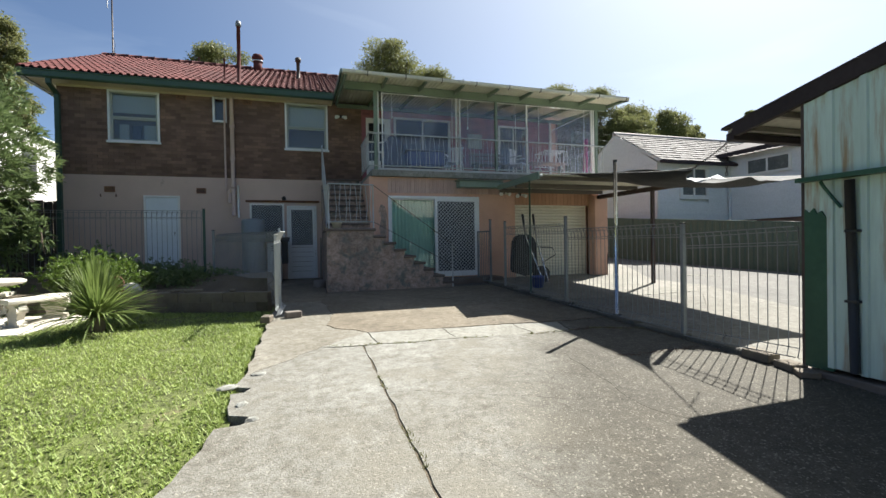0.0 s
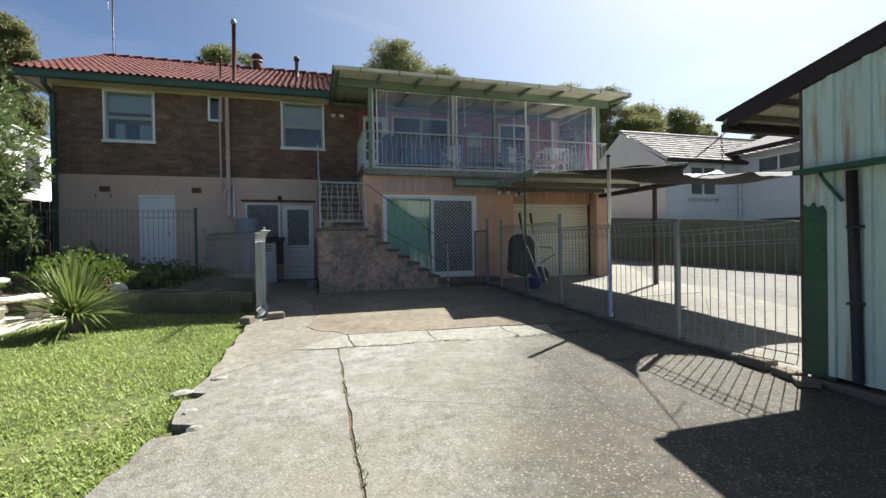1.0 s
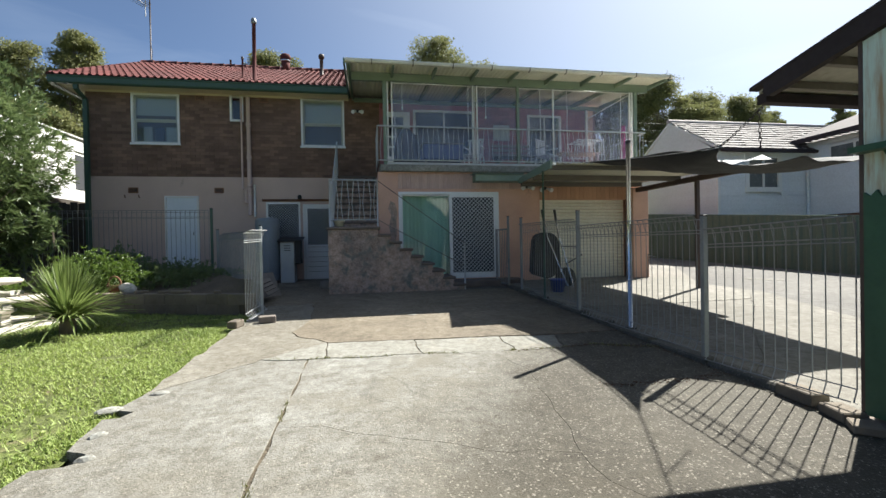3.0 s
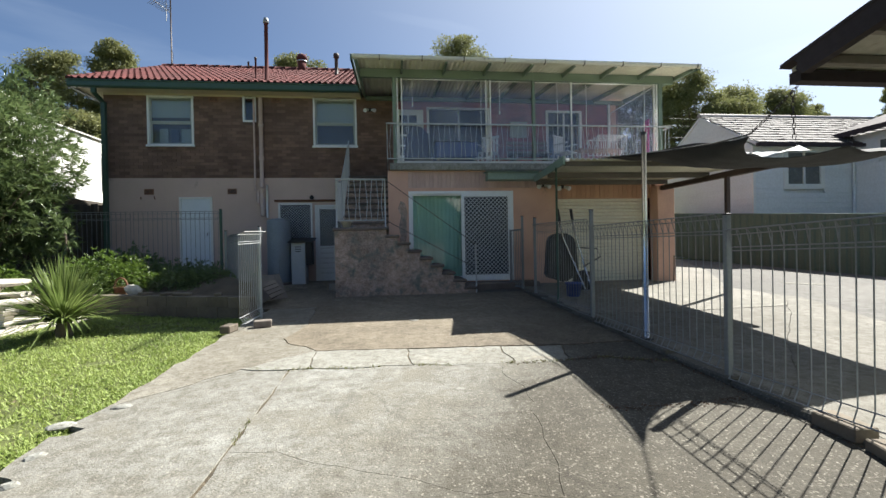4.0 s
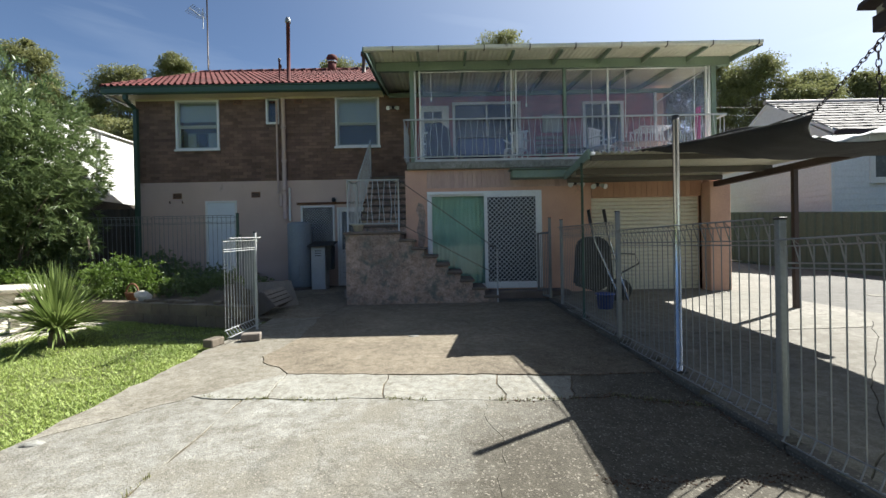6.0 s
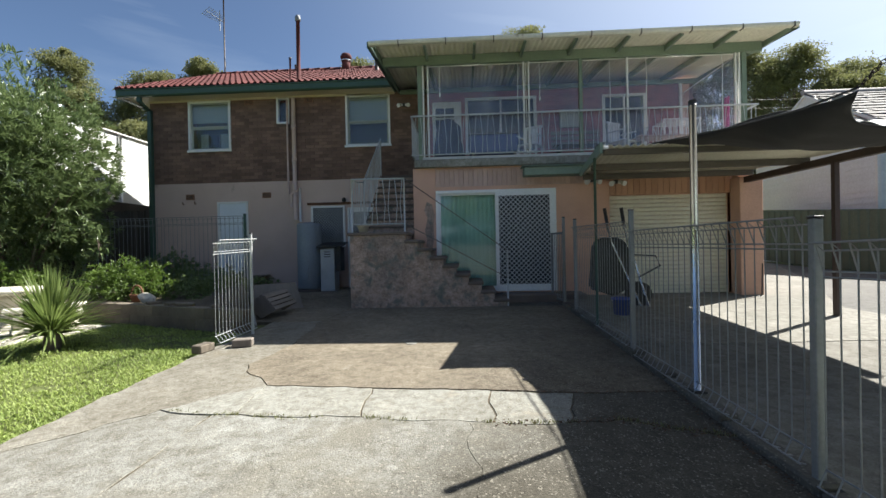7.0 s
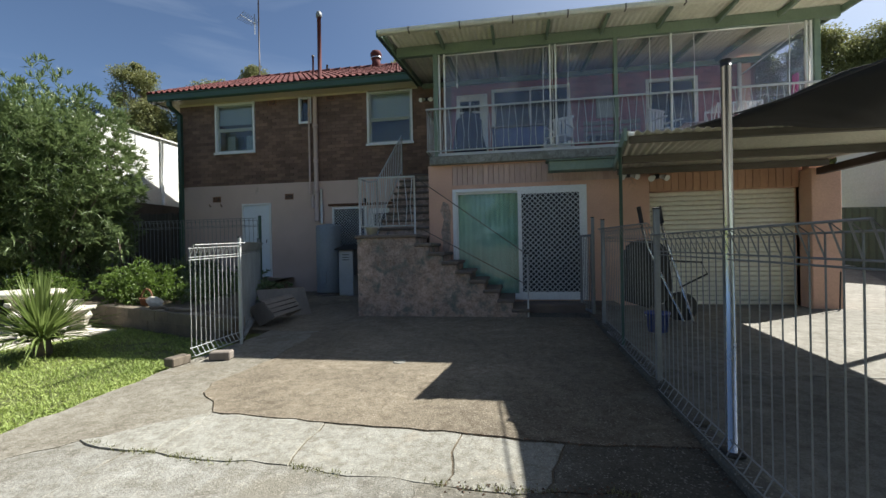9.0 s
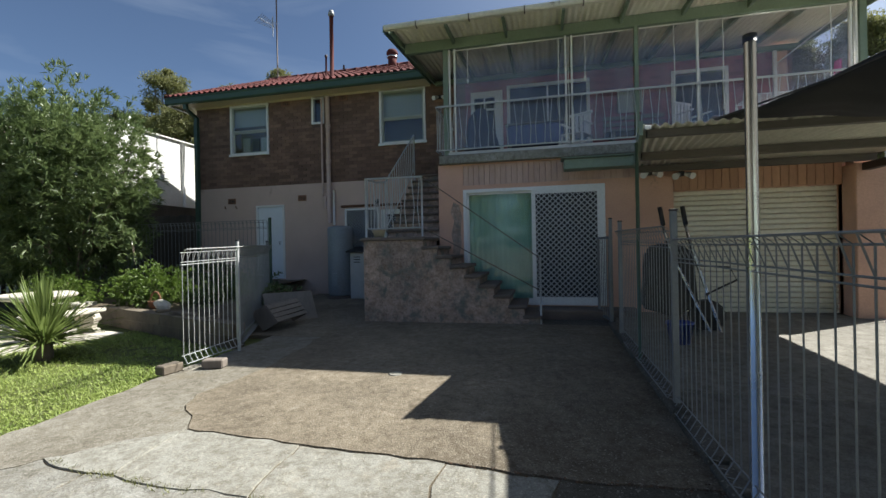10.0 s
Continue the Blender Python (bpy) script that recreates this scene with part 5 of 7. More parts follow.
for q_ in ((0, 1, 2, 3), (7, 6, 5, 4), (0, 4, 5, 1), (1, 5, 6, 2), (2, 6, 7, 3), (3, 7, 4, 0)):
    bg.faces.new([bg.verts[i] for i in q_])
part("barge", bg, M_SAGE, cp, "sage green barge board")
part("flashing", B(1.8, 3.05, -0.42, -0.135, 2.33, 2.5, 0.01), M_SAGE, cp, "sage green boxed gutter")
part("flashing_plate", B(1.75, 3.0, -0.48, -0.134, 2.505, 2.52), M_SAGE, cp)
part("gutter_end", B(2.42, 2.48, -3.42, -3.385, 2.17, 2.21, 0.006), M_WHITE, cp)

# ---- shade sail and its chain ----
TIP, TIP_B = Vector((2.84, -6.6, 1.80)), Vector((4.05, -6.45, 1.75))


def sail():
    """Cloth from the carport edge to three tips, with scalloped edges between them."""
    A, D, R = Vector((3.08, -3.15, 2.27)), Vector((6.15, -3.1, 2.26)), Vector((5.6, -6.3, 1.84))
    n, k = 36, 0.45
    bm = bmesh.new()
    vs = []
    for j in range(n + 1):
        row = []
        v = j / n
        for i in range(n + 1):
            u = i / n
            w = u / k if u < k else (u - k) / (1 - k)
            edge, dip = (TIP.lerp(TIP_B, w) if u < k else TIP_B.lerp(R, w)), 4 * w * (1 - w) * v ** 1.5
            p = A.lerp(D, u).lerp(edge, v)
            p.z -= 0.18 * 16 * u * (1 - u) * v * (1 - v) + 0.08 * dip
            p.x += 0.2 * 4 * v * (1 - v) * (1 - u)
            p.y += (0.48 if u < k else 0.14) * dip
            p.z += 0.035 * noise.noise(Vector((u * 7 + v * 3, v * 2.2 - u, 0.4))) + 0.02 * noise.noise(Vector((u * 14, v * 9, 2.4)))
            row.append(bm.verts.new(p))
        vs.append(row)
    for j in range(n):
        for i in range(n):
            bm.faces.new((vs[j][i], vs[j][i + 1], vs[j + 1][i + 1], vs[j + 1][i])).smooth = True
    return bm


sl_ = thing("shade_sail", "torn black shade cloth stretched from the carport", "shade sail")
sb = part("cloth", sail(), M_SAIL, sl_)
sm = sb.modifiers.new("thickness", "SOLIDIFY")
sm.thickness = 0.004
part("hem", T([TIP, TIP + Vector((0.13, 0.6, 0.06)), TIP + Vector((0.25, 1.6, 0.2)), Vector((3.08, -3.15, 2.27))], 0.008, 5), M_DARK, sl_)
bm = bmesh.new()
vs = []
for j in range(13):
    u = j / 12
    row = []
    for i in range(5):
        w = i / 4
        p = TIP.lerp(TIP_B, 0.1 + 0.75 * u) + Vector((0, 0.48 * math.sin(math.pi * (0.1 + 0.75 * u)) + 0.02 + 0.15 * w, 0.0 - 0.05 * math.sin(math.pi * u) + 0.05 * w + 0.02 * math.sin(u * 17 + w * 3)))
        row.append(bm.verts.new(p))
    vs.append(row)
for j in range(12):
    for i in range(4):
        bm.faces.new((vs[j][i], vs[j][i + 1], vs[j + 1][i + 1], vs[j + 1][i])).smooth = True
M_TARP = surf("white_tarp", (0.46, 0.46, 0.45), (0.26, 0.26, 0.255), 0.7, fine=30, big=3, bump=0.2)
tp = solid("pale_tarp", bm, M_TARP, "crumpled pale tarpaulin lying on the shade cloth", "tarpaulin", "thing")
tp.modifiers.new("thickness", "SOLIDIFY").thickness = 0.004


def chain(name, a, b, sag, link=0.05):
    t = thing(name, "rusty steel chain tied to the shed roof", "chain", "shed chains")
    a, b = Vector(a), Vector(b)
    n = max(3, int((b - a).length / (link * 0.8)))
    pts = [a.lerp(b, k / n) - Vector((0, 0, sag * 4 * (k / n) * (1 - k / n))) for k in range(n + 1)]
    for k in range(n):
        c_, d = (pts[k] + pts[k + 1]) / 2, (pts[k + 1] - pts[k]).normalized()
        s = d.cross(Vector((0.3, 0.2, 1))).normalized()
        if k % 2:
            s = d.cross(s).normalized()
        ring = [c_ + d * (link * 0.55 * math.cos(q_)) + s * (0.012 * math.sin(q_)) for q_ in [2 * math.pi * m_ / 8 for m_ in range(9)]]
        part("link", T(ring, 0.003, 5), M_BARGE, t)
    return t


EAVE = Vector((2.60, -7.40, 2.03))
FORK = EAVE.lerp(TIP, 0.22) - Vector((0, 0, 0.012))
chain("chain", EAVE, TIP, 0.015, 0.046)
chain("chain", FORK, FORK + Vector((0.02, 0.01, -0.36)), 0.0, 0.046)

# ---- shed ----
SX = 2.45
shed = thing("shed", "old pale green steel shed with rust streaks", "shed")
ZS = lambda y: 2.03 - 0.22 * (y + 7.38)
bm = bmesh.new()
yy, up_ = -8.2, 0
prof = []
while yy > -13.4:
    prof += [(SX, yy), (SX, yy - 0.19), (SX - 0.022, yy - 0.2), (SX - 0.022, yy - 0.235), (SX, yy - 0.245)]
    yy -= 0.25
lo = [bm.verts.new((a, b, G(a, b) + 0.1)) for a, b in prof]
hi = [bm.verts.new((a, b, ZS(b) - 0.1)) for a, b in prof]
for i in range(len(prof) - 1):
    bm.faces.new((lo[i], hi[i], hi[i + 1], lo[i + 1]))
ob = part("side_wall", bm, M_SHED, shed, "pale green ribbed steel wall with rust")
ob.modifiers.new("thickness", "SOLIDIFY").thickness = 0.01
part("front_wall", B(SX + 0.03, 8.0, -8.26, -8.22, -0.4, 2.1), M_SHED, shed)
part("back_wall", B(SX + 0.03, 8.0, -13.4, -13.36, -0.5, 3.2), M_SHED, shed)
part("far_wall", B(8.0, 8.04, -13.4, -8.22, -0.5, 2.6), M_SHED, shed)
part("corner_post", B(SX - 0.015, SX + 0.02, -8.2, -8.175, -0.42, 2.2), M_BROWN, shed)
part("sill", B(SX - 0.06, SX + 0.08, -13.4, -8.2, -0.6, -0.36, 0.01), M_TREAD, shed)
rf = prism(bmesh.new(), [(-7.4, ZS(-7.4)), (-13.6, ZS(-13.6)), (-13.6, ZS(-13.6) + 0.03), (-7.4, ZS(-7.4) + 0.03)], "x", SX + 0.02, 8.2)
part("roof", rf, M_CORR_OLD, shed, "corrugated shed roof")
part("barge", prism(bmesh.new(), [(-7.47, ZS(-7.47) + 0.05), (-13.6, ZS(-13.6) + 0.05), (-13.6, ZS(-13.6) - 0.11), (-7.54, ZS(-7.54) - 0.09), (-7.49, ZS(-7.49) - 0.03), (-7.51, ZS(-7.51) + 0.0)], "x", SX - 0.045, SX + 0.015), M_BARGE, shed, "dark brown barge board")
part("roof_cap", prism(bmesh.new(), [(-7.37, ZS(-7.37) + 0.042), (-13.6, ZS(-13.6) + 0.052), (-13.6, ZS(-13.6) + 0.075), (-7.38, ZS(-7.38) + 0.066)], "x", SX - 0.05, SX + 0.05), M_BARGE, shed, "dark brown roof capping")
part("eave_gutter", B(SX + 0.02, 8.2, -7.47, -7.38, ZS(-7.4) - 0.08, ZS(-7.4) - 0.002), M_BARGE, shed)
for k in range(5):
    part("purlin", B(SX + 0.02, 8.0, -7.62 - k * 0.3, -7.57 - k * 0.3, ZS(-7.6 - k * 0.3) - 0.06, ZS(-7.6 - k * 0.3) - 0.003), M_TIMBER, shed)
part("painted_panel", prism(bmesh.new(), [(-8.21, -0.34), (-8.44, -0.34), (-8.44, 1.02), (-8.41, 1.06), (-8.385, 1.03), (-8.35, 1.1), (-8.31, 1.08), (-8.285, 1.13), (-8.25, 1.09), (-8.21, 1.12)], "x", SX - 0.03, SX - 0.004), M_SHEDGREEN, shed, "dark green painted door edge")
part("awning_bar", prism(bmesh.new(), [(-8.2, 1.37), (-13.0, 1.37), (-13.0, 1.41), (-8.2, 1.41)], "x", SX - 0.14, SX - 0.03), M_SHEDGREEN, shed, "dark green horizontal bar")
part("awning_bracket", T([(SX - 0.02, -8.5, 1.12), (SX - 0.1, -8.42, 1.3), (SX - 0.12, -8.4, 1.36)], 0.014, 6), M_SHEDGREEN, shed)
part("downpipe", T([(SX - 0.06, -8.62, -0.3), (SX - 0.06, -8.6, 0.6), (SX - 0.05, -8.58, 1.35)], 0.036, 10), M_DARK, shed, "black drain pipe")
for z in (0.3, 0.9):
    part("pipe_clip", B(SX - 0.10, SX - 0.005, -8.655, -8.565, z, z + 0.022), M_DARK, shed)
for x, y, w, h, a in ((2.42, -7.78, 0.3, 0.13, 1.5), (2.38, -8.1, 0.22, 0.1, 1.3), (2.3, -8.3, 0.16, 0.08, 0.9)):
    bl = B(-w / 2, w / 2, -0.08, 0.08, 0, h * 0.7, 0.008)
    ob = solid("loose_block", bl, M_BLOCK if h > 0.06 else M_CONC_PALE, "broken concrete block lying beside the shed", "block", "thing", "loose blocks")
    ob.location = (x, y, G(x, y))
    ob.rotation_euler.z = a


# ---- wire fences ----
def wire_panel(label, a, b, za, zb, height, m_, n, bow=0.07, gap=0.1, rails=True, group="wire fence panels"):
    """Welded wire pool fence with rolled triangular edges at top and bottom, from a to b."""
    a, b = Vector(a), Vector(b)
    L_ = (b - a).length
    d = (b - a).normalized()
    t = thing("wire_fence", label, "fence", group)
    nv = Vector((d.y, -d.x)) * n
    o = nv * bow
    z1, zr = height, height - 0.155

    def P(u, w, z):
        return (d.x * u + o.x * w, d.y * u + o.y * w, z)
    me = mesh_of("wire", T([P(0, 0, zr), P(0.035, 1.0, z1 - 0.01), P(0, 0.0, z1 - 0.05), P(0, 0, 0.1), P(0.02, 0.8, 0.02), P(0, 0, 0.0)], 0.0045, 4), m_)
    k = int(L_ / gap)
    for i in range(k + 1):
        u = (L_ - k * gap) / 2 + i * gap
        ob = part("wire", me, m_, t)
        ob.location = (a.x + d.x * u, a.y + d.y * u, za + (zb - za) * u / L_)
    for w, z, r in ((0, zr, 0.005), (1.0, z1 - 0.01, 0.006), (0, z1 - 0.05, 0.005), (0, 0.1, 0.005), (0.8, 0.02, 0.005), (0, zr - 0.03, 0.005)):
        part("rail", T([(a.x + o.x * w, a.y + o.y * w, za + z), (b.x + o.x * w, b.y + o.y * w, zb + z)], r, 5), m_, t)
    return t


def fence_post(x, y, z0, z1, m_, r=0.024, label="square grey steel fence post"):
    t = thing("fence_post", label, "post", "fence posts")
    part("post", B(x - r, x + r, y - r, y + r, z0, z1, 0.005), m_, t)
    part("cap", B(x - r - 0.004, x + r + 0.004, y - r - 0.004, y + r + 0.004, z1, z1 + 0.015, 0.004), M_DARK, t)


FX = 2.45
wire_panel("grey welded wire fence panel along the driveway", (FX, -1.75), (FX, -4.18), -0.18, -0.22, 1.42, M_WIRE, 1)
wire_panel("grey welded wire fence panel along the driveway", (FX, -4.26), (FX, -6.74), -0.27, -0.28, 1.36, M_WIRE, 1)
wire_panel("grey welded wire gate panel beside the shed", (FX, -6.84), (FX, -8.14), -0.34, -0.30, 1.28, M_WIRE, 1)
fence_post(FX, -4.22, -0.4, 1.31, M_WIRE)
fence_post(FX, -6.79, -0.45, 1.06, M_WIRE)
fence_post(FX, -1.7, -0.3, 1.36, M_WIRE)
fence_post(FX, -0.85, -0.3, 1.45, M_WIRE)
gt = thing("narrow_gate", "narrow folded grey steel gate beside the sliding door", "gate")
part("gate_frame", wall_y(0, 0.62, 0, 1.3, 0, 0.03, [(0.035, 0.585, 0.035, 1.265)]), M_WIRE, gt)
for k in range(6):
    part("bar", B(0.1 + k * 0.085, 0.112 + k * 0.085, 0.01, 0.02, 0.03, 1.27), M_WIRE, gt)
gt.location, gt.rotation_euler.z = (FX, -0.9, -0.12), 1.75
gp = thing("steel_pole", "tall shiny galvanised steel pole on a small foot plate", "pole")
part("pole", T([(2.467, -5.54, -0.26), (2.467, -5.54, 2.06)], 0.028, 16), M_GALV, gp)
part("cap", T([(2.467, -5.54, 2.05), (2.467, -5.54, 2.09)], 0.031, 16), M_DARK, gp)
part("foot_plate", B(2.415, 2.52, -5.60, -5.48, -0.268, -0.25, 0.004), M_DARK, gp)
kerb = thing("kerb", "low rough concrete edging under the wire fence", "kerb")
kerb["kind"] = "structure"
y = -0.9
while y > -8.1:
    l_ = random.uniform(0.5, 0.9)
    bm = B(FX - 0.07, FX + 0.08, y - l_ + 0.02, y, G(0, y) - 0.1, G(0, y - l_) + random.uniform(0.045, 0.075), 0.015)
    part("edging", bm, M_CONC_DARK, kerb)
    y -= l_

# ---- hand barrow and bucket ----
hb = thing("wheelbarrow", "upturned black wheelbarrow leaning by the garage door", "wheelbarrow")
tray = bmesh.new()
prism(tray, [(2.78, 0.15), (2.84, 0.95), (2.98, 1.06), (3.3, 1.05), (3.45, 0.9), (3.5, 0.2), (3.2, 0.02)], "y", -1.42, -1.22)
bmesh.ops.bevel(tray, geom=tray.edges[:], offset=0.04, segments=2, affect="EDGES")
part("tray", tray, M_DARK, hb, "black plastic tray")
for x0, x1 in ((3.02, 3.62), (3.3, 3.75)):
    part("handle", T([(x1, -1.45, -0.15), (x0 + 0.1, -1.5, 0.95), (x0, -1.55, 1.32)], 0.02, 6), M_GALV, hb)
    part("grip", T([(x0 + 0.012, -1.547, 1.3), (x0 - 0.035, -1.57, 1.55)], 0.03, 8), M_DARK, hb)
part("leg_frame", T([(3.4, -1.5, 0.75), (3.85, -1.5, 0.72), (3.93, -1.5, 0.55), (3.55, -1.5, 0.35)], 0.014, 6), M_DARK, hb)
part("wheel", T([(3.62, -1.38, 0.05), (3.62, -1.28, 0.05)], 0.22, 20), M_DARK, hb)
bk = thing("bucket", "bright blue plastic bucket on the ground by the fence", "bucket")
part("bucket_body", lathe(bmesh.new(), [(0.11, -0.22), (0.15, 0.06), (0.16, 0.06), (0.16, 0.09), (0.14, 0.09), (0.1, -0.1)], 3.05, -2.15, 16), M_BLUE, bk)
part("handle", T([(2.9, -2.15, 0.06), (2.95, -2.22, -0.08), (3.05, -2.26, -0.12), (3.15, -2.22, -0.08), (3.2, -2.15, 0.06)], 0.005, 5), M_WHITE, bk)
cab = thing("garden_hose", "thin hose trailing over the driveway concrete", "hose")
part("hose", T([(6.3, -0.45, 0.5), (6.25, -0.5, -0.1), (6.0, -0.7, G(0, -0.7) + 0.015), (5.2, -1.6, G(0, -1.6) + 0.015), (4.6, -2.0, G(0, -2) + 0.015), (4.0, -3.2, G(0, -3.2) + 0.015)], 0.012, 6), M_DARK, cab)


# ---- left garden ----
gb = bmesh.new()
rows_ = []
for j in range(13):
    row = []
    for i in range(25):
        x = -12.0 + i * (9.3 / 24)
        f = j / 12
        yf = -2.75 - (x + 2.7) * 0.36 if x > -6.6 else -1.35
        yb = YW - 0.01 if x > XL else 4.0
        y = yf + (yb - yf) * f
        if x > -4.3:
            yb = min(yb, 0.1 - (x + 4.3) * 1.75)
            y = yf + (max(yb, yf + 0.05) - yf) * f
        row.append(gb.verts.new((x, y, 0.03 + 0.27 * f + 0.05 * noise.noise((x * 1.5, y * 1.5, 0)))))
    rows_.append(row)
for a, b in zip(rows_, rows_[1:]):
    for i in range(24):
        gb.faces.new((a[i], a[i + 1], b[i + 1], b[i])).smooth = True
solid("garden_bed", gb, M_SOIL, "raised dark soil garden bed along the house", "garden bed")

rw = thing("retaining_wall", "low stained block retaining wall of the garden bed", "wall")
rw["kind"] = "structure"
WA, WB_ = Vector((-2.66, -2.82)), Vector((-6.9, -1.28))
wd = (WB_ - WA).normalized()
wang = math.atan2(wd.y, wd.x)
blk = mesh_of("block", B(0.002, 0.396, -0.1, 0.1, 0.001, 0.175, 0.004), M_BLOCK)
for r in range(3):
    for c in range(11):
        u = c * 0.4 + (0.2 if r % 2 else 0)
        ob = part("block", blk, M_BLOCK, rw)
        p = WA + wd * u
        ob.location = (p.x, p.y, -0.45 + r * 0.176 + random.uniform(-0.004, 0.004))
        ob.rotation_euler.z = wang + random.uniform(-0.015, 0.015)
bm = B(0.0, 4.5, -0.085, 0.085, -0.5, 0.06)
ob = part("core", bm, M_SOIL, rw)
ob.location, ob.rotation_euler.z = (WA.x, WA.y, 0), wang
for k in range(5):
    u = random.uniform(0.2, 2.4)
    p = WA + wd * u
    bm = B(-0.11, 0.11, -0.055, 0.055, 0, 0.05, 0.012)
    ob = solid("loose_brick", bm, M_BLOCK, "loose old brick lying on the garden wall", "brick", "thing", "loose bricks")
    ob.location = (p.x, p.y + 0.06, 0.075)
    ob.rotation_euler = (0.05, 0.05, random.uniform(0, 3))
for x, y, a, m_ in ((-2.62, -4.0, 0.2, M_BLOCK), (-2.25, -3.75, 0.25, M_TIMBER)):
    bm = B(-0.12, 0.12, -0.07, 0.07, 0, 0.1, 0.012)
    ob = solid("loose_brick", bm, m_, "loose brick propping the wire gate", "brick", "thing", "loose bricks")
    ob.location, ob.rotation_euler.z = (x, y, G(x, y) + 0.0), a + (1.2 if m_ is M_BLOCK else 0)
for x, y, s, a in ((-2.5, -6.6, 0.16, 0.1), (-2.44, -7.68, 0.12, 0.5), (-2.55, -7.35, 0.13, 1.1), (-2.72, -6.9, 0.2, 0.4)):
    bm = bmesh.new()
    bmesh.ops.create_icosphere(bm, subdivisions=2, radius=1)
    for v in bm.verts:
        v.co = Vector((v.co.x * s * 0.45, v.co.y * s * 0.3, v.co.z * 0.022)) * (1 + 0.3 * noise.noise(v.co * 2 + Vector((x, y, 0))))
    ob = solid("stone", bm, M_SLAB, "broken stone lying along the slab edge", "stone", "thing", "edge stones")
    ob.location, ob.rotation_euler.z = (x, y, G(x, y) - 0.0), a

ps = thing("stone_paving", "pale stone paving slabs under the garden seat", "paving")
ps["kind"] = "structure"
for c, cs in enumerate(([(-5.35, -2.15), (-5.85, -3.6), (-7.1, -3.5), (-6.8, -1.9)], [(-6.8, -1.9), (-7.1, -3.5), (-8.6, -3.4), (-8.6, -1.8)])):
    part("slab", paving([p for p in cs[::-1]], 0.02, -0.03, 0.008), M_STONE, ps)


def scroll_leg(t, x, y, a, h, w):
    """A cast stone bench end with rolled scrolls."""
    bm = bmesh.new()
    prof = [(-w, 0), (w, 0), (w, 0.05), (w * 0.75, 0.08), (w * 0.62, h * 0.35), (w * 0.8, h * 0.55), (w * 1.05, h * 0.75), (w, h * 0.92), (w * 0.85, h), (-w * 0.85, h), (-w, h * 0.92), (-w * 1.05, h * 0.75), (-w * 0.8, h * 0.55), (-w * 0.62, h * 0.35), (-w * 0.75, 0.08), (-w, 0.05)]
    prism(bm, prof, "y", -0.05, 0.05)
    for s in (-1, 1):
        tube(bm, [(s * w * 0.72, -0.075, h * 0.74), (s * w * 0.72, 0.075, h * 0.74)], w * 0.3, 12)
        tube(bm, [(s * w * 0.75, -0.065, 0.07), (s * w * 0.75, 0.065, 0.07)], w * 0.2, 10)
    bmesh.ops.rotate(bm, verts=bm.verts, cent=(0, 0, 0), matrix=Matrix.Rotation(a, 3, "Z"))
    bmesh.ops.translate(bm, verts=bm.verts, vec=(x, y, 0))
    return part("leg", bm, M_STONE, t)


def curved_seat(r0, r1, a0, a1, z0, z1):
    bm = bmesh.new()
    rings = []
    n = 14
    for k in range(n + 1):
        a = a0 + (a1 - a0) * k / n
        rings.append([bm.verts.new((r * math.cos(a), r * math.sin(a), z)) for r, z in ((r0, z0 + 0.02), (r0 + 0.02, z0), (r1 - 0.02, z0), (r1, z0 + 0.02), (r1, z1 - 0.02), (r1 - 0.02, z1), (r0 + 0.02, z1), (r0, z1 - 0.02))])
    for a, b in zip(rings, rings[1:]):
        for k in range(8):
            bm.faces.new((a[k], a[(k + 1) % 8], b[(k + 1) % 8], b[k]))
    bm.faces.new(rings[0]), bm.faces.new(rings[-1][::-1])
    bmesh.ops.recalc_face_normals(bm, faces=bm.faces)
    return bm


def stone_bench(x, y, a):
    t = thing("stone_bench", "curved white cast stone garden bench with scrolled legs", "bench", "stone benches", (x, y, -0.285))
    t.rotation_euler.z = a
    part("seat", curved_seat(0.75, 1.12, -0.55, 0.55, 0.36, 0.43), M_STONE, t)
    for q_ in (-0.4, 0.4):
        scroll_leg(t, 0.93 * math.cos(q_), 0.93 * math.sin(q_), q_, 0.36, 0.17)


TX, TY = -6.95, -2.35
stone_bench(TX, TY, -0.25)
stone_bench(TX, TY, 2.2)
t = thing("stone_table", "round white cast stone garden table", "table", "", (TX, TY, -0.285))
part("top", lathe(bmesh.new(), [(0.4, 0.6), (0.52, 0.62), (0.55, 0.65), (0.55, 0.68), (0.5, 0.7)], 0, 0, 28), M_STONE, t)
part("pedestal", lathe(bmesh.new(), [(0.22, 0), (0.22, 0.06), (0.14, 0.1), (0.11, 0.3), (0.16, 0.5), (0.24, 0.6)], 0, 0, 18), M_STONE, t)

# ---- lawn ----
lm = bmesh.new()
lv = []
LX = [-16 + 13.4 * (i / 40) ** 0.7 for i in range(41)]
for j in range(41):
    y = -14.5 + j * (13.3 / 40)
    lv.append([lm.verts.new((x, y, G(x, y) - 0.055 + 0.025 * noise.noise((x * 1.3, y * 1.3, 3)))) for x in LX])
for j in range(40):
    for i in range(40):
        lm.faces.new((lv[j][i], lv[j][i + 1], lv[j + 1][i + 1], lv[j + 1][i])).smooth = True
solid("lawn", lm, M_EARTH, "sunny green lawn beside the concrete yard", "lawn")


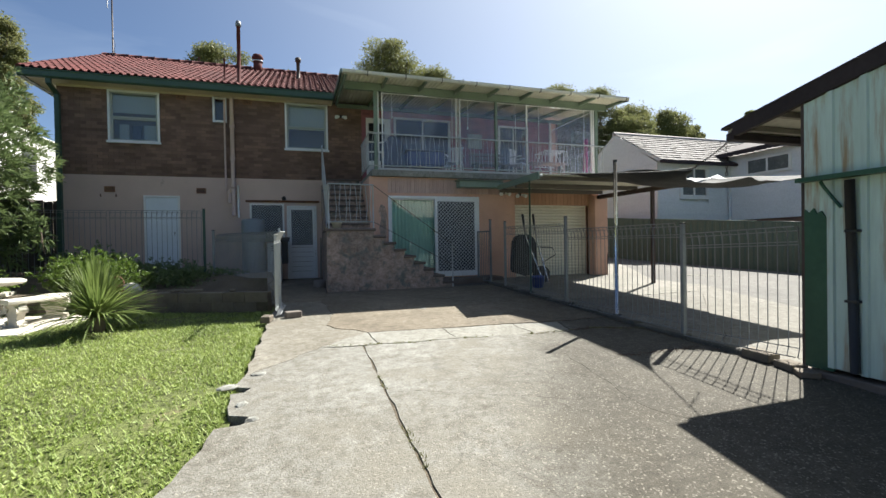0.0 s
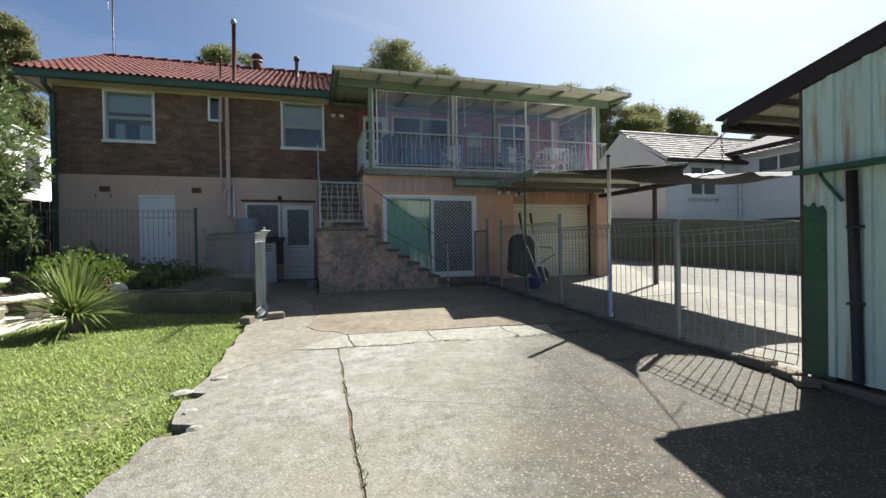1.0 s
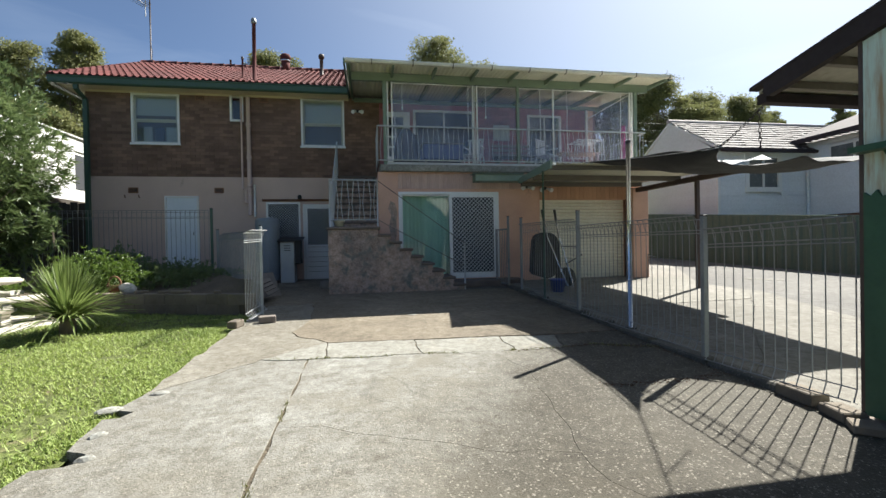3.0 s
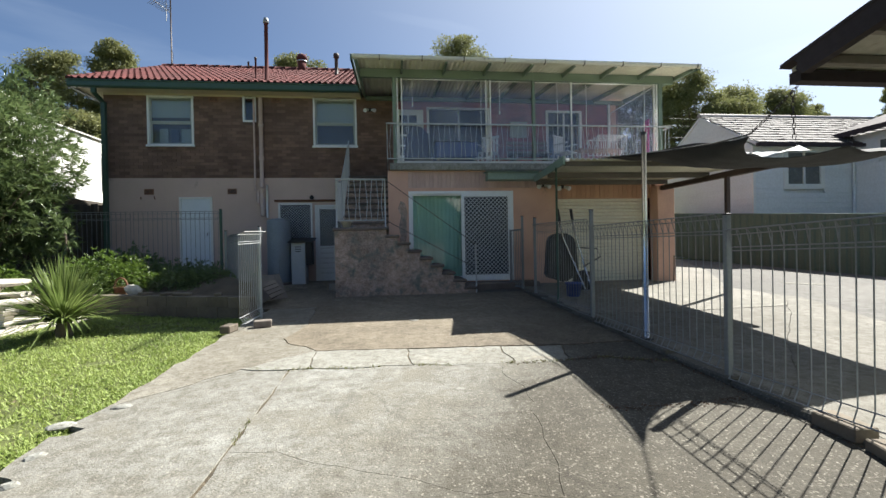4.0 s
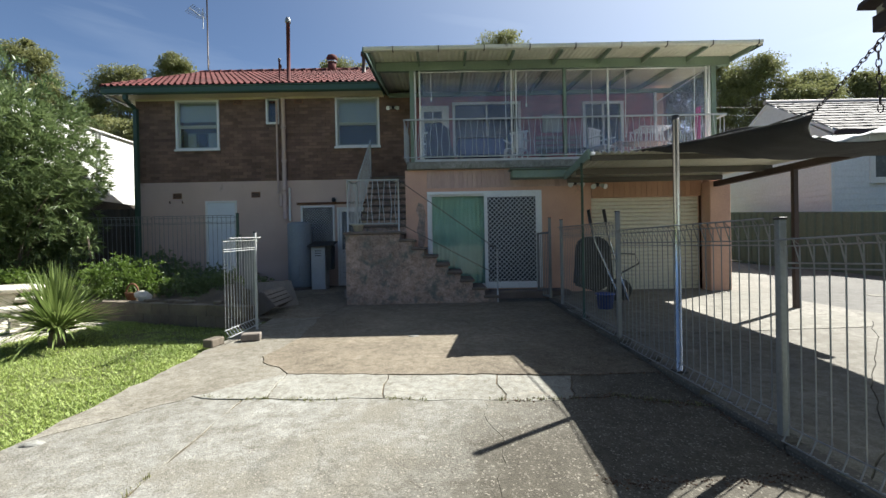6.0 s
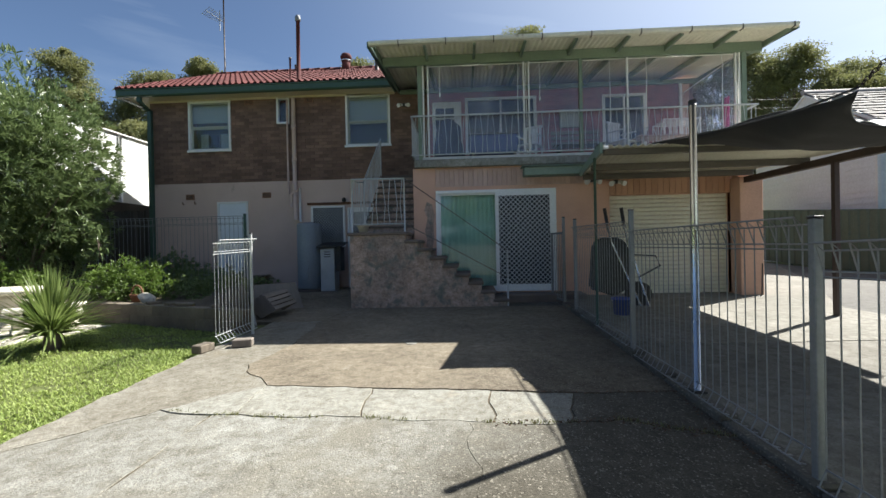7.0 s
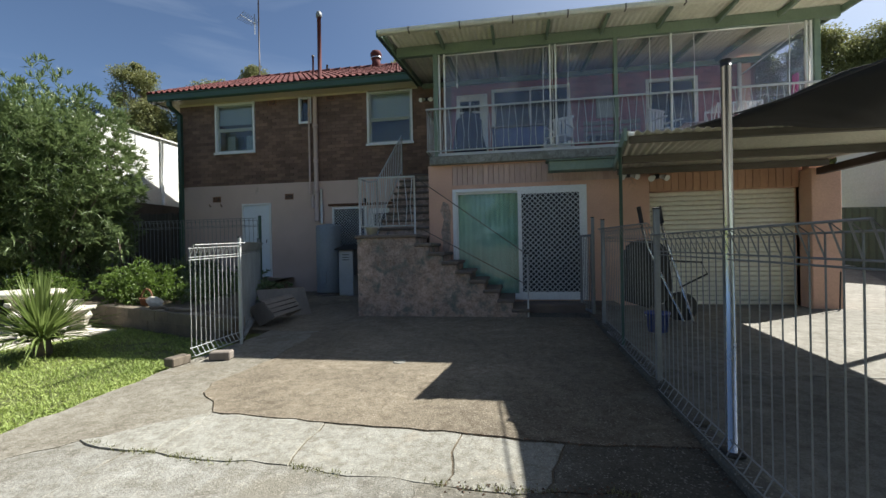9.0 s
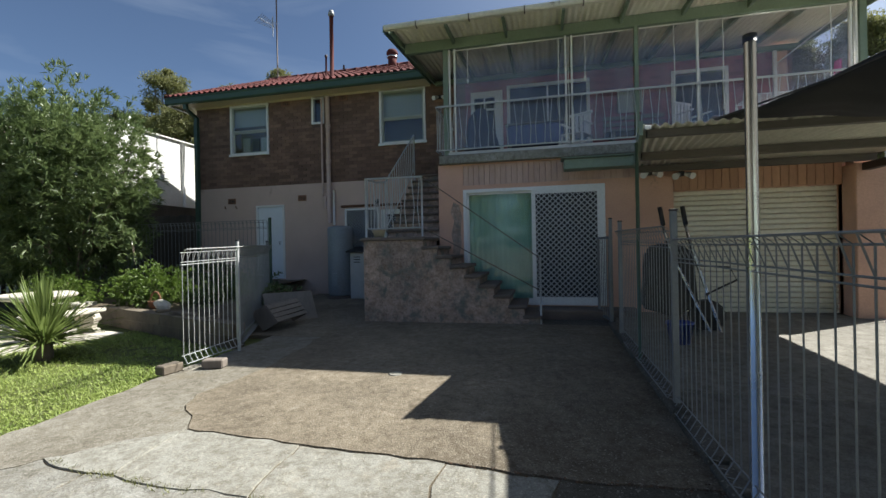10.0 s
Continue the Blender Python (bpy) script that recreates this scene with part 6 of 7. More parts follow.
def blades(n, place, size, tilt, wide):
    """Many small pointed blades or leaves as one mesh; place gives points and normals."""
    p = np.array(place, float)
    a = np.random.uniform(0, 2 * np.pi, n)
    h = np.random.uniform(0.6, 1.3, n) * size
    le = np.random.uniform(*tilt, n) * h
    side = np.stack([np.cos(a), np.sin(a), np.zeros(n)], 1) * (wide * np.random.uniform(0.6, 1.3, n))[:, None]
    lean = np.stack([-np.sin(a) * le, np.cos(a) * le, h], 1)
    v = np.stack([p - side, p + side, p + lean], 1).reshape(-1, 3)
    f = np.arange(3 * n).reshape(-1, 3)
    return v, f


def stuff(name, v, f, m_, label, category, parent=None, kind="stuff"):
    me = bpy.data.meshes.new(name)
    me.from_pydata(v.tolist(), [], f.tolist())
    me.materials.append(m_)
    ob = new(name, me)
    if parent:
        ob.parent = parent
        return tagged(ob, label)
    return tagged(ob, label, category, kind=kind)


rng = np.random.default_rng(5)
pts = []
while len(pts) < 110000:
    x = -2.66 - 9.3 * rng.random() ** 1.35
    y = -12.0 + 10.0 * rng.random()
    edge = -2.62 if y > -8 else -2.62 + (y + 8) * 0.17
    ywall = WA.y + (x - WA.x) * (wd.y / wd.x) - 0.12
    if x > edge - 0.02 + 0.05 * noise.noise((0, y * 3, 0)) or y > ywall:
        continue
    if -8.6 < x < -5.4 and -3.6 < y < -1.8 and (x < -5.85 or y > -3.5 + (x + 5.85) * 2.9):
        continue
    c_ = noise.noise((x * 1.1, y * 1.1, 7)) + 0.5 * noise.noise((x * 3, y * 3, 2))
    if c_ < -0.45 and rng.random() < 0.75:
        continue
    pts.append((x, y, G(x, y) - 0.06 + 0.025 * noise.noise((x * 1.3, y * 1.3, 3))))
v, f = blades(len(pts), pts, 0.042, (0.3, 1.3), 0.006)
stuff("grass", v, f, M_GRASSB, "short sunny green lawn grass", "grass")


# ---- plants ----
def leaf_mesh(pos, dirs, length, width, droop=0.25, fold=0.25):
    """Pointed leaves, each of four points along a bent midrib."""
    n = len(pos)
    d = dirs / np.linalg.norm(dirs, axis=1)[:, None]
    up = np.tile([0.0, 0.0, 1.0], (n, 1)) + np.random.normal(0, 0.35, (n, 3))
    s = np.cross(d, up)
    s /= np.linalg.norm(s, axis=1)[:, None] + 1e-9
    L_ = (length * np.random.uniform(0.7, 1.25, n))[:, None]
    w = (width * np.random.uniform(0.8, 1.2, n))[:, None]
    mid = pos + d * L_ * 0.5
    tip = pos + d * L_ - np.array([0, 0, 1.0]) * L_ * droop
    nn = np.cross(s, d)
    v = np.stack([pos, mid + s * w + nn * w * fold, tip, mid - s * w + nn * w * fold], 1).reshape(-1, 3)
    b = np.arange(n)[:, None] * 4
    f = np.concatenate([b + [0, 1, 2], b + [0, 2, 3]], 1).reshape(-1, 3)
    return v, f


P_ = np.array(pts)[np.random.default_rng(8).permutation(len(pts))[:30000]] + [0, 0, 0.018]
v, f = leaf_mesh(P_, np.random.default_rng(9).normal(size=(len(P_), 3)) * [1, 1, 0.25] + [0, 0, 0.12], 0.034, 0.011, 0.1)
stuff("clover", v, f, M_GRASSB, "small broad leaved weeds among the lawn grass", "weeds")


def whorls(centres, outward, per, length, width, spread=0.9, droop=0.25, loose=0.2):
    n = len(centres)
    pos = np.repeat(centres, per, 0)
    out_ = np.repeat(outward, per, 0)
    d = out_ + np.random.normal(0, spread, (n * per, 3)) * 0.6 + [0, 0, 0.1]
    return leaf_mesh(pos + np.random.normal(0, length * loose, (n * per, 3)), d, length, width, droop)


def bush(name, label, centre, radii, tips, per, length, width, m_, seed, lump=0.25, stems=10, hollow=0.45, droop=0.25, loose=0.2):
    """A shrub: stems from the ground and leaves in tufts at the twig ends, in an uneven outline."""
    np.random.seed(seed)
    r_ = np.random.default_rng(seed)
    t = thing(name, label, "shrub")
    cen, rad = np.array(centre), np.array(radii)
    d = r_.normal(size=(tips, 3))
    d /= np.linalg.norm(d, axis=1)[:, None]
    k = hollow + (1 - hollow) * r_.random(tips) ** 0.6
    wob = np.array([1 + lump * 2 * noise.noise(Vector(q_) * 2.2 + Vector((seed, 0, 0))) + lump * noise.noise(Vector(q_) * 5 + Vector((0, seed, 0))) for q_ in d])
    c_ = cen + d * (rad * (k * wob)[:, None])
    keep = c_[:, 2] > centre[2] - radii[2] * 0.97
    c_, d = c_[keep], d[keep]
    v, f = whorls(c_, d * 0.8 + [0, 0, 0.25], per, length, width, droop=droop, loose=loose)
    stuff("leaves", v, f, m_, "", "", t)
    for q_ in range(stems):
        e = c_[r_.integers(len(c_))]
        base = Vector((centre[0] + r_.normal() * 0.25 * radii[0] * 0.6, centre[1] + r_.normal() * 0.25 * radii[1] * 0.6, centre[2] - radii[2]))
        e = Vector(e)
        m1 = base.lerp(e, 0.5) + Vector((0, 0, 0.15 * radii[2]))
        part("stem", T([base, m1, e], 0.03 * min(1, radii[2]), 5, 0.005), M_BARK, t)
    return t


bush("oleander", "tall dense oleander bush with narrow dark leaves", (-8.9, -0.35, 2.5), (1.75, 1.6, 2.3), 4000, 13, 0.175, 0.0135, M_BUSH, 3, 0.2, 26, 0.25, 0.12, 0.09)
bush("oleander", "tall dense oleander bush with narrow dark leaves", (-11.2, -0.6, 2.5), (1.7, 1.4, 2.4), 2600, 12, 0.175, 0.0135, M_BUSH, 4, 0.2, 14, 0.35, 0.12, 0.09)
bush("low_shrub", "low bright green leafy shrub on the garden bed", (-5.95, -1.05, 0.36), (0.85, 0.6, 0.42), 900, 8, 0.07, 0.014, M_SHRUB, 5, 0.25, 8, 0.3)
bush("ground_cover", "low dark ground cover plants in the garden bed", (-5.6, 0.6, 0.25), (1.4, 0.9, 0.32), 800, 8, 0.08, 0.017, M_BUSH, 6, 0.3, 6, 0.2)
bush("ground_cover", "low dark ground cover plants in the garden bed", (-4.3, -0.7, 0.2), (1.0, 0.8, 0.28), 650, 8, 0.07, 0.016, M_BUSH, 7, 0.3, 6, 0.2)
bush("ground_cover", "low dark ground cover plants in the garden bed", (-7.0, 1.6, 0.45), (1.0, 0.6, 0.45), 500, 8, 0.09, 0.02, M_BUSH, 8, 0.3, 6, 0.2)
bush("seedling", "young leafy sapling in the garden bed", (-7.0, -0.45, 1.15), (0.2, 0.2, 0.3), 12, 9, 0.17, 0.025, M_BUSH, 9, 0.2, 4, 0.2)
bush("low_shrub", "low bright green leafy shrub on the garden bed", (-8.0, -1.25, 0.3), (0.8, 0.5, 0.4), 700, 8, 0.07, 0.014, M_SHRUB, 12, 0.25, 8, 0.3)


def spiky(x, y, z, n, length):
    np.random.seed(11)
    t = thing("spiky_plant", "spiky yucca-like plant with long narrow green leaves", "plant")
    v, f = [], []
    for k in range(n):
        a, e = random.uniform(0, 2 * math.pi), 0.15 + 1.38 * random.random() ** 0.8
        L_ = length * random.uniform(0.7, 1.1)
        bend = random.uniform(0.05, 0.6)
        d = Vector((math.cos(a) * math.cos(e), math.sin(a) * math.cos(e), math.sin(e)))
        s = Vector((-math.sin(a), math.cos(a), 0))
        w = random.uniform(0.010, 0.019)
        b0 = len(v)
        for i, (q_, ww) in enumerate(((0, 0.8), (0.35, 1.0), (0.7, 0.75), (1.0, 0.05))):
            p = Vector((x, y, z + 0.22)) + d * L_ * q_ - Vector((0, 0, bend * L_ * q_ * q_ * math.cos(e)))
            v += [p - s * w * ww, p + Vector((0, 0, -0.3 * w)), p + s * w * ww]
        for i in range(3):
            o_ = b0 + i * 3
            f += [(o_, o_ + 1, o_ + 4, o_ + 3), (o_ + 1, o_ + 2, o_ + 5, o_ + 4)]
    me = bpy.data.meshes.new("leaves")
    me.from_pydata([tuple(p) for p in v], [], f)
    me.materials.append(M_SPIKE)
    ob = new("leaves", me)
    ob.parent = t
    part("stem", lathe(bmesh.new(), [(0.09, z - 0.05), (0.1, z + 0.1), (0.07, z + 0.3)], x, y, 10), M_BARK, t)


spiky(-4.9, -3.66, -0.33, 460, 0.92)
pt = thing("garden_pot", "rusty basket-shaped pot with a handle on the garden wall", "pot")
part("pot_body", lathe(bmesh.new(), [(0.09, 0.07), (0.12, 0.18), (0.13, 0.2), (0.11, 0.2), (0.08, 0.12)], -5.4, -1.5, 14), M_RUST, pt)
part("handle", T([(-5.4 + 0.11 * math.cos(a), -1.5, 0.19 + 0.17 * math.sin(a)) for a in [math.pi * k / 8 for k in range(9)]], 0.016, 6), M_RUST, pt)
bm = bmesh.new()
bmesh.ops.create_icosphere(bm, subdivisions=2, radius=0.13)
for v_ in bm.verts:
    v_.co = Vector((v_.co.x * 1.2, v_.co.y * 0.7, v_.co.z * 0.8)) * (1 + 0.4 * noise.noise(v_.co * 9))
ob = solid("pale_rock", bm, M_STONE, "pale angular rock lying on the garden wall", "rock", "thing")
ob.location = (-5.1, -1.65, 0.14)

# left fences
wire_panel("pale wire fence panel before the lower wall", (-8.0, 0.3), (-6.2, 0.3), 0.33, 0.33, 1.4, M_WIRE, 1)
wire_panel("pale wire fence panel before the lower wall", (-6.15, 0.3), (-4.32, 0.3), 0.33, 0.33, 1.4, M_WIRE, 1)
fence_post(-4.28, 0.3, 0.0, 1.76, M_GREEN, 0.025, "thin dark green fence post beside the cellar door")
fence_post(-8.05, 0.3, 0.2, 1.74, M_WIRE, 0.025)
wire_panel("grey wire fence panel beside the garden bed", (-3.95, -0.25), (-2.49, -3.02), -0.12, -0.16, 1.3, M_WIRE, -1, 0.07, 0.06)
fence_post(-4.0, -0.2, -0.2, 1.25, M_WIRE, 0.025)
wire_panel("pale sunlit wire gate panel standing open", (-2.46, -3.08), (-2.5, -3.95), -0.17, -0.2, 1.3, M_WIRE_PALE, -1, 0.09, 0.075)
fence_post(-2.47, -3.05, -0.25, 1.19, M_WIRE_PALE, 0.017, "thin pale gate post of the wire fence")

# pallet, tank and heater
def slanted(o, a, b, c):
    """A block from a corner and three edges."""
    bm = bmesh.new()
    box(bm, 0, 1, 0, 1, 0, 1)
    for v_ in bm.verts:
        v_.co = o + a * v_.co.x + b * v_.co.y + c * v_.co.z
    bmesh.ops.recalc_face_normals(bm, faces=bm.faces)
    bmesh.ops.bevel(bm, geom=bm.edges[:], offset=0.004, segments=1, affect="EDGES")
    return bm


crate = thing("timber_crate", "weathered grey timber crate tipped on its edge by the fence", "crate")
O_, U_, V_, A_ = Vector((-2.86, -2.0, -0.2)), Vector((0.25, 0, 0.14)), Vector((-0.2, 0, 0.26)), Vector((0.06, 0.78, 0.03))
for k in (0.0, 0.96):
    part("end_board", slanted(O_ + A_ * k, U_, V_, A_ * 0.035), M_TIMBER, crate)
for k in range(4):
    part("slat", slanted(O_ + U_ + V_ * (k * 0.25 + 0.015), V_ * 0.2, A_, U_ * 0.07), M_TIMBER, crate)
    part("slat", slanted(O_ + V_ + U_ * (k * 0.25 + 0.015), U_ * 0.2, A_, V_ * 0.07), M_TIMBER, crate)
part("corner_rail", slanted(O_ + U_ * 0.9 + V_ * 0.9 + A_ * 0.036, U_ * 0.095, V_ * 0.095, A_ * 0.92), M_TIMBER, crate)
sheet = thing("timber_sheet", "worn grey board leaning behind the tipped crate", "board")
part("board", slanted(Vector((-3.2, -1.35, -0.19)), Vector((0.62, 0.55, 0.0)), Vector((-0.2, 0.1, 0.5)), Vector((0.012, 0.015, 0.0))), M_TIMBER, sheet)
tk = thing("water_heater", "grey cylindrical hot water tank standing against the wall", "water heater")
part("tank_body", lathe(bmesh.new(), [(0.29, -0.04), (0.3, 0.0), (0.3, 1.56), (0.28, 1.61), (0.1, 1.64)], -3.37, 1.78, 28), M_TANK, tk)
part("base", lathe(bmesh.new(), [(0.33, -0.13), (0.33, -0.05)], -3.37, 1.78, 20), M_TREAD, tk)
part("access_panel", B(-3.44, -3.3, 1.46, 1.5, 0.2, 0.5, 0.006), M_TANK, tk)
part("supply_pipe", T([(-3.7, 2.3, 0.2), (-3.7, 2.3, 1.4), (-3.6, 2.0, 1.45)], 0.014, 6), M_DARK, tk)
pl = thing("meter_box", "pale grey metal cabinet with a dark sloping lid", "cabinet")
part("cabinet_body", B(-3.02, -2.66, 1.55, 1.95, -0.1, 0.98, 0.012), M_WIRE_PALE, pl)
part("lid", prism(bmesh.new(), [(1.45, 0.99), (2.05, 1.1), (2.05, 1.13), (1.45, 1.02)], "x", -3.08, -2.45), M_DARK, pl)
part("side_flap", B(-2.65, -2.5, 1.56, 1.9, 0.4, 1.0, 0.01), M_DARK, pl)
for k in range(3):
    part("slot", B(-2.92, -2.76, 1.543, 1.549, 0.75 + k * 0.06, 0.77 + k * 0.06), M_DARK, pl)
plank = thing("timber_plank", "old plank leaning beside the back door", "plank")
part("plank", B(-0.05, 0.05, -0.015, 0.015, 0, 1.25, 0.004), M_TIMBER, plank)
plank.matrix_world = pose(-1.66, 0.9, -0.17, 0, 6, 80)

# ---- neighbours and boundary fences ----
pf = thing("paling_fence", "dark weathered timber paling fence", "fence")
pf["kind"] = "structure"
pal_me = mesh_of("paling", B(0, 0.096, 0, 0.018, 0, 1.9, 0.004), M_PALING)
for k in range(45):
    ob = part("paling", pal_me, M_PALING, pf)
    ob.location = (-12.5 + k * 0.1, 3.3 + random.uniform(-0.01, 0.01), 0.3 + random.uniform(-0.03, 0.03))
for z in (0.7, 1.8):
    part("rail", B(-12.5, -8.0, 3.33, 3.38, z, z + 0.07), M_PALING, pf)
for k in range(60):
    ob = part("paling", pal_me, M_PALING, pf)
    ob.location = (-10.6, -6.0 + k * 0.155, 0.1 + random.uniform(-0.03, 0.03))
    ob.rotation_euler.z = math.pi / 2


def boards_wall(t, p0, p1, z0, z1, m_, skip=(), pitch=0.19, name="weatherboard"):
    """Lapped weatherboards along a wall from p0 to p1; skip holds openings along the wall."""
    p0, p1 = Vector(p0), Vector(p1)
    L_ = (p1 - p0).length
    d = (p1 - p0) / L_
    ang = math.atan2(d.y, d.x)
    z = z0
    while z < z1 - 0.02:
        h = min(pitch, z1 - z)
        cuts = [(0, L_)]
        for a, b, c_, e in skip:
            if c_ < z + h and z < e:
                cuts = [s for u, w in cuts for s in ((u, min(w, a)), (max(u, b), w)) if s[1] - s[0] > 0.02]
        for u, w in cuts:
            bm = prism(bmesh.new(), [(-0.035, 0), (0.0, 0), (0.0, h), (-0.01, h)], "x", u, w)
            ob = part(name, bm, m_, t)
            ob.location, ob.rotation_euler.z = (p0.x, p0.y, z), ang
        z += pitch


lh = thing("neighbour_house", "cream weatherboard neighbour house beyond the side fence", "house", "neighbour houses")
boards_wall(lh, (-11.5, 11.0), (-11.5, 2.6), 2.75, 5.15, M_WBL, [(2.0, 2.9, 3.2, 4.5)], 0.21)
part("wall", B(-17, -11.55, 2.6, 11.0, -0.3, 5.15), M_WBL, lh, "shadowy lower wall")
part("window", B(-11.56, -11.5, 8.1, 9.0, 3.2, 4.5), M_NET, lh, "dark window pane")
part("roof", prism(bmesh.new(), [(-11.42, 5.13), (-14.2, 5.5), (-17.3, 5.13), (-17.3, 5.17), (-14.2, 5.55), (-11.42, 5.17)], "y", 2.5, 11.1), M_WBL, lh, "low white metal roof")
part("downpipe", T([(-11.43, 5.6, 2.75), (-11.43, 5.6, 5.1)], 0.045, 8), M_WBL, lh)
part("lower_wall", B(-11.52, -11.45, 2.6, 11.0, -0.3, 2.74), M_PALING, lh, "dark lower storey wall")
part("roof_vent", lathe(bmesh.new(), [(0.14, 5.3), (0.14, 5.6), (0.2, 5.62), (0.2, 5.75)], -12.4, 4.2, 12), M_GALV, lh)

cf = thing("steel_fence", "dull green ribbed steel boundary fence", "fence")
cf["kind"] = "structure"
FA, FB = Vector((12.6, -10.0)), Vector((11.9, 9.0))
fd = (FB - FA).normalized()
fn = Vector((-fd.y, fd.x))
for k in range(8):
    bm = bmesh.new()
    prof = []
    for i in range(8):
        u = i * 0.3
        prof += [(u, 0), (u + 0.1, 0), (u + 0.14, 0.035), (u + 0.26, 0.035), (u + 0.3, 0)]
    lo, hi = [], []
    for u, w in prof:
        p = FA + fd * (k * 2.4 + u) + fn * w
        base = -0.4 + 0.055 * max(0.0, p.y + 2.5)
        lo.append(bm.verts.new((p.x, p.y, base)))
        hi.append(bm.verts.new((p.x, p.y, 1.3 + 0.075 * (p.y + 2.0))))
    for i in range(len(lo) - 1):
        bm.faces.new((lo[i], lo[i + 1], hi[i + 1], hi[i]))
    ob = part("sheet", bm, M_CBOND, cf)
    ob.modifiers.new("thickness", "SOLIDIFY").thickness = 0.01
    a, b = FA + fd * (k * 2.4), FA + fd * (k * 2.4 + 2.4)
    part("top_rail", T([(a.x, a.y, 1.3 + 0.075 * (a.y + 2)), (b.x, b.y, 1.3 + 0.075 * (b.y + 2))], 0.03, 6), M_CBOND, cf)
    part("post", B(a.x - 0.03, a.x + 0.03, a.y - 0.03, a.y + 0.03, -0.5, 1.3 + 0.075 * (a.y + 2)), M_CBOND, cf)

rh = thing("neighbour_house", "white weatherboard neighbour house with a grey tiled roof", "house", "neighbour houses")
XA, YA, YR, ZA, ZRR = 13.3, 5.0, 7.8, 4.45, 6.35
part("core", B(XA + 0.1, 27, YA + 0.1, 2 * YR - YA, 0, ZA - 0.05), M_WB, rh)
boards_wall(rh, (XA, YA), (20, YA), 0.9, 4.4, M_WB, [(1.25, 3.0, 2.75, 4.32)])
boards_wall(rh, (XA, 2 * YR - YA), (XA, YA), 0.9, 4.4, M_WB)
part("gable", prism(bmesh.new(), [(YA, 4.4), (2 * YR - YA, 4.4), (YR, ZRR - 0.05)], "x", XA, XA + 0.1), M_WB, rh, "plain white gable end")


def nb_window(x0, x1, y, z0, z1, along="x"):
    w = part("window", wall_y(x0, x1, z0, z1, y - 0.06, y + 0.05, [(x0 + 0.18, (x0 + x1) / 2 - 0.03, z0 + 0.2, z1 - 0.16), ((x0 + x1) / 2 + 0.03, x1 - 0.18, z0 + 0.2, z1 - 0.16)]), M_WHITE, rh, "white framed window")
    part("pane", B(x0 + 0.08, x1 - 0.08, y, y + 0.01, z0 + 0.1, z1 - 0.08), M_NBGLASS, w)
    return w


nb_window(XA + 1.25, XA + 3.0, YA, 2.75, 4.32)


def shingled(t, x0, x1, ya, za, yb, zb, m_):
    """A slope of small tiles in stepped courses."""
    s = Vector((0, yb - ya, zb - za))
    n = int(s.length / 0.33)
    nr = Vector((0, -s.z, s.y)).normalized()
    v, f = [], []
    for r in range(n):
        p = Vector((0, ya, za)) + s * (r / n)
        q_ = Vector((0, ya, za)) + s * ((r + 1) / n)
        x = x0 - (0.15 if r % 2 else 0)
        while x < x1:
            b0 = len(v)
            a, b = max(x, x0), min(x + 0.29, x1)
            j = nr * random.uniform(0.03, 0.05)
            j2 = j + nr * random.uniform(-0.02, 0.02)
            for xx, pp, off in ((a, p, j), (b, p, j2), (b, q_, nr * 0.01), (a, q_, nr * 0.01), (a, p, nr * -0.01), (b, p, nr * -0.01)):
                w = pp + off
                v.append((xx, w.y, w.z))
            f += [(b0, b0 + 1, b0 + 2, b0 + 3), (b0 + 4, b0 + 5, b0 + 1, b0)]
            x += 0.3
    me = bpy.data.meshes.new("roof_tiles")
    me.from_pydata(v, [], f)
    me.materials.append(m_)
    ob = new("roof_tiles", me)
    ob.parent = t
    tagged(ob, "weathered grey brown roof tiles", kind="stuff")


part("roof", prism(bmesh.new(), [(YA - 0.35, ZA - 0.02), (YR, ZRR - 0.04), (2 * YR - YA + 0.35, ZA - 0.02), (2 * YR - YA + 0.35, ZA - 0.12), (YR, ZRR - 0.14), (YA - 0.35, ZA - 0.14)], "x", XA - 0.06, 27), M_WB, rh, "white roof edge and eave lining")
shingled(rh, XA - 0.08, 27, YA - 0.38, ZA, YR, ZRR, M_TILE_GREY)
part("ridge_capping", T([(XA - 0.1, YR, ZRR + 0.02), (27, YR, ZRR + 0.02)], 0.1, 8), M_RIDGE, rh, "pale ridge capping")
part("gutter", B(XA - 0.2, 18.2, YA - 0.5, YA - 0.36, ZA - 0.14, ZA - 0.02), M_BARGE, rh)
boards_wall(rh, (17.6, YA), (17.6, -6), 1.75, 4.75, M_WB, [(0.95, 2.9, 3.75, 4.5)])
part("wing_core", B(17.65, 26, -6, YA, 1.75, 4.8), M_WB, rh)
part("wing_base", B(17.62, 26, -5.9, YA, -0.3, 1.74), M_BRICK_J, rh, "red brick base")
w = part("window", B(17.52, 17.6, YA - 2.9, YA - 0.95, 3.75, 4.5), M_WHITE, rh, "white framed window")
part("pane", B(17.5, 17.515, YA - 1.85, YA - 1.05, 3.85, 4.42), M_NBGLASS, w)
part("pane", B(17.5, 17.515, YA - 2.8, YA - 1.95, 3.85, 4.42), M_NBGLASS, w)
part("wing_roof", prism(bmesh.new(), [(17.1, 4.75), (21.8, 6.4), (26.5, 4.75), (26.5, 4.95), (21.8, 6.6), (17.1, 4.95)], "y", -6.4, YA + 0.5), M_BARGE, rh, "dark edged wing roof")
part("corner_trim", B(XA - 0.05, XA + 0.06, YA - 0.06, YA + 0.02, 0.9, 4.4), M_WHITE, rh)
part("downpipe", T([(17.5, YA - 0.12, 0.9), (17.5, YA - 0.12, 4.3)], 0.05, 8), M_WB, rh)

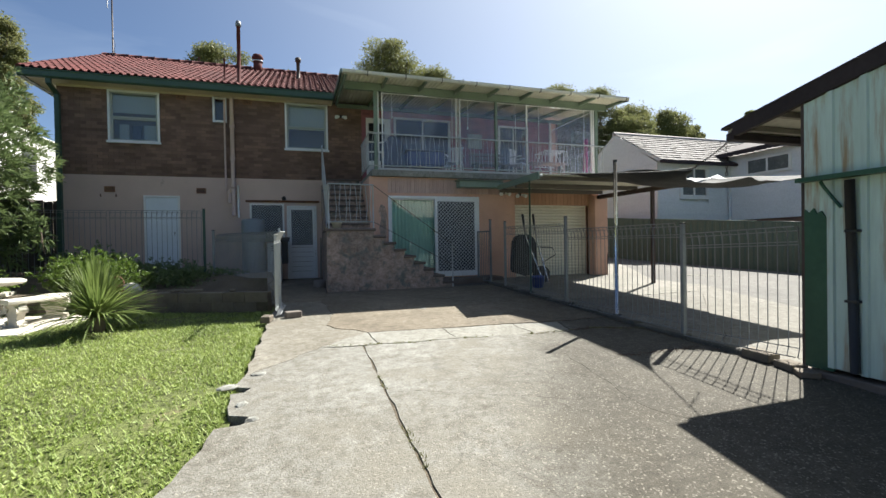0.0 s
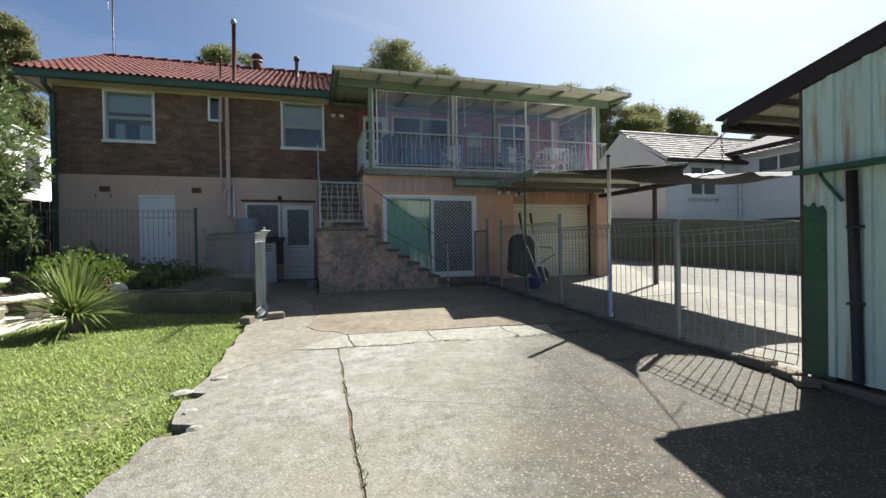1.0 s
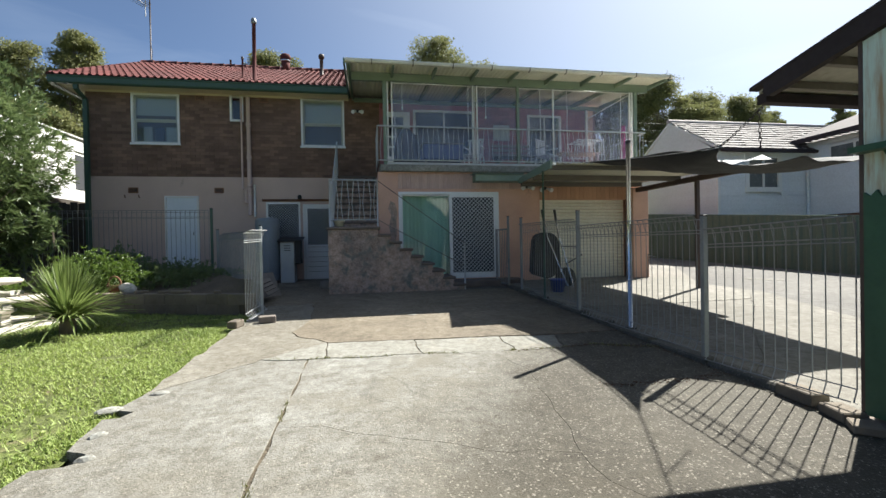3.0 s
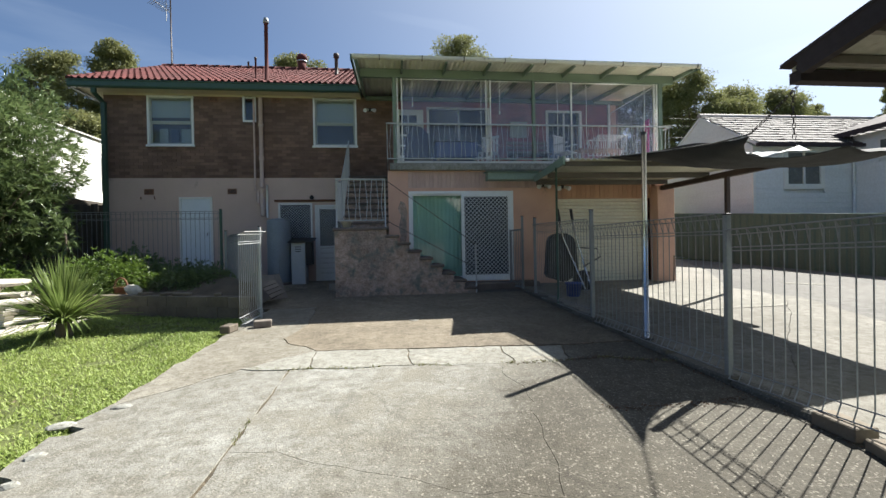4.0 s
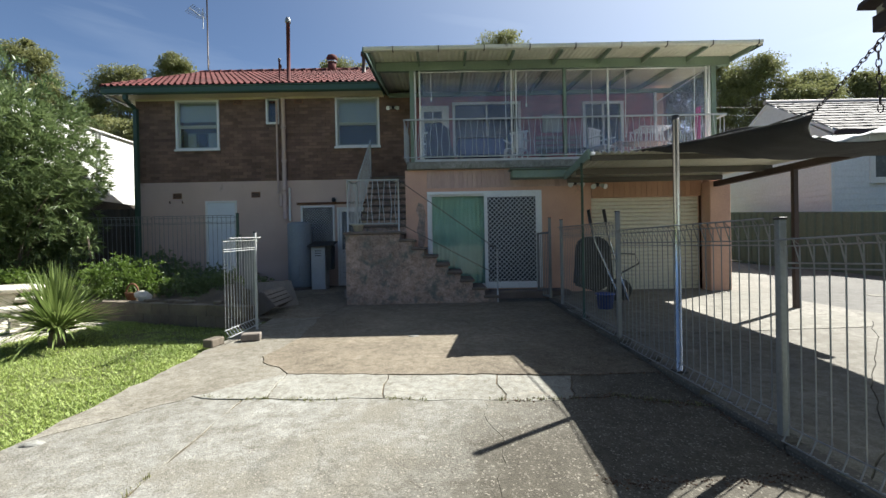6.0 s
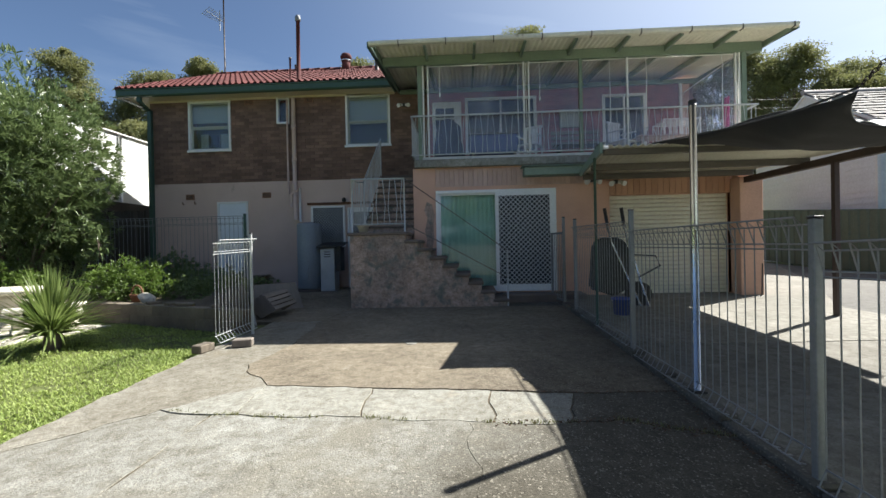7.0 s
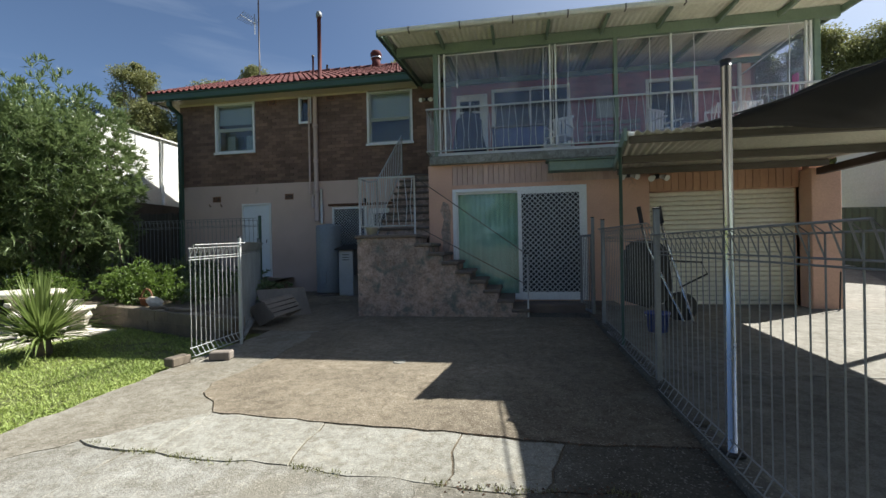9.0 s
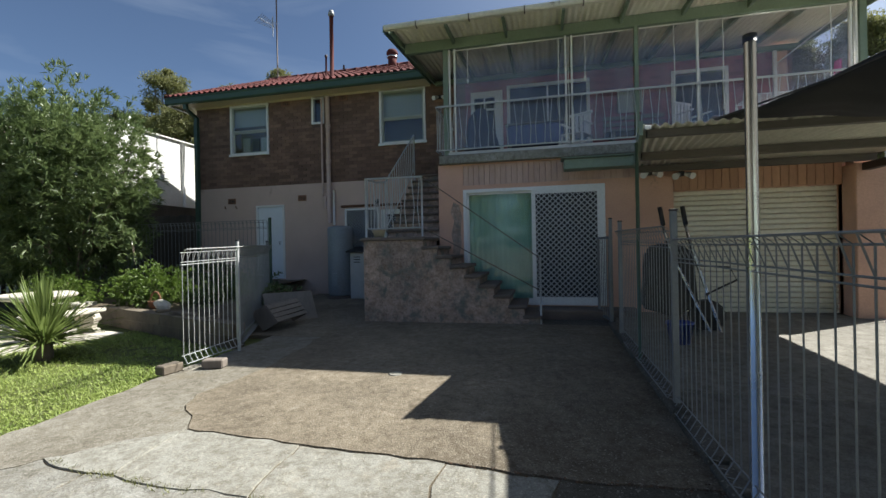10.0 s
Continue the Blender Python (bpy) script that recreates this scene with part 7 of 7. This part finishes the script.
for k, (z, y) in enumerate(((8.6, 14.0), (8.2, 14.2), (7.4, 14.0))):
    pts_ = [(x, y + x * 0.1, z + 0.0015 * (x - 14) ** 2) for x in [4.6 + 2.62 * i_ for i_ in range(11)]]
    solid("power_line", T(pts_, 0.007, 5), M_DARK, "overhead power cable behind the neighbour house", "cable", "thing", "power lines")


# ---- far trees ----
def tree(x, y, top, wide, seed, open_=False, crown=0.6, clumps=90, per=420, leaf=0.24):
    """Tapered trunk, forking limbs and a crown of many small-leaved pads with gaps."""
    np.random.seed(seed)
    r_ = np.random.default_rng(seed)
    z0 = G(x, y) - 0.2
    t = thing("gum_tree", "tall spreading gum tree with olive green foliage" if not open_ else "tall open gum tree with thin airy foliage", "tree", "far trees")
    H = top - z0
    bm = bmesh.new()
    fork = Vector((x + r_.normal() * 0.3, y, z0 + H * (1 - crown) * 0.95))
    tube(bm, [(x, y, z0), (x + r_.normal() * 0.2, y, z0 + H * 0.2), fork], 0.02 * H, 8, 0.011 * H)
    n = clumps // 2 if open_ else clumps
    P, D = [], []
    for k in range(n):
        a, h = r_.uniform(0, 2 * math.pi), ((k + r_.random()) / n) ** 0.75
        s = wide * (0.09 if open_ else 0.125) * r_.uniform(0.45, 1.4)
        reach = max(0.0, wide / 2 - s) * max(0.0, 1 - (abs(h - 0.35) / 0.66) ** 2) ** 0.4
        rr = reach * r_.random() ** (0.35 if not open_ else 0.6)
        c_ = Vector((x + rr * math.cos(a), y + rr * math.sin(a) * 0.6, z0 + H * (1 - crown) + h * (H * crown - s * 0.6)))
        mid = fork.lerp(c_, 0.55) + Vector((0, 0, -0.12 * rr))
        tube(bm, [fork.lerp(Vector((x, y, c_.z)), 0.35), mid, c_], 0.0055 * H, 5, 0.02)
        d = r_.normal(size=(per, 3))
        d /= np.linalg.norm(d, axis=1)[:, None]
        rad = s * (0.25 + 0.85 * r_.random(per) ** 0.7) * (1 + 0.35 * np.array([noise.noise(Vector(q_) * 2.6 + c_) for q_ in d]))
        P.append(np.array(c_) + d * rad[:, None] * [1.2, 1.2, 0.62])
        D.append(d * 0.7 + r_.normal(size=(per, 3)) * 0.5 + [0, 0, 0.1])
    part("trunk", bm, M_BARK, t, "pale bark trunk and limbs")
    v, f = leaf_mesh(np.concatenate(P), np.concatenate(D), leaf, leaf * 0.3, 0.3)
    stuff("crown", v, f, M_GUM, "", "", t)


FAR = ((-9.3, 36, 20.5, 11.0, 0), (-14.5, 37, 18.8, 8, 0), (-3.0, 37, 18.9, 8, 0), (6.9, 36, 22.9, 11, 0), (12.0, 37, 21.0, 8, 0), (17, 37, 18.5, 8, 0), (23, 37, 19.0, 8, 0), (28.3, 36, 20.2, 9, 0), (33.6, 36, 20.2, 10, 0),
       (39.8, 37, 18.9, 10.5, 0), (45.0, 36, 18.6, 8.5, 0), (49.5, 37, 16.8, 7, 0), (36.5, 34, 16.5, 12, 0), (60, 36, 19.3, 5, 1), (-26.9, 36, 21.4, 6.2, 0), (-32.3, 36, 20.3, 11, 0), (-42.3, 36, 23.3, 9, 1), (-38.2, 33, 17.5, 10, 0), (-47, 35, 18.5, 10, 0),
       (-22.6, 24, 11.0, 7, 0), (-27, 26, 12.0, 7, 0))
for i, (x, y, top, wide, o_) in enumerate(FAR):
    tree(x, y, top, wide, 40 + i, open_=bool(o_), crown=0.78 if not o_ else 0.5)

# floor drain in the yard
dr = thing("floor_drain", "round pale floor drain set in the concrete", "drain")
part("ring", lathe(bmesh.new(), [(0.075, G(0, -3.7) - 0.02), (0.075, G(0, -3.7) + 0.008), (0.06, G(0, -3.7) + 0.009)], -0.1, -3.68, 16), M_CONC_PALE, dr)
part("grate", lathe(bmesh.new(), [(0.055, G(0, -3.7) + 0.002), (0.055, G(0, -3.7) + 0.007)], -0.1, -3.68, 12), M_DARK, dr)
# unseen wall added behind the yard to set bounce and door reflections
solid("wall_boundary", B(-16, 14, -17.2, -17.0, -0.8, 0.95), M_TIMBER, "unseen plain timber wall added behind the yard to tune bounce light", "wall")

# woods and a hedge behind the yard, seen only in the glass
for i, (x, y, top, wide) in enumerate(((-16, -30, 6.5, 11), (-7, -32, 7.5, 12), (3, -31, 6.5, 11), (12, -30, 7.5, 12), (21, -29, 6.5, 11), (-24, -24, 7, 11))):
    tree(x, y, top, wide, 90 + i, crown=0.85, clumps=30, per=120, leaf=0.5)
for x in (4.6, 30.8):
    pp = thing("power_pole", "tall timber power pole carrying the overhead cables", "pole", "power poles")
    part("pole", T([(x, 14 + x * 0.1, -0.5), (x, 14 + x * 0.1, 9.2)], 0.13, 10, 0.1), M_TIMBER, pp)
    part("crossarm", B(x - 0.06, x + 0.06, 13.4 + x * 0.1, 14.6 + x * 0.1, 8.4, 8.55), M_TIMBER, pp)

# ---- bricks of the upper wall, laid last ----
bme = mesh_of("brick", B(0, 0.23, 0, 0.05, 0, 0.076, 0.003), M_BRICK)
joined = bmesh.new()
z, row, count = ZB + 0.004, 0, 0
while z < 5.05:
    x = XL - (row % 2) * 0.12
    while x < XR:
        a, b_ = max(x, XL), min(x + 0.23, XR)
        spans = [(a, b_)]
        for o in (W1, W2, WS):
            if o[2] < z + 0.076 and z < o[3]:
                spans = [s for u, w in spans for s in ((u, min(w, o[0])), (max(u, o[1]), w)) if s[1] - s[0] > 0.015]
        for u, w in spans:
            dy = random.uniform(-0.002, 0.002)
            if w - u > 0.225 and count < 295 and u > -4.6:
                ob = part("brick", bme, M_BRICK, wall_up)
                ob.location = (u, YW + dy, z)
                count += 1
            else:
                box(joined, u, w, YW + dy, YW + 0.05, z, z + 0.076)
        x += 0.24
    z += 0.086
    row += 1
ob = part("bricks", joined, M_BRICK_J, wall_up)
tagged(ob, "dark red bricks in level courses", kind="stuff")
